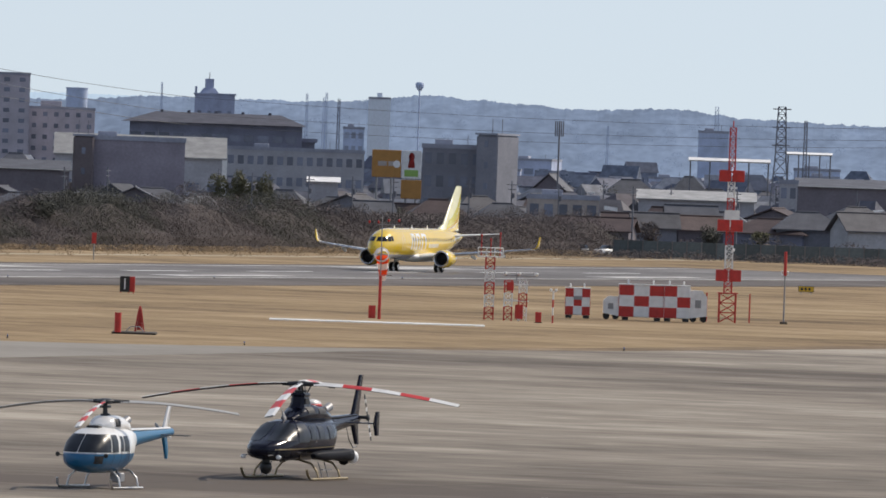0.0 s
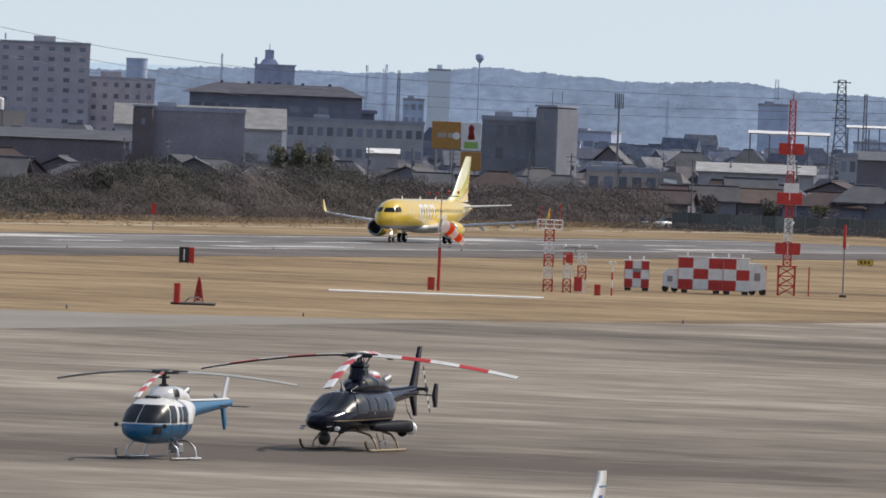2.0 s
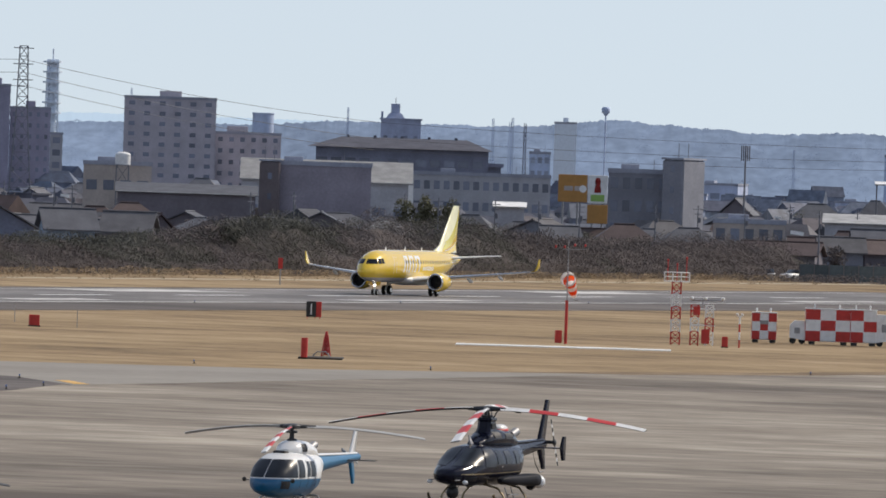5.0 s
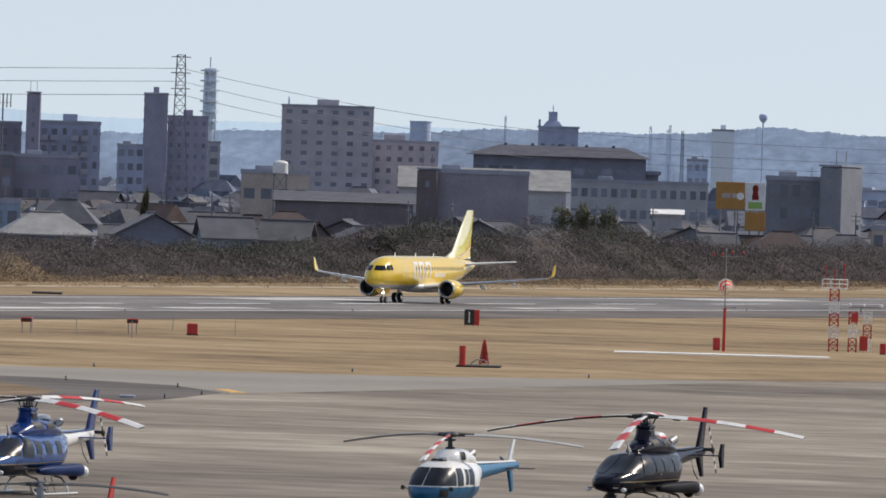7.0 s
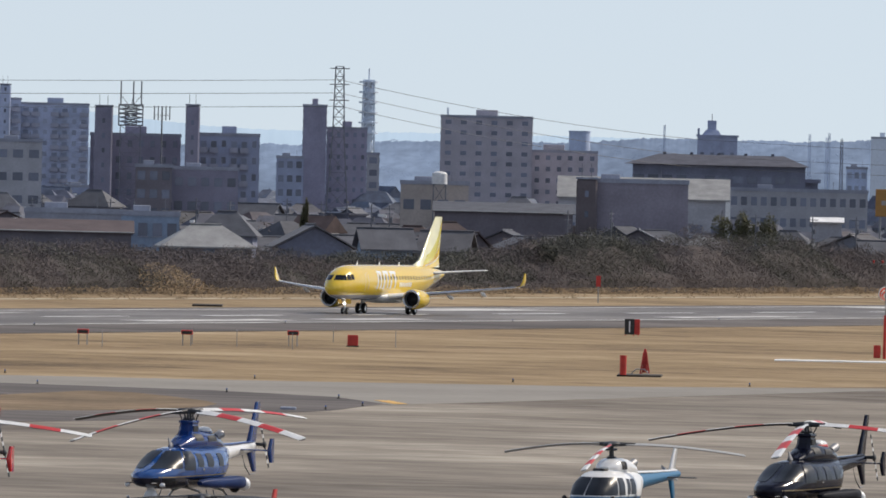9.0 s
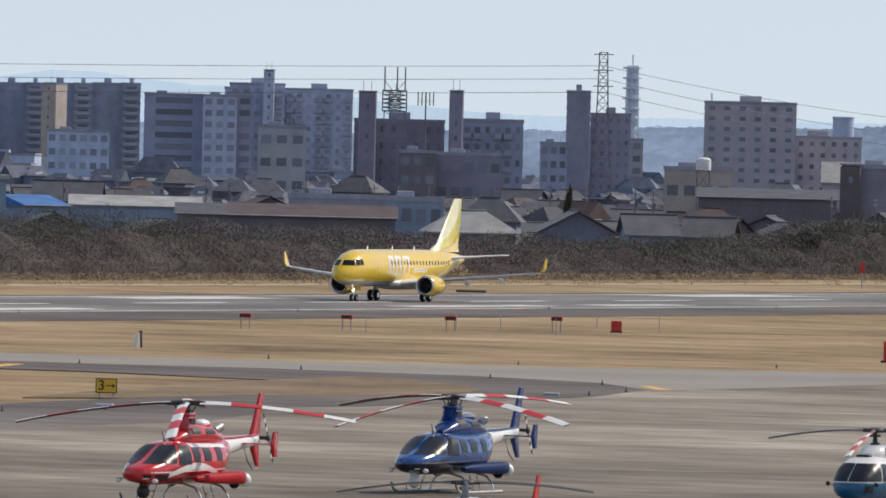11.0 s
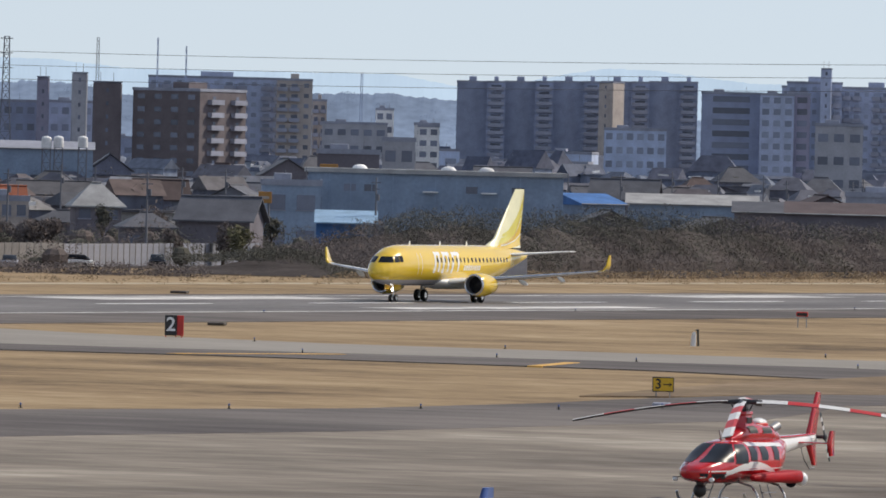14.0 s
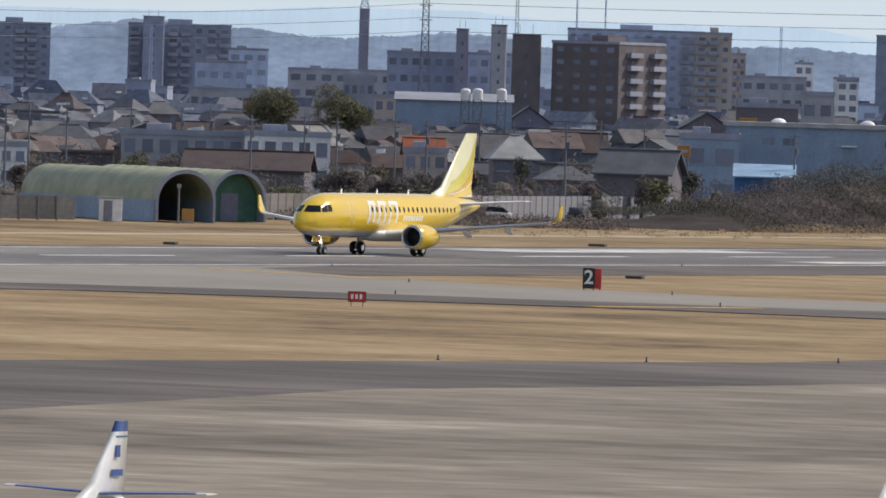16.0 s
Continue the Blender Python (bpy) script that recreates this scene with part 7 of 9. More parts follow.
def works_hall(x, y, turn, w, h):
    T = thing("works_hall", pose(x, y, 0, 0, 0, turn), "large blue-grey metal works hall with a pale roof edge", "building")
    body = part("wall", Shape().box(-w / 2, w / 2, 0, 20, 0, h - 0.5), "blue_grey", T, "blue-grey ribbed wall")
    part("roof", Shape().box(-w / 2 - 0.5, w / 2 + 0.5, -0.5, 20.5, h - 0.5, h), "roof_pale", T, "pale roof edge")
    for k in range(13):
        part("wall_rib", Shape().box(-w / 2 + w * k / 12 - 0.05, -w / 2 + w * k / 12 + 0.05, -0.08, 0.0, 0, h - 0.5), "blue_grey", body)
    for a in (-0.36, -0.28, 0.12, 0.30):
        part("window", Shape().box(w * a, w * a + 1.4, -0.06, 0.02, h - 2.6, h - 1.8), "pane_far", body, "small dark window")
    for a in (-0.05, 0.18):
        part("canopy", Shape().box(w * a, w * a + 1.8, -0.8, 0, h - 2.6, h - 2.45), "roof_white", body, "small white canopy")
    part("vent_box", Shape().box(w / 2 - 1.6, w / 2 - 0.4, -0.6, 0, 0.6, 2.2).box(w / 2 - 1.5, w / 2 - 0.5, -0.65, -0.6, 2.3, 3.2), "concrete_grey", T, "wall-mounted units")
    for k in (-0.3, 0.05, 0.2):
        part("roof_vent", Shape().ball((w * k, 6, h), 0.9, 0.9, 0.5), "roof_white", T, "white roof ventilator")
    return T


def blue_shelter(x, y, turn, w, h):
    T = thing("shelter", pose(x, y, 0, 0, 0, turn), "open lean-to with a pale blue sheet roof", "shelter")
    part("roof", Shape().prism([(0, -1.2, h - 1.3), (0, 6.5, h), (0, 6.5, h - 0.15), (0, -1.2, h - 1.45)], Matrix.Translation((-w / 2, 0, 0)), Matrix.Translation((w / 2, 0, 0))), "roof_sky", T, "pale blue sheet roof")
    part("wall", Shape().box(-w / 2 + 0.2, w / 2 - 1.5, 0.0, 5, 0, h - 1.3), "roof_blue", T, "blue sheet wall")
    return T


def tank_tower(x, y, turn, w, h):
    T = thing("water_tank", pose(x, y, 0, 0, 0, turn), "hazy round storage tower far away", "tower")
    part("drum", Shape().tube((0, 4, 0), (0, 4, h), w / 2, n=24), "haze_grey", T, "round drum")
    part("rim", Shape().tube((0, 4, h), (0, 4, h + 0.4), w / 2 + 0.2, n=24), "haze_grey", T, "drum rim")
    return T


def roof_tank(x, y, turn, w, h):
    T = thing("storage_tank", pose(x, y, 0, 0, 0, turn), "white domed storage tank on a tall stand", "tank", "white tanks")
    part("drum", Shape().tube((0, 1, h - 2.2), (0, 1, h - 0.5), w / 2, n=20).ball((0, 1, h - 0.5), w / 2, w / 2, 0.5), "white_paint", T, "white drum")
    part("stand", lattice(Shape(), w * 0.8, w * 0.8, 0, h - 2.2, 4, 0.12, 0, 1), "pole_grey", T, "steel stand")
    return T


def watch_tower(x, y, turn, w, h):
    T = thing("observation_tower", pose(x, y, 0, 0, 0, turn), "hazy mushroom-shaped tower on the ridge", "tower")
    part("shaft", Shape().tube((0, 0, 0), (0, 0, h - 3), w * 0.09, n=10), "haze_grey", T, "slim shaft")
    part("cabin", Shape().loft([ring_flat(0, 0, z, r) for z, r in ((h - 3, w * 0.15), (h - 1.8, w * 0.45), (h - 0.6, w * 0.5), (h, w * 0.3))]), "haze_grey", T, "flared cabin")
    return T


def ring_flat(x, y, z, r, n=14):
    return [(x + r * math.cos(2 * math.pi * i / n), y + r * math.sin(2 * math.pi * i / n), z) for i in range(n)]


def antenna_mast(x, y, turn, w, h):
    T = thing("antenna_mast", pose(x, y, 0, 0, 0, turn), "slim mast with a ring of mobile phone antennas", "mast")
    part("pole", Shape().tube((0, 0, 0), (0, 0, h), 0.22, 0.16, 8), "pole_grey", T, "grey pole")
    for k in range(6):
        a = 2 * math.pi * k / 6
        part("antenna", Shape().tube((w * 0.45 * math.cos(a), w * 0.45 * math.sin(a), h - 3), (w * 0.45 * math.cos(a), w * 0.45 * math.sin(a), h), 0.13, n=6).tube((0, 0, h - 2), (w * 0.45 * math.cos(a), w * 0.45 * math.sin(a), h - 2), 0.06, n=4), "pole_grey", T, "upright antenna")
    return T


def roof_antenna(x, y, turn, w, h):
    T = thing("roof_antenna", pose(x, y, 0, 0, 0, turn), "lattice antenna frame with three tall rods", "antenna")
    part("stand", lattice(Shape(), w * 0.9, w * 0.9, 0, h - 9.6, 8, 0.11), "pole_grey", T, "lattice stand")
    part("frame", lattice(lattice(Shape(), w * 1.05, w * 1.05, h - 9.6, h - 5.2, 5, 0.15), w * 0.5, w * 0.5, h - 9.6, h - 5.2, 6, 0.12), "pole_grey", T, "dense lattice frame")
    for z in (h - 9.6, h - 7.2, h - 5.2):
        part("deck_rail", Shape().box(-w * 0.55, w * 0.55, -w * 0.55, w * 0.55, z, z + 0.22), "pole_grey", T, "walkway deck")
    for k in (-0.45, 0.1, 0.45):
        part("rod", Shape().tube((k * w, 0, h - 5.2), (k * w, 0, h), 0.16, n=6).tube((k * w * 0.2, 0, h - 5.2), (k * w, 0, h - 3.0), 0.07, n=5), "pole_grey", T, "tall braced antenna rod")
    return T


def lattice_pylon(x, y, turn, w, h):
    T = thing("power_pylon", pose(x, y, 0, 0, 0, turn), "steel lattice power pylon above the roofs", "pylon", "power pylons")
    part("lower_frame", lattice(Shape(), w * 1.6, w * 0.75, 0, h * 0.6, 6, 0.14), "pole_grey", T, "lower lattice")
    part("upper_frame", lattice(Shape(), w * 0.75, w * 0.5, h * 0.6, h, 7, 0.13), "pole_grey", T, "upper lattice")
    for z in (h - 0.4, h - 3.6, h - 6.8):
        part("cross_arm", Shape().tube((-w * 0.62, 0, z), (w * 0.62, 0, z), 0.10, n=5), "pole_grey", T, "cross arm")
    return T


def slim_mast(x, y, turn, w, h, tone="pole_grey"):
    T = thing("slim_mast", pose(x, y, 0, 0, 0, turn), "slim hazy lattice mast above the town", "mast", "slim masts")
    part("frame", lattice(Shape(), max(0.5, w * 0.6), max(0.3, w * 0.3), 0, h, 14, 0.10), tone, T, "thin lattice")
    return T


def telecom_tower(x, y, turn, w, h):
    T = thing("telecom_tower", pose(x, y, 0, 0, 0, turn), "pale hazy lattice telecom tower with round platforms", "tower")
    part("frame", lattice(Shape(), w * 0.95, w * 0.65, 0, h - 4, 14, 0.34), "haze_pale", T, "pale lattice")
    for k in range(6):
        part("platform", Shape().tube((0, 0, h - 5 - 3.6 * k), (0, 0, h - 4.4 - 3.6 * k), w * 0.62, n=14), "haze_pale", T, "round platform")
    part("rod", Shape().tube((0, 0, h - 4.4), (0, 0, h), 0.3, n=6), "haze_pale", T, "top rod")
    # solid shaft added so the lattice looks pale as through haze
    part("core", Shape().tube((0, 0, 0), (0, 0, h - 4), w * 0.36, w * 0.3, 12), "haze_pale", T, "shaft added to pale the lattice like haze")
    return T


def smoke_tower(x, y, turn, w, h):
    T = thing("tower", pose(x, y, 0, 0, 0, turn), "hazy brown tower with a pointed lattice top", "tower")
    part("shaft", Shape().box(-w / 2, w / 2, 0, w, 0, h - 6, bevel=0.2), "slate_brown", T, "brown shaft")
    part("spire", lattice(Shape(), w * 0.9, 0.3, h - 6, h, 4, 0.2, 0, w / 2), "haze_grey", T, "pointed lattice top")
    return T


# ---- plants ----
def leaf_cloud(s, c, rx, ry, rz, n, size, rnd, low=0.0):
    """Small leaf and twig faces scattered through an uneven lump."""
    for _ in range(n):
        while True:
            p = Vector((rnd.uniform(-1, 1), rnd.uniform(-1, 1), rnd.uniform(-1, 1)))
            if 0.25 < p.length < 1:
                break
        p = p.normalized() * (p.length ** 0.45)
        k = 1 + 0.30 * noise.noise(p * 2.2 + Vector(c) * 0.3)
        q = Vector((c[0] + p.x * rx * k, c[1] + p.y * ry * k, max(low, c[2] + p.z * rz * k)))
        a = Vector((rnd.gauss(0, 1), rnd.gauss(0, 1), rnd.gauss(0, 1))).normalized()
        b = a.orthogonal().normalized()
        sz = size * rnd.uniform(0.5, 1.4)
        s.add([q + a * sz * 1.2, q + b * sz * 0.32, q - a * sz, q - b * sz * 0.28], [(0, 1, 2, 3)])
    return s


def quick(name, s, material):
    me = bpy.data.meshes.new(name)
    me.from_pydata(s.v, [], s.f)
    me.materials.append(MATS[material])
    return me


def tree(x, y, h, w, leaf, label, rnd, n=900):
    T = thing("tree", pose(x, y, 0), label, "tree", "trees of the town")
    s = Shape().tube((0, 0, 0), (0.1, 0, h * 0.45), w * 0.05 + 0.08, w * 0.03 + 0.05, 8)
    for k in range(6):
        a = rnd.uniform(0, 6.28)
        s.tube((0.05, 0, h * (0.25 + 0.05 * k)), (w * 0.32 * math.cos(a), w * 0.32 * math.sin(a), h * (0.5 + 0.06 * k)), 0.09, 0.03, 5)
    part("trunk", s, "bark", T, "tapered trunk with limbs")
    cr = Shape()
    for k in range(9):
        a, rr = rnd.uniform(0, 6.28), w * 0.30 * rnd.uniform(0.2, 1)
        leaf_cloud(cr, (rr * math.cos(a), rr * math.sin(a), h * rnd.uniform(0.42, 0.86)), w * 0.24, w * 0.24, h * 0.16, n // 4, 0.24, rnd)
    part("crown", quick("crown", cr, leaf), None, T, "uneven leafy crown")
    return T


RT = random.Random(11)


def round_tree(x, y, turn, w, h):
    return tree(x, y, h, w * 1.25, "olive_leaf", "broad olive-green evergreen tree above the roofs", RT, 4200)


def tree_clump(x, y, turn, w, h):
    for k in range(4):
        a = radians(turn)
        o = (k - 1.5) * w / 4
        tree(x + o * math.cos(a), y + o * math.sin(a), h * RT.uniform(0.82, 1.0), w * 0.42, "olive_leaf", "olive-green tree standing among the houses", RT, 900)


office_block(1809.3, 579.9, -72.23, 9.2, 14.6, depth=12, floors=4, bays=5, wall='plaster_grey', label='grey concrete four-storey block with dark windows')
stair_tower(1806.1, 573.5, -97.38, 3.6, 16.2, depth=8, wall='plaster_grey', label='tall grey stair tower with dark top beside the block')
billboard(1768.7, 575.6, -71.97, 7.4, 13.4)
office_block(1719.0, 533.9, -72.75, 10.4, 7.8, depth=10, floors=2, bays=5, wall='cream', label='cream two-storey flat-roofed building')
house(1688.0, 532.6, -62.49, 9.3, 6.3, 'hip', 'plaster_dark', 'tile_dark')
house(1653.3, 509.3, -80.88, 11.4, 5.0, 'gable', 'timber', 'tile_brown')
house(1675.1, 506.4, -68.18, 6.9, 5.8, 'gable', 'plaster_grey', 'tile_grey')
house(1694.6, 544.7, -67.18, 9.1, 6.5, 'hip', 'timber', 'tile_brown')
house(1701.4, 556.3, -59.89, 5.9, 5.9, 'gable', 'plaster_grey', 'tile_dark')
house(1716.0, 509.3, -79.47, 9.8, 6.1, 'hip', 'plaster_dark', 'tile_dark')
house(1671.7, 482.9, -67.89, 10.3, 6.7, 'hip', 'plaster_grey', 'tile_dark')
house(1664.5, 471.6, -49.18, 8.3, 6.9, 'gable', 'plaster_pale', 'tile_grey')
house(1714.9, 513.0, -68.35, 7.7, 6.9, 'gable', 'timber', 'tile_dark')
long_shed(1820.4, 544.1, -73.36, 17.7, 8.8, depth=18, wall='concrete_pale', roof='roof_pale')
long_shed(2019.2, 577.1, -74.05, 17.0, 11.2, depth=20, wall='timber', roof='tile_dark')
office_block(1920.4, 558.6, -73.78, 2.9, 10.9, depth=8, floors=3, bays=2, wall='concrete_pale', label='narrow pale three-storey building')
office_block(2370.9, 793.1, -71.50, 27.8, 13.2, depth=14, floors=3, bays=14, wall='concrete_pale', label='long pale school block with rows of windows')
tiled_hall(2744.4, 937.2, -71.14, 45.3, 20.7)
turret_block(3690.3, 1261.7, -71.12, 12.6, 29.0)
office_block(1840.9, 643.1, -70.74, 17.2, 14.1, depth=16, floors=3, bays=7, wall='brick_brown', label='brown box-shaped building with a flat roof and blank walls', panes=False)
gable_hall(2030.3, 707.4, -70.79, 29.4, 14.5)
long_shed(1787.1, 645.2, -70.15, 21.1, 10.0, depth=18, wall='timber', roof='tile_dark')
apartment_block(3102.2, 1125.4, -70.06, 24.4, 30.7, depth=18, floors=11, bays=6, wall='plaster_tan', label='tan eleven-storey apartment tower with dark windows', front='windows')
apartment_block(3127.1, 1115.2, -70.37, 23.5, 22.0, depth=14, floors=7, bays=8, wall='plaster_tan', label='long tan seven-storey apartment wing', front='windows')
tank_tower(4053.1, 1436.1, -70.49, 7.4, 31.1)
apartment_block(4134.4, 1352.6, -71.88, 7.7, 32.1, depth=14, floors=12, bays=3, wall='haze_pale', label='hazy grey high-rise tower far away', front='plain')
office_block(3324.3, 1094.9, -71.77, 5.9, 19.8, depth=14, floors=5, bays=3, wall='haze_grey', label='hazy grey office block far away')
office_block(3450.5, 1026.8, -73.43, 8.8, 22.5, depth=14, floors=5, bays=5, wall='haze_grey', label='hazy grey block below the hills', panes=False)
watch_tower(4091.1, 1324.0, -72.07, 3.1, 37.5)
antenna_mast(2291.6, 713.0, -72.72, 1.7, 20.2)
lattice_pylon(2112.0, 616.0, -73.74, 2.6, 23.5)
slim_mast(2209.3, 639.7, -73.85, 1.5, 21.5)
slim_mast(3133.1, 1036.3, -71.70, 1.8, 26.7)
apartment_block(2992.8, 1132.8, -69.27, 6.1, 32.0, depth=14, floors=12, bays=2, wall='slate_brown', label='tall brown apartment tower with few windows', front='plain')
apartment_block(3005.1, 1128.5, -69.42, 10.4, 26.4, depth=16, floors=9, bays=5, wall='slate_brown', label='brown apartment block beside the tower', front='windows')
office_block(2971.9, 1131.4, -69.16, 6.9, 18.6, depth=12, floors=5, bays=3, wall='slate_wall', label='dark low wing of the apartment tower')
office_block(3045.0, 1136.0, -69.54, 3.2, 20.1, depth=8, floors=6, bays=1, wall='concrete_pale', label='narrow pale stair block beside the tower')
apartment_block(2511.2, 992.0, -68.44, 19.6, 21.9, depth=16, floors=6, bays=8, wall='slate_brown', label='dark brown apartment block with roof antennas', front='windows')
apartment_block(2527.9, 976.7, -68.88, 13.3, 22.4, depth=16, floors=6, bays=6, wall='slate_wall', label='dark apartment block with long balconies')
stair_tower(2499.3, 994.8, -68.29, 3.9, 27.5, depth=8, wall='slate_brown', label='brown lift tower above the roof')
stair_tower(2506.3, 976.9, -68.70, 3.1, 28.1, depth=8, wall='slate_brown', label='brown round-cornered lift tower above the roof')
roof_antenna(2492.1, 985.7, -68.42, 4.9, 33.0)
antenna_mast(2499.3, 981.3, -68.56, 3.7, 27.8)
office_block(2283.7, 887.2, -68.77, 13.0, 14.8, depth=14, floors=3, bays=5, wall='slate_brown', label='brown three-storey building with a pale cornice')
office_block(2270.7, 893.0, -68.53, 7.2, 15.1, depth=14, floors=4, bays=3, wall='timber', label='reddish brown weathered apartment block')
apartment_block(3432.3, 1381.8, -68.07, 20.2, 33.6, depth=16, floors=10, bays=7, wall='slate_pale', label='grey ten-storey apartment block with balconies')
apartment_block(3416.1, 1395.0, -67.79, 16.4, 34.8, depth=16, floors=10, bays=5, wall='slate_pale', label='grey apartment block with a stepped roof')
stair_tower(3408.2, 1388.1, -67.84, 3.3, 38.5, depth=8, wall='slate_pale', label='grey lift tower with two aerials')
office_block(2409.1, 978.0, -67.90, 10.0, 19.8, depth=14, floors=4, bays=3, wall='concrete_pale', label='pale building with a white lit end wall')
lattice_pylon(2339.8, 880.5, -69.38, 3.2, 35.6)
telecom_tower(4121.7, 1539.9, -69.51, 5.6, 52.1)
house(1379.8, 535.3, -62.80, 11.3, 7.2, 'hip', 'timber', 'roof_pale')
house(1393.6, 527.1, -61.28, 10.0, 7.5, 'gable_front', 'plaster_dark', 'tile_grey')
long_shed(1391.3, 560.6, -68.05, 19.9, 7.4, depth=14, wall='timber', roof='tile_brown')
office_block(1485.2, 595.1, -68.17, 12.4, 8.5, depth=14, floors=2, bays=6, wall='concrete_grey', label='grey two-storey works building with a pale roof edge')
office_block(1507.5, 593.2, -68.52, 7.6, 8.3, depth=12, floors=2, bays=4, wall='blue_grey', label='blue-grey two-storey building with a flat roof')
house(1492.3, 577.0, -74.86, 8.4, 8.5, 'hip', 'plaster_dark', 'tile_dark')
house(1424.9, 529.2, -59.63, 6.9, 7.1, 'gable', 'blue_grey', 'tile_dark')
house(1436.5, 526.6, -79.87, 6.6, 6.9, 'gable', 'timber', 'tile_grey')
house(1447.5, 525.8, -55.04, 5.2, 6.8, 'gable_front', 'timber', 'tile_brown')
office_block(1971.2, 724.2, -69.83, 11.5, 13.1, depth=12, floors=2, bays=4, wall='cream', label='cream building with white roof tanks')
roof_tank(1966.8, 721.7, -69.85, 2.6, 14.7)
house(1532.5, 525.2, -67.08, 8.1, 6.6, 'hip', 'plaster_grey', 'roof_pale')
long_shed(1897.3, 629.7, -71.60, 4.7, 8.7, depth=12, wall='concrete_pale', roof='roof_white', rise=0.8)
house(1511.1, 525.9, -75.81, 8.0, 5.3, 'gable', 'timber', 'tile_brown')
house(1515.7, 512.5, -66.32, 7.3, 5.4, 'hip', 'timber', 'tile_dark')
apartment_block(3848.7, 1696.5, -66.2, 10.6, 35.3, depth=16, floors=14, bays=3, wall='flank_wall', label='fourteen-storey block with a blank flank, hazed to blue-grey', front='plain')
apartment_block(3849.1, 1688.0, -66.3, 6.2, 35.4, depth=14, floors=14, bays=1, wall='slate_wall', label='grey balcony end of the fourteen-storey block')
apartment_block(3855.2, 1681.7, -66.4, 10.6, 35.6, depth=16, floors=14, bays=3, wall='flank_wall', label='fourteen-storey block with a blank flank, hazed to blue-grey', front='plain')
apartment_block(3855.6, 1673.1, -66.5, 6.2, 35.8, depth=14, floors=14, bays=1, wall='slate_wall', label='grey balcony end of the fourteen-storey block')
apartment_block(3861.6, 1666.8, -66.7, 10.6, 36.0, depth=16, floors=14, bays=3, wall='flank_wall', label='fourteen-storey block with a blank flank, hazed to blue-grey', front='plain')
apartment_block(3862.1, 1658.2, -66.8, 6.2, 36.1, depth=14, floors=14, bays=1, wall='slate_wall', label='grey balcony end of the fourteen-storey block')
apartment_block(3868.1, 1651.8, -66.9, 10.6, 36.3, depth=16, floors=14, bays=3, wall='flank_wall', label='fourteen-storey block with a blank flank, hazed to blue-grey', front='plain')
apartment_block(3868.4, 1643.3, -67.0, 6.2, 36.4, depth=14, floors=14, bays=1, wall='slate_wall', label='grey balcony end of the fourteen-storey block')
apartment_block(3874.4, 1636.9, -67.1, 10.6, 36.7, depth=16, floors=14, bays=3, wall='flank_wall', label='fourteen-storey block with a blank flank, hazed to blue-grey', front='plain')
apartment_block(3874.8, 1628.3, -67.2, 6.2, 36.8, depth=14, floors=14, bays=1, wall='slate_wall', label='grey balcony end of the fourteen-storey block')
# sunlight on an end wall, put in as a separate cream tower
stair_tower(3842.7, 1645.0, -96.83, 5.5, 35.5, depth=8, wall='cream', label='cream tower standing in for a sunlit end wall')
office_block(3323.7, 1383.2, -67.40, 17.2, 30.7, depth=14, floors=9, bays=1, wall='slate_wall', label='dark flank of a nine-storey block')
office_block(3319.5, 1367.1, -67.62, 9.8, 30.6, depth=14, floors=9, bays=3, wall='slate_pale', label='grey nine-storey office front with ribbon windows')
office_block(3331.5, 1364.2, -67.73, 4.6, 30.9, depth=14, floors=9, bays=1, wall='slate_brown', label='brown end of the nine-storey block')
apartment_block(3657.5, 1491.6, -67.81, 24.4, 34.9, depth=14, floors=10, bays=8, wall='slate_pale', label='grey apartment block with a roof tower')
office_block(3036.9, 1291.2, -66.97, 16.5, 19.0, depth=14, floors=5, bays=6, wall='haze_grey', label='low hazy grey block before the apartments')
house(1747.8, 745.0, -72.91, 10.8, 8.6, 'gable', 'timber', 'tile_dark')
long_shed(1553.7, 665.0, -36.83, 6.7, 7.1, depth=12, wall='blue_grey', roof='roof_blue')
long_shed(1586.0, 665.5, -67.24, 17.8, 7.2, depth=12, wall='blue_grey', roof='roof_pale')
long_shed(1525.1, 629.8, -67.56, 7.5, 6.7, depth=12, wall='timber', roof='tile_dark')
office_block(3015.0, 1341.5, -66.01, 5.7, 18.5, depth=14, floors=6, bays=2, wall='white_paint', label='white stepped six-storey building')
works_hall(1316.0, 584.5, -66.05, 29.5, 10.2)
office_block(1291.0, 591.4, -65.39, 6.8, 8.8, depth=16, floors=2, bays=2, wall='blue_grey', label='blue-grey two-storey annex of the works hall')
office_block(1548.7, 701.0, -65.65, 8.5, 12.3, depth=12, floors=2, bays=5, wall='timber', label='dark flat-roofed block with a yellow sign')
office_block(1734.1, 776.5, -65.88, 5.0, 14.2, depth=12, floors=3, bays=2, wall='concrete_pale', label='pale cube-shaped block with few windows')
blue_shelter(1211.6, 548.5, -65.64, 6.8, 5.9)
stair_tower(2708.4, 1290.1, -64.53, 7.0, 26.3, depth=12, wall='umber_wall', label='dark brown stair tower of the apartment block')
apartment_block(2710.4, 1275.3, -99.0, 19.5, 25.3, depth=20, floors=8, bays=4, wall='umber_wall', label='dark brown eight-storey apartment block with end balconies', front='windows', end=2)
apartment_block(3535.5, 1646.2, -65.03, 42.9, 33.0, depth=16, floors=10, bays=11, wall='slate_pale', label='grey ten-storey apartment block behind')
apartment_block(3527.6, 1615.7, -65.39, 11.1, 32.8, depth=16, floors=10, bays=3, wall='cream', label='cream apartment end with stacked balconies')
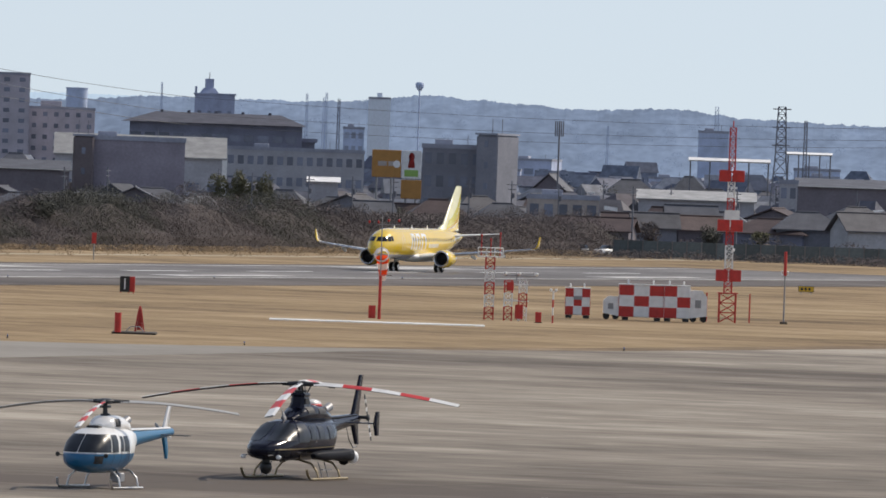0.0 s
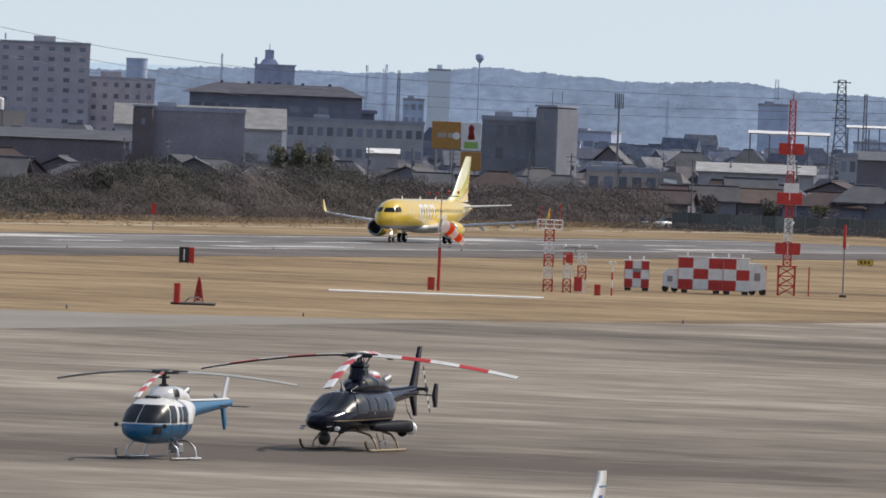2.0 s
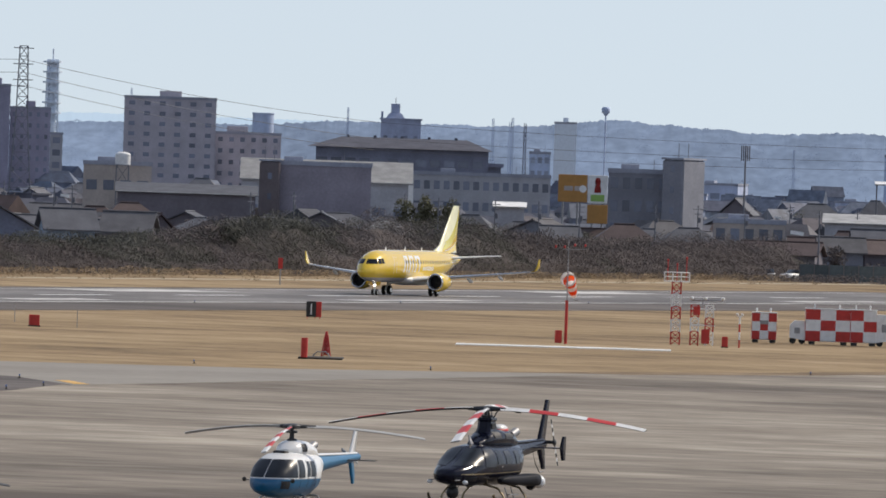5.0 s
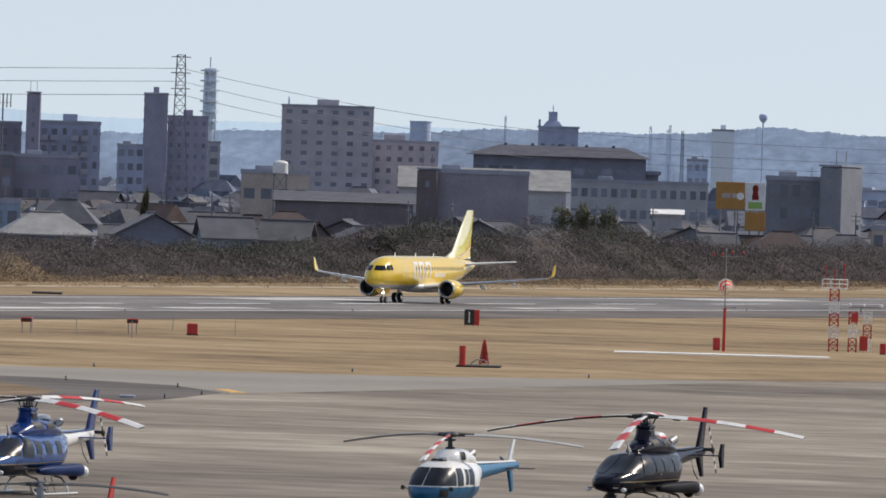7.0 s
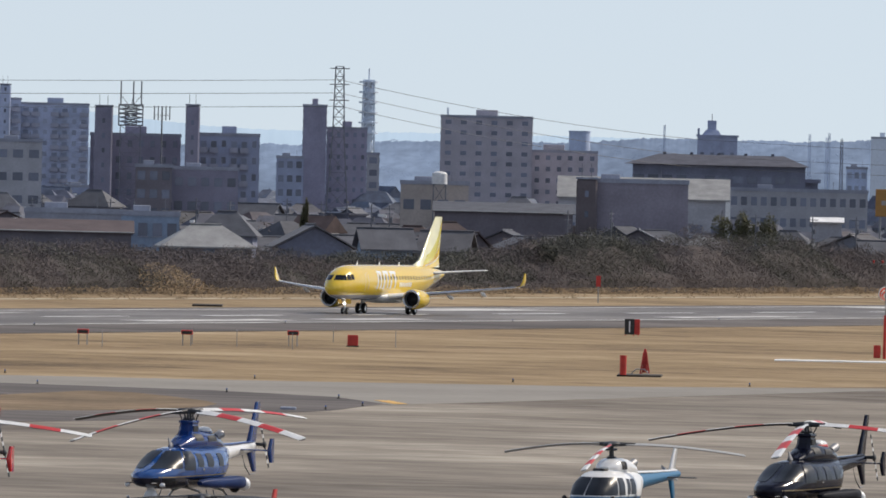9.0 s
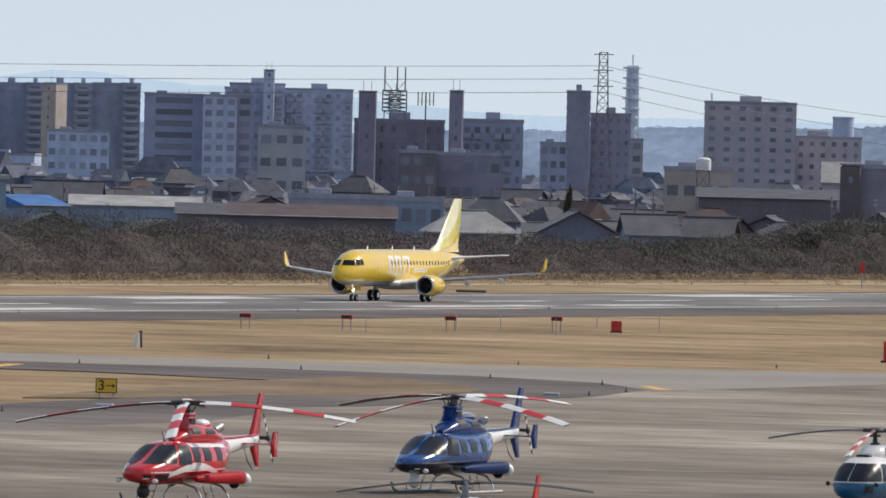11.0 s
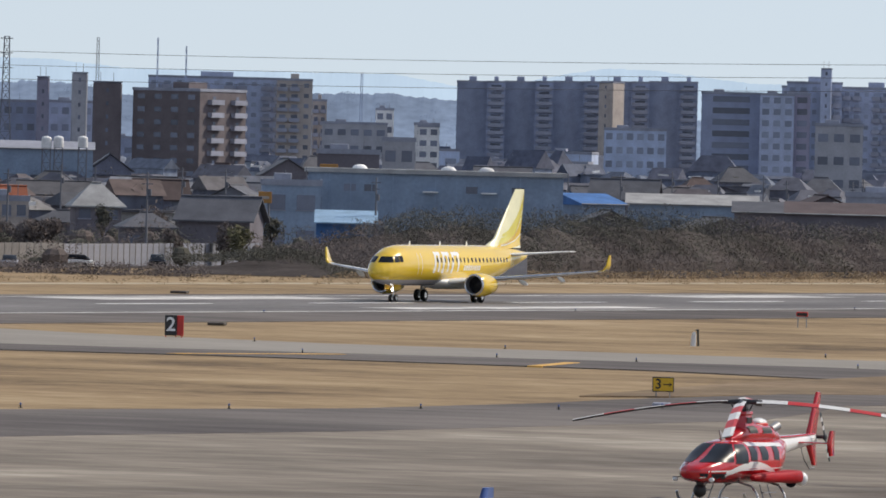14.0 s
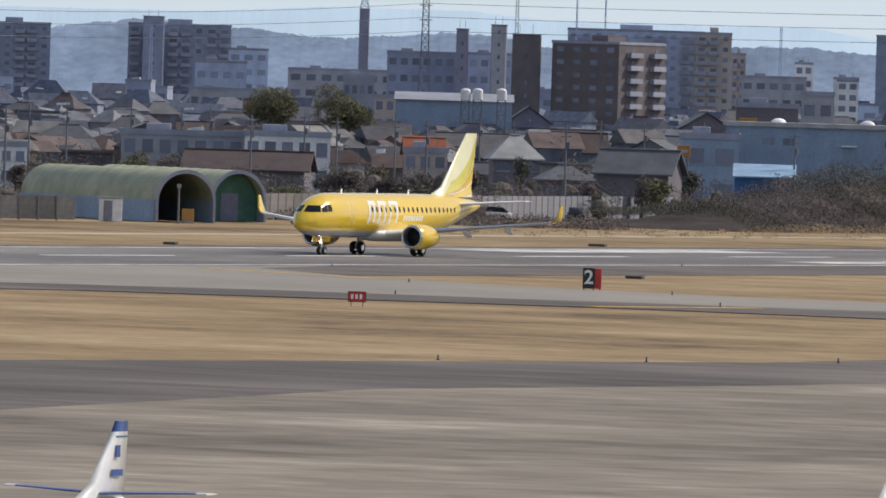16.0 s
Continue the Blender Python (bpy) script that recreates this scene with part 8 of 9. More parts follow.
apartment_block(3567.3, 1625.1, -65.51, 4.5, 26.7, depth=12, floors=7, bays=2, wall='cream', label='pinkish cream seven-storey block')
office_block(3189.2, 1441.8, -65.67, 18.3, 19.1, depth=14, floors=4, bays=5, wall='concrete_pale', label='pale stepped office block')
office_block(3210.9, 1442.4, -65.81, 5.1, 23.3, depth=12, floors=6, bays=2, wall='white_paint', label='white sunlit office tower')
office_block(3197.5, 1423.3, -66.00, 7.0, 19.4, depth=12, floors=5, bays=1, wall='white_paint', label='white building with long ribbon balconies')
office_block(2877.3, 1400.4, -64.05, 17.7, 22.2, depth=14, floors=5, bays=6, wall='slate_wall', label='dark grey factory block with small windows')
stair_tower(2872.8, 1386.7, -64.23, 3.2, 28.0, depth=8, wall='slate_brown', label='brown slim tower of the factory')
stair_tower(2876.9, 1378.3, -64.40, 4.1, 29.3, depth=8, wall='concrete_pale', label='pale slim tower of the factory')
office_block(2894.0, 1388.8, -64.36, 11.4, 22.4, depth=14, floors=5, bays=4, wall='slate_pale', label='grey factory block with small windows')
long_shed(2070.8, 1000.9, -64.20, 21.4, 12.1, depth=16, wall='blue_grey', roof='concrete_grey')
roof_tank(2062.7, 994.7, -64.25, 1.9, 13.0)
roof_tank(2063.7, 992.7, -64.31, 1.9, 13.1)
roof_tank(2065.6, 988.7, -64.42, 1.9, 13.2)
smoke_tower(3857.5, 1899.9, -63.78, 3.5, 45.5)
lattice_pylon(2428.0, 1181.0, -64.06, 2.2, 34.4)
slim_mast(3609.8, 1723.2, -64.48, 2.5, 45.0)
slim_mast(3518.5, 1658.9, -64.76, 0.7, 44.6, "haze_grey")
slim_mast(3522.3, 1650.8, -64.89, 0.7, 42.0, "haze_grey")
house(1335.9, 637.1, -58.50, 6.5, 7.6, 'hip', 'timber', 'roof_pale')
house(1205.7, 561.4, -79.03, 8.8, 7.0, 'gable', 'timber', 'tile_dark')
office_block(1349.1, 655.7, -64.08, 5.3, 5.8, depth=10, floors=2, bays=3, wall='cream', label='olive cream two-storey house with a flat roof')
house(1457.0, 708.1, -59.08, 5.5, 6.4, 'gable', 'timber', 'tile_red')
house(1370.0, 658.4, -69.33, 7.9, 4.0, 'hip', 'timber', 'tile_dark')
house(1284.2, 605.9, -56.74, 6.5, 4.6, 'hip', 'timber', 'tile_dark')
house(1538.2, 723.8, -56.80, 7.7, 7.4, 'gable', 'plaster_dark', 'tile_brown')
office_block(2332.1, 1149.5, -63.76, 6.5, 15.2, depth=12, floors=3, bays=4, wall='concrete_grey', label='grey three-storey school building end')
office_block(2244.8, 1100.5, -63.88, 4.3, 11.3, depth=12, floors=3, bays=2, wall='cream', label='cream block beside the school')
office_block(1336.0, 681.9, -62.96, 14.9, 7.0, depth=14, floors=2, bays=7, wall='concrete_pale', label='pale two-storey warehouse with a thin white roof')
office_block(1332.8, 666.2, -63.44, 10.3, 7.3, depth=14, floors=2, bays=5, wall='white_paint', label='white fronted warehouse wing with large windows')
house(1205.5, 607.7, -68.25, 14.0, 5.5, 'gable', 'timber', 'tile_brown')
apartment_block(3739.9, 1911.3, -62.93, 34.7, 31.8, depth=16, floors=9, bays=8, wall='flank_wall', label='hazy slate-grey nine-storey apartment block')
stair_tower(3727.0, 1914.6, -62.81, 7.2, 33.8, depth=8, wall='flank_wall', label='hazy slate-grey lift tower')
apartment_block(3714.1, 1961.0, -62.17, 24.8, 30.8, depth=16, floors=10, bays=6, wall='flank_wall', label='hazy slate-grey ten-storey apartment block')
office_block(2943.6, 1491.8, -63.12, 13.7, 18.4, depth=12, floors=3, bays=4, wall='slate_pale', label='grey block with a white end wall')
office_block(2854.6, 1446.1, -63.13, 16.9, 11.3, depth=12, floors=2, bays=6, wall='concrete_pale', label='pale low block with small windows')
office_block(3393.3, 1710.4, -63.25, 12.1, 23.2, depth=12, floors=5, bays=3, wall='haze_grey', label='hazy grey-brown block behind the houses')
office_block(3047.6, 1507.4, -63.68, 29.4, 17.3, depth=12, floors=4, bays=7, wall='concrete_pale', label='pale grey building with dark square windows')
round_tree(1787.7, 896.7, -63.36, 9.6, 12.5)
round_tree(1792.7, 886.7, -63.68, 9.5, 13.0)
office_block(1282.4, 676.7, -62.18, 3.2, 5.3, depth=10, floors=2, bays=2, wall='white_paint', label='white low building beyond the hangars')
tree_clump(1704.6, 578.1, -71.27, 9.4, 10.3)
tree_clump(1589.5, 602.9, -69.23, 0.9, 10.3)
# white roofs on posts, added as painted glints of far roofs
long_shed(2397.1, 709.8, -73.50, 15.7, 14.2, depth=10, wall='slate_wall', roof='roof_white', rise=0.6, open_sides=True)
long_shed(2593.7, 750.0, -73.87, 9.2, 16.2, depth=10, wall='slate_wall', roof='roof_white', rise=0.5, open_sides=True)
house(1683.7, 512.6, -79.07, 9.6, 5.6, 'gable', 'timber', 'tile_brown')

for az, top, w in ((16.56, 31.5, 3.4), (18.37, 30.0, 2.2), (18.30, 27.0, 1.8), (17.06, 24.0, 1.6), (19.12, 33.0, 1.4), (18.45, 31.0, 1.8), (18.36, 31.5, 1.8), (20.12, 37.0, 1.2), (21.60, 33.0, 1.6), (24.3, 36.0, 2.0), (27.2, 30.0, 2.2)):
    slim_mast(4050 * math.cos(radians(az)), 4050 * math.sin(radians(az)), az - 90, w, top, "haze_grey")



def shop_sign(x, y, turn, w, h, top, label):
    """A painted board on a slim post."""
    T = thing("shop_sign", pose(x, y, 0, 0, 0, turn), label, "sign")
    part("board", Shape().box(-w / 2, w / 2, -0.12, 0.12, top - h, top, bevel=0.04), "billboard_brown", T, "painted sign board")
    part("post", Shape().tube((w * 0.3, 0.1, 0), (w * 0.3, 0.1, top - h), 0.11, n=8), "pole_grey", T, "steel post")
    part("lettering_bar", Shape().box(-w * 0.3, w * 0.3, -0.14, -0.12, top - h * 0.65, top - h * 0.4), "cream", T, "pale bar of writing")
    return T


shop_sign(1276.1, 587.8, -65.27, 1.5, 1.3, 7.4, "small ochre shop sign on a post")
shop_sign(1534.0, 697.2, -65.56, 2.5, 1.4, 10.2, "wide orange sign before the dark flat-roofed block")
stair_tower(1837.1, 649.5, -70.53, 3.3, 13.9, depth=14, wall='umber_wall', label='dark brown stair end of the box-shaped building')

# filler of the dense town: houses in loose rows and utility poles
RH = random.Random(5)
for row, (r0, az0, az1, step) in enumerate(((1800, 15.4, 20.2, 0.30), (1880, 15.4, 20.6, 0.36), (1960, 15.4, 28.0, 0.42), (2200, 15.4, 28.2, 0.42), (2550, 15.4, 28.4, 0.44), (2900, 15.4, 28.4, 0.44), (1660, 20.2, 23.6, 0.42))):
    az = az0 + RH.uniform(0, step)
    while az < az1:
        r = r0 + RH.uniform(-60, 60)
        kind = RH.choice(("hip", "gable", "gable_front", "hip"))
        hh = RH.uniform(4.6, 5.8) if row == 6 else RH.uniform(5.2, 7.0) if r < 2300 else RH.uniform(6.5, 10)
        house(r * math.cos(radians(az)), r * math.sin(radians(az)), az - 90 + RH.uniform(-25, 25), RH.uniform(7.5, 12.5), hh, kind,
              RH.choice(("timber", "plaster_dark", "plaster_grey", "timber", "plaster_dark", "timber")), RH.choice(("tile_dark", "tile_grey", "tile_brown", "tile_dark", "tile_dark", "tile_dark", "tile_grey")), True)
        az += step * RH.uniform(0.7, 1.3)
# low blocks farther out, in wall colours with haze mixed in
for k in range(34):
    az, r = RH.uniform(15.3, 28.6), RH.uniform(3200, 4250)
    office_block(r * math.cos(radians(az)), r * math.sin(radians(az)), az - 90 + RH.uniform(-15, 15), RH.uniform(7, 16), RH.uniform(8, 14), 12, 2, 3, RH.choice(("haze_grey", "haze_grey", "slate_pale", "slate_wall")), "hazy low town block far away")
# the mass of small houses past those: walls and roofs in three belts of distance
RM = random.Random(21)


def house_mass(walls, roofs, r, az, w, d, h, turn):
    m = pose(r * math.cos(radians(az)), r * math.sin(radians(az)), 0, 0, 0, turn)
    e = h * RM.uniform(0.62, 0.72)
    walls.box(-w / 2 + 0.4, w / 2 - 0.4, -d / 2 + 0.4, d / 2 - 0.4, 0, e, m)
    if RM.random() < 0.22:
        roofs.box(-w / 2, w / 2, -d / 2, d / 2, e, e + 0.35, m)
        return
    rl = w / 2 * RM.choice((0.35, 0.5, 1.0, 1.0))
    vs = [(-w / 2, -d / 2, e), (w / 2, -d / 2, e), (w / 2, d / 2, e), (-w / 2, d / 2, e), (-rl, 0, h), (rl, 0, h)]
    roofs.add([m @ Vector(p) for p in vs], [(0, 1, 5, 4), (1, 2, 5), (2, 3, 4, 5), (3, 0, 4), (3, 2, 1, 0)])


# each belt farther out has more haze mixed into its colours
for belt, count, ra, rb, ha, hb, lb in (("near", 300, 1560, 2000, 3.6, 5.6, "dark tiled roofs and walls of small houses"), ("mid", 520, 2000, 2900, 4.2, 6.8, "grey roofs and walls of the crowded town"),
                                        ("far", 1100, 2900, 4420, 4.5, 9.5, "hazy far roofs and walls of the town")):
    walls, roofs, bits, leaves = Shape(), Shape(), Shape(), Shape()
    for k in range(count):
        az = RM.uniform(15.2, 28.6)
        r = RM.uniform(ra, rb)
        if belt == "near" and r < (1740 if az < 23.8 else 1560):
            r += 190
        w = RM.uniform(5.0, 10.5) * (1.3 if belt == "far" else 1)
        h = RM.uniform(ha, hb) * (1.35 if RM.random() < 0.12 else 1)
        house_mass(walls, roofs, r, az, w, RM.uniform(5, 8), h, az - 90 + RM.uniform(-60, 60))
        # small white boxes, added as painted sun glints along the eaves
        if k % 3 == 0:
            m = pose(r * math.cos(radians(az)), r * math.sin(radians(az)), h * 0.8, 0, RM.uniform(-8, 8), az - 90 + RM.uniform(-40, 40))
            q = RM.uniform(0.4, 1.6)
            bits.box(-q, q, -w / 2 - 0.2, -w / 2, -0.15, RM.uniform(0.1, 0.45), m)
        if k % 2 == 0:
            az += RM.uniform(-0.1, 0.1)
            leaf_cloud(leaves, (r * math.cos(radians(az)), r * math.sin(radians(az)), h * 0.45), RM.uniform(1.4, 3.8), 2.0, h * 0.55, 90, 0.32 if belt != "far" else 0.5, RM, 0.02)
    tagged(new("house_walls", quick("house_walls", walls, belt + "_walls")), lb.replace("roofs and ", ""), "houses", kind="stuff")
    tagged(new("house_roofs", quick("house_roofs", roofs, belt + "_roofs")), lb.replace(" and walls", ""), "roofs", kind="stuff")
    tagged(new("roof_fittings", quick("roof_fittings", bits, "roof_white")), "small white boxes standing in for sun glints on roofs", "roof panels", kind="stuff")
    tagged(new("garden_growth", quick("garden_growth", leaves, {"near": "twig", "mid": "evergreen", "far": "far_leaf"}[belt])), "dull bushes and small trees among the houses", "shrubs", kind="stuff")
pole = thing("utility_pole", pose(0, 0, 0), "slim concrete utility pole with cross arms", "utility pole", "utility poles")
part("shaft", Shape().tube((0, 0, 0), (0, 0, 9.5), 0.15, 0.09, 8), "pole_grey", pole, "tapered shaft")
part("cross_arm", Shape().box(-0.8, 0.8, -0.05, 0.05, 8.9, 9.0).box(-0.6, 0.6, -0.05, 0.05, 8.2, 8.3), "pole_grey", pole, "cross arms")
part("transformer", Shape().tube((0.28, 0, 7.0), (0.28, 0, 7.7), 0.2, n=10), "pole_grey", pole, "grey transformer drum")
first = True
for k in range(64):
    az = 15.5 + 12.8 * (k + RH.uniform(-0.4, 0.4)) / 64
    r = RH.choice((1720, 1800, 1950, 2150)) + RH.uniform(-50, 50)
    if 23.6 < az:
        r = RH.choice((1330, 1480, 1600)) + RH.uniform(-30, 30)
    m = pose(r * math.cos(radians(az)), r * math.sin(radians(az)), 0, 0, 0, az - 90 + RH.uniform(-60, 60))
    if first:
        pole.matrix_basis = m
        first = False
    else:
        copy_thing(pole, m)


# copses on the slope of the wooded ridge
RS = random.Random(8)
copse = Shape()
for k in range(520):
    az, f = RS.uniform(15.0, 29.0), RS.random() ** 0.8
    r, z = 4600 - 90 * (1 - f), ridge_height(WOODED, az) * f
    leaf_cloud(copse, (r * math.cos(radians(az)), r * math.sin(radians(az)), z), RS.uniform(2.5, 8), 2, RS.uniform(0.8, 1.8), 130, 0.38, RS)
# the leaves glow blue too, with haze painted in as on the ridge
tagged(new("hill_copses", quick("hill_copses", copse, "ridge_haze_glow")), "copses on the far slope, their blue haze painted as glow", "trees", kind="stuff")

# garden trees and hedges between the houses
for k in range(84):
    if k % 3:
        az, r = RH.uniform(15.4, 20.6), RH.uniform(1700, 1880)
    else:
        az, r = RH.uniform(24.6, 28.3), RH.uniform(1230, 1480)
    leaf = RH.choice(("twig", "evergreen", "evergreen", "olive_leaf", "twig"))
    tree(r * math.cos(radians(az)), r * math.sin(radians(az)), RH.uniform(2.6, 5.6), RH.uniform(2.6, 4.8), leaf,
         {"twig": "leafless brown garden tree between the houses", "evergreen": "dark evergreen garden tree between the houses", "olive_leaf": "olive-green garden tree between the houses"}[leaf], RH, 420)


def cable(a, b, sag, r, label):
    s = Shape()
    pts = []
    for k in range(25):
        u = k / 24
        p = Vector(a).lerp(Vector(b), u)
        p.z -= sag * 4 * u * (1 - u)
        pts.append(p)
    T = thing("power_cable", pose(0, 0, 0), label, "power cable", "power cables")
    part("strand", s.path(pts, r, 4), "cable", T)


cable((2339.8, 880.4, 32.9), (2428.0, 1181.0, 31.2), 1.0, 0.05, "thin power cable slung from the pylon")
cable((2339.8, 880.4, 32.9), (2552.9, 879.0, 23.5), 1.2, 0.05, "thin power cable slung from the pylon")
cable((2552.9, 879.0, 23.5), (2506.2, 692.1, 21.9), 1.5, 0.04, "thin power cable over the roofs")
cable((2428.0, 1181.0, 31.2), (2022.8, 1094.7, 25.0), 1.5, 0.05, "thin power cable slung from the pylon")
cable((2339.9, 880.4, 30.3), (2428.1, 1180.9, 28.2), 1.0, 0.05, "thin power cable slung from the pylon")
cable((2339.9, 880.4, 30.3), (2553.0, 878.9, 19.9), 1.2, 0.05, "thin power cable slung from the pylon")
cable((2553.0, 878.9, 19.9), (2506.2, 692.0, 19.6), 1.5, 0.04, "thin power cable over the roofs")
cable((2428.1, 1180.9, 28.2), (2022.8, 1094.6, 22.7), 1.5, 0.05, "thin power cable slung from the pylon")
cable((2339.9, 880.3, 27.6), (2428.1, 1180.8, 25.2), 1.0, 0.05, "thin power cable slung from the pylon")
cable((2339.9, 880.3, 27.6), (2553.0, 878.8, 17.4), 1.2, 0.05, "thin power cable slung from the pylon")
cable((2553.0, 878.8, 17.4), (2506.2, 691.9, 18.2), 1.5, 0.04, "thin power cable over the roofs")
cable((2428.1, 1180.8, 25.2), (2022.9, 1094.6, 20.4), 1.5, 0.05, "thin power cable slung from the pylon")


# the thicket between the far grass and the town
RB = random.Random(3)
dry, reed_s, ever, core = Shape(), Shape(), Shape(), Shape()


def canopy(x, d):
    """Height of the thicket at x, d metres in from its front."""
    tall = 6.6 * min(1, max(0.38, (x - 1098) / 42)) - 1.4 * min(1, max(0, (x - 1190) / 50)) - 0.9 * min(1, max(0, (x - 1280) / 60)) + 2.7 * min(1, max(0, (x - 1390) / 40)) - 1.8 * min(1, max(0, (x - 1510) / 40))
    edge = min(1.0, 0.30 + d / 9.0) * (1 - 0.35 * max(0.0, (d - 12) / 8))
    big, small = noise.voronoi((x * 0.17, d * 0.17, 3))[0][0], noise.voronoi((x * 0.45, d * 0.45, 6))[0][0]
    dome = 0.46 + 0.60 * math.sqrt(max(0, 1 - big * big)) + 0.16 * math.sqrt(max(0, 1 - small * small))
    return max(0.5, tall * 0.86 * edge * dome * (1 + 0.30 * noise.noise((x * 0.06, d * 0.1, 4)) + 0.10 * noise.noise((x * 0.6, d * 0.6, 2))))


for k in range(270000):
    x, d = 1098 + 541 * RB.random(), 19 * RB.random() ** 1.4
    h = canopy(x, d)
    z = max(0.03, h * (0.62 + 0.42 * RB.random() ** 0.8) if d > 1.2 else h * RB.random())
    green = noise.noise((x * 0.025, d * 0.06, 9)) + 0.4 * noise.noise((x * 0.12, d * 0.2, 3)) > (0.12 if x > 1330 else 0.0)
    rise = 0.9 if k % 2 else 0.1
    a = Vector((RB.gauss(0, 0.6), RB.gauss(0, 0.6), RB.gauss(rise, 0.5))).normalized() * RB.uniform(0.10, 0.34)
    b = a.orthogonal().normalized() * RB.uniform(0.02, 0.055)
    p = Vector((x, 498.3 + d, z))
    (ever if green else dry).add([p - a, p + b, p + a, p - b], [(0, 1, 2, 3)])
# dark sheet below the twig shell, added for the shade inside
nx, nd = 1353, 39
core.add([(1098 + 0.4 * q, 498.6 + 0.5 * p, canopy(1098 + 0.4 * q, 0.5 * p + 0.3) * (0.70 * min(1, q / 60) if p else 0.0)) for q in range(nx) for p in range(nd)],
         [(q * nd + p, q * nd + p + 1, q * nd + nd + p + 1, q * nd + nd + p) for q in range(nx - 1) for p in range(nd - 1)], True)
x = 1098.0
while x < 1640:
    for q in range(3):
        leaf_cloud(reed_s, (x + RB.uniform(-2, 2), 496.4 + RB.uniform(-1, 1), 0.35), 1.6, 0.8, 0.35 + 0.6 * abs(noise.noise((x * 0.06, q, 7))), 40, 0.13, RB, 0.02)
    x += 2.6
tufts = Shape()
for k in range(900):
    tx, ty = RB.uniform(1000, 1660), 497 - 24 * RB.random() ** 2.2
    leaf_cloud(tufts, (tx, ty, 0.12), RB.uniform(0.4, 1.5), 0.5, RB.uniform(0.12, 0.32), 16, 0.14, RB, 0.02)
tagged(new("grass_tufts", quick("grass_tufts", tufts, "reed")), "dry pale grass tufts on the far verge", "grass", kind="stuff")
# dark hedges and undergrowth between the houses
low_s, low_e = Shape(), Shape()
for k in range(330):
    if k % 5 < 3:
        az, r = RB.uniform(15.2, 20.4), RB.uniform(1700, 1960)
    else:
        az, r = RB.uniform(24.4, 28.4), RB.uniform(1215, 1560)
    px, py, hh, rr = r * math.cos(radians(az)), r * math.sin(radians(az)), RB.uniform(1.6, 4.0), RB.uniform(1.4, 3.4)
    if py < 526 and px < 1580:
        continue
    tgt = low_s if k % 2 else low_e
    leaf_cloud(tgt, (px, py, hh * 0.5), rr, rr, hh * 0.55, 260, 0.2, RB, 0.02)
    tgt.ball((px, py, hh * 0.36), rr * 0.5, rr * 0.5, hh * 0.32, 8, 5)
# rank dry weeds along the foot of the far fences
weeds = Shape()
for k in range(210):
    if k % 2:
        az, r = RB.uniform(15.2, 17.7), 1676 + RB.uniform(-5, 5)
    else:
        az, r = RB.uniform(25.0, 27.0), 1190 + RB.uniform(-6, 6)
    leaf_cloud(weeds, (r * math.cos(radians(az)), r * math.sin(radians(az)), 0.4), 1.5, 1.5, RB.uniform(0.4, 1.0), 90, 0.16, RB, 0.02)
tagged(new("hedge", quick("hedge", low_s, "twig")), "bare brown hedges and shrubs between the houses", "shrubs", kind="stuff")
tagged(new("hedge", quick("hedge", low_e, "evergreen")), "dark evergreen hedges and shrubs between the houses", "shrubs", kind="stuff")
tagged(new("weeds", quick("weeds", weeds, "twig")), "dry brown weeds along the foot of the fences", "weeds", kind="stuff")
bank = Shape()
for k in range(7):
    leaf_cloud(bank, (1266 + 3.5 * k, 497 + 0.6 * k, 1.9 - 0.24 * k), 4.0, 2.2, 1.7 - 0.2 * k, 420, 0.16, RB, 0.02)
tagged(new("reed_bank", quick("reed_bank", bank, "reed")), "pale dry reeds on a low bank before the thicket", "reeds", kind="stuff")
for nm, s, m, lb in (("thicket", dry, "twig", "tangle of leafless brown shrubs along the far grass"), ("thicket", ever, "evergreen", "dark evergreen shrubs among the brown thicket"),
                     ("reed_bed", reed_s, "reed", "pale dry reeds at the edge of the thicket"), ("thicket", core, "heart_twig", "dark inner sheet for the shade inside the thicket")):
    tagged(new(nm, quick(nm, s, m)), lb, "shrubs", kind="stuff")
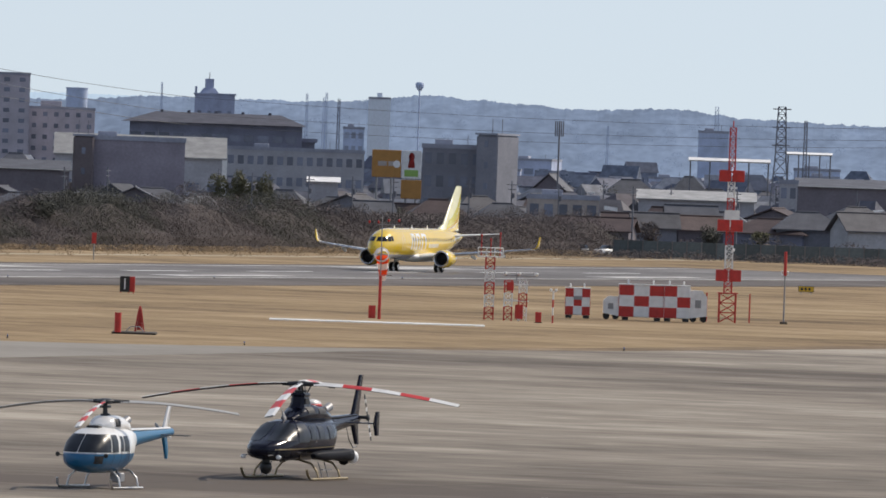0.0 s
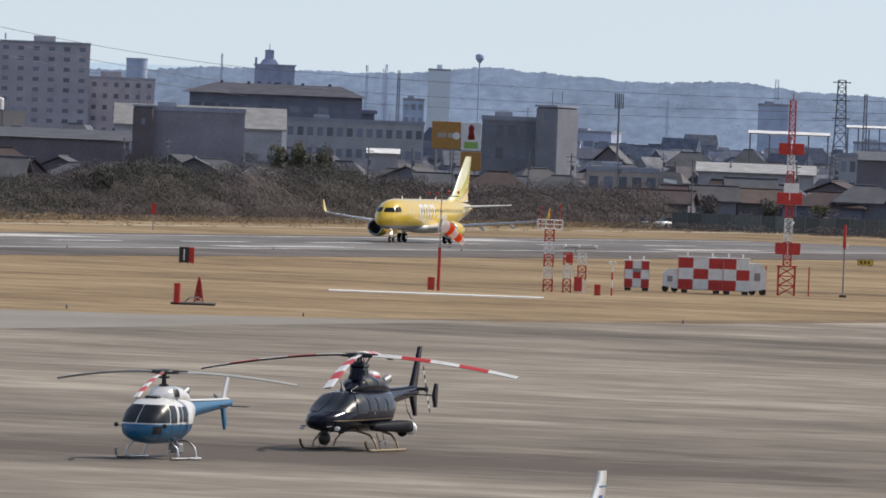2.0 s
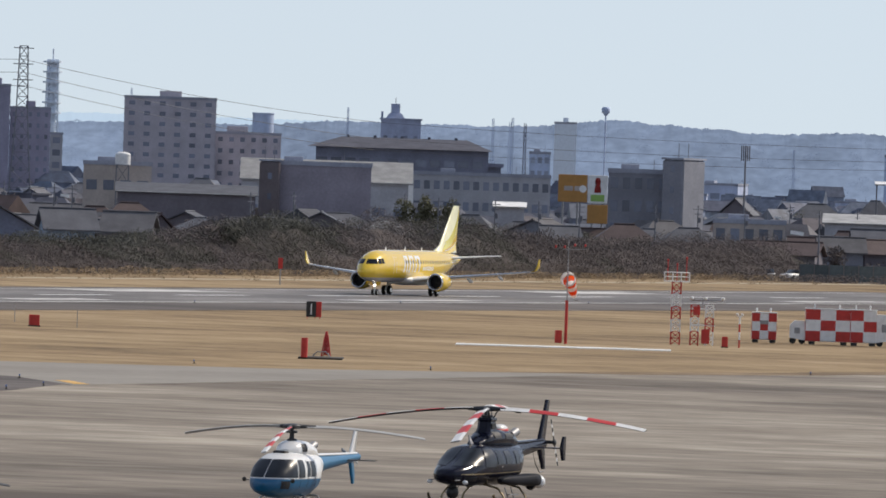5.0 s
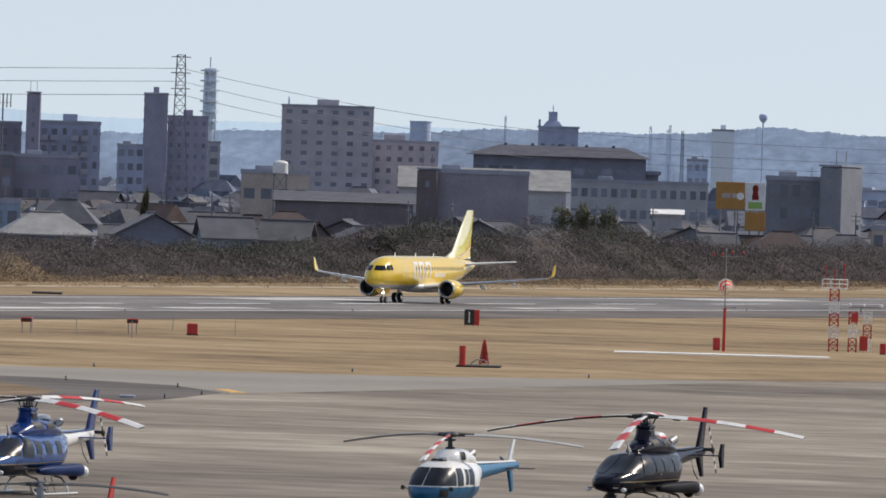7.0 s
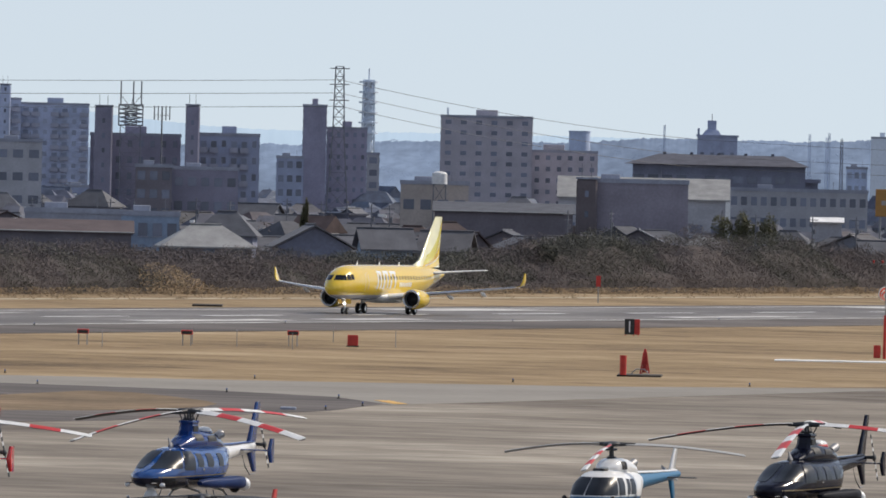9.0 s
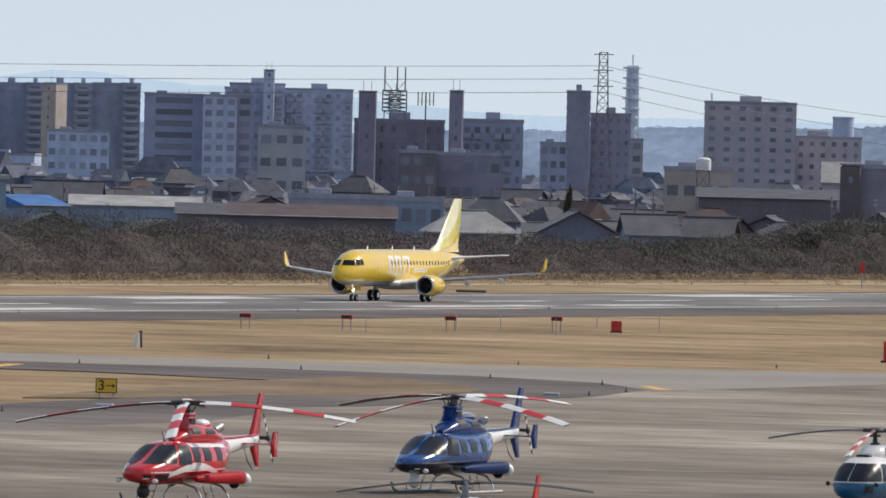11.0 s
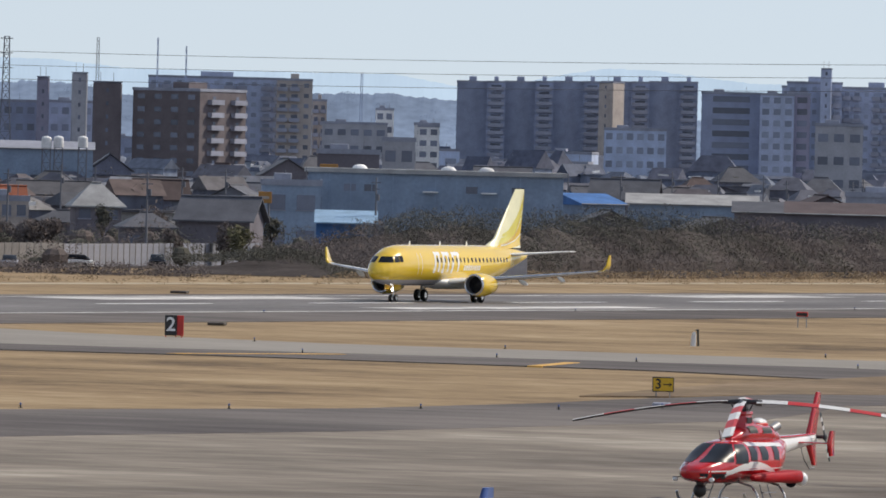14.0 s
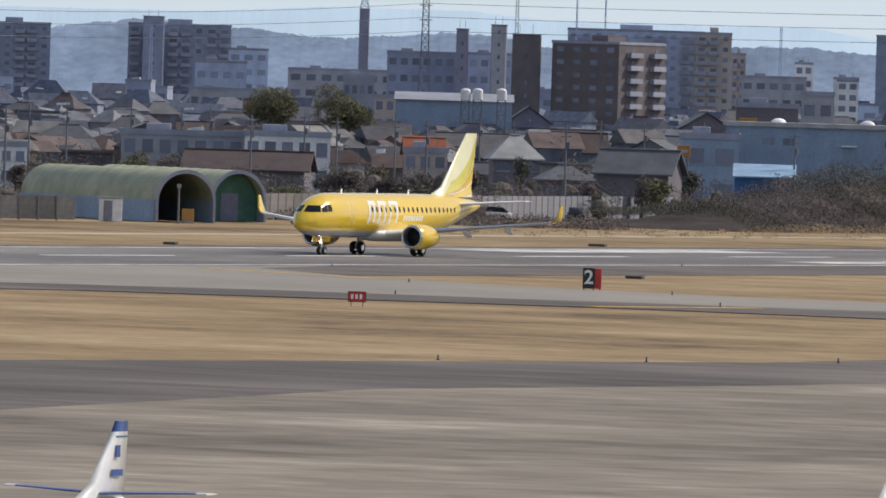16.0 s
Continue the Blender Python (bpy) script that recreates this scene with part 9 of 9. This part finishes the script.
# taller trees standing in the thicket
for az, r, h, w, leaf, lb in ((19.58, 1520, 7.6, 9, "evergreen", "dark evergreen tree in the thicket"), (19.37, 1530, 6.8, 7, "evergreen", "dark evergreen tree in the thicket"), (19.74, 1500, 6.2, 7, "twig", "leafless brown tree in the thicket"), (19.21, 1560, 5.1, 6, "evergreen", "dark evergreen tree in the thicket"), (19.06, 1570, 4.8, 6, "twig", "leafless brown tree in the thicket"), (19.74, 1500, 6.4, 8, "evergreen", "dark evergreen tree in the thicket"), (25.78, 1250, 5.0, 5, "twig", "leafless brown tree behind the fence"), (26.32, 1280, 4.3, 5, "twig", "leafless brown tree behind the fence"), (26.11, 1260, 3.7, 4, "twig", "leafless brown tree behind the fence")):
    tree(r * math.cos(radians(az)), r * math.sin(radians(az)), h, w, leaf, lb, RB, 1500)

# ---- what moves ----
def motions():
    walk(airliner, [(t, pose(x, 421.25, 0.046, 0, 0, 180)) for t, x in (
    (0, 1291.33),
    (0.5, 1287.84),
    (1, 1283.67),
    (1.5, 1278.82),
    (2, 1273.31),
    (2.5, 1267.12),
    (3, 1260.24),
    (3.5, 1252.65),
    (4, 1244.35),
    (4.2, 1240.82),
    (6.3, 1196.78),
    (6.5, 1191.92),
    (7, 1179.30),
    (7.5, 1166.00),
    (8, 1152.05),
    (8.5, 1137.47),
    (9, 1122.30),
    (9.5, 1106.55),
    (10, 1090.25),
    (10.2, 1083.58),
    (12.3, 1008.47),
    (12.5, 1000.82),
    (13, 981.31),
    (13.5, 961.18),
    (14, 940.39),
    (14.5, 918.88),
    (15, 896.56),
    (15.5, 873.35),
    (16, 849.14),
    )])
    # the windsock turns in the wind while its end lifts and drops
    swing = ((0.0, 78, 75), (0.5, 70, 70), (1.0, 42, 45), (1.5, 22, 35), (2.0, 25, 38), (2.5, 28, 38), (3.0, 45, 42), (3.5, 55, 62), (4.0, 62, 65), (5.2, 75, 35), (6.5, 80, 12),
             (7.0, 85, 8), (8.5, 88, 6), (10.0, 85, 8), (13.0, 70, 12), (16.0, 60, 15))
    walk(windsock, [(t, pose(925.5, 302.2, 5.1, 0, 0, TURN + yaw) @ pose(0, 0, 0, 0, droop * 0.3, 0)) for t, yaw, droop in swing])
    walk(sock_tail, [(t, pose(0.55, 0, 0, 0, droop * 0.7, 0)) for t, yaw, droop in swing])


motions()
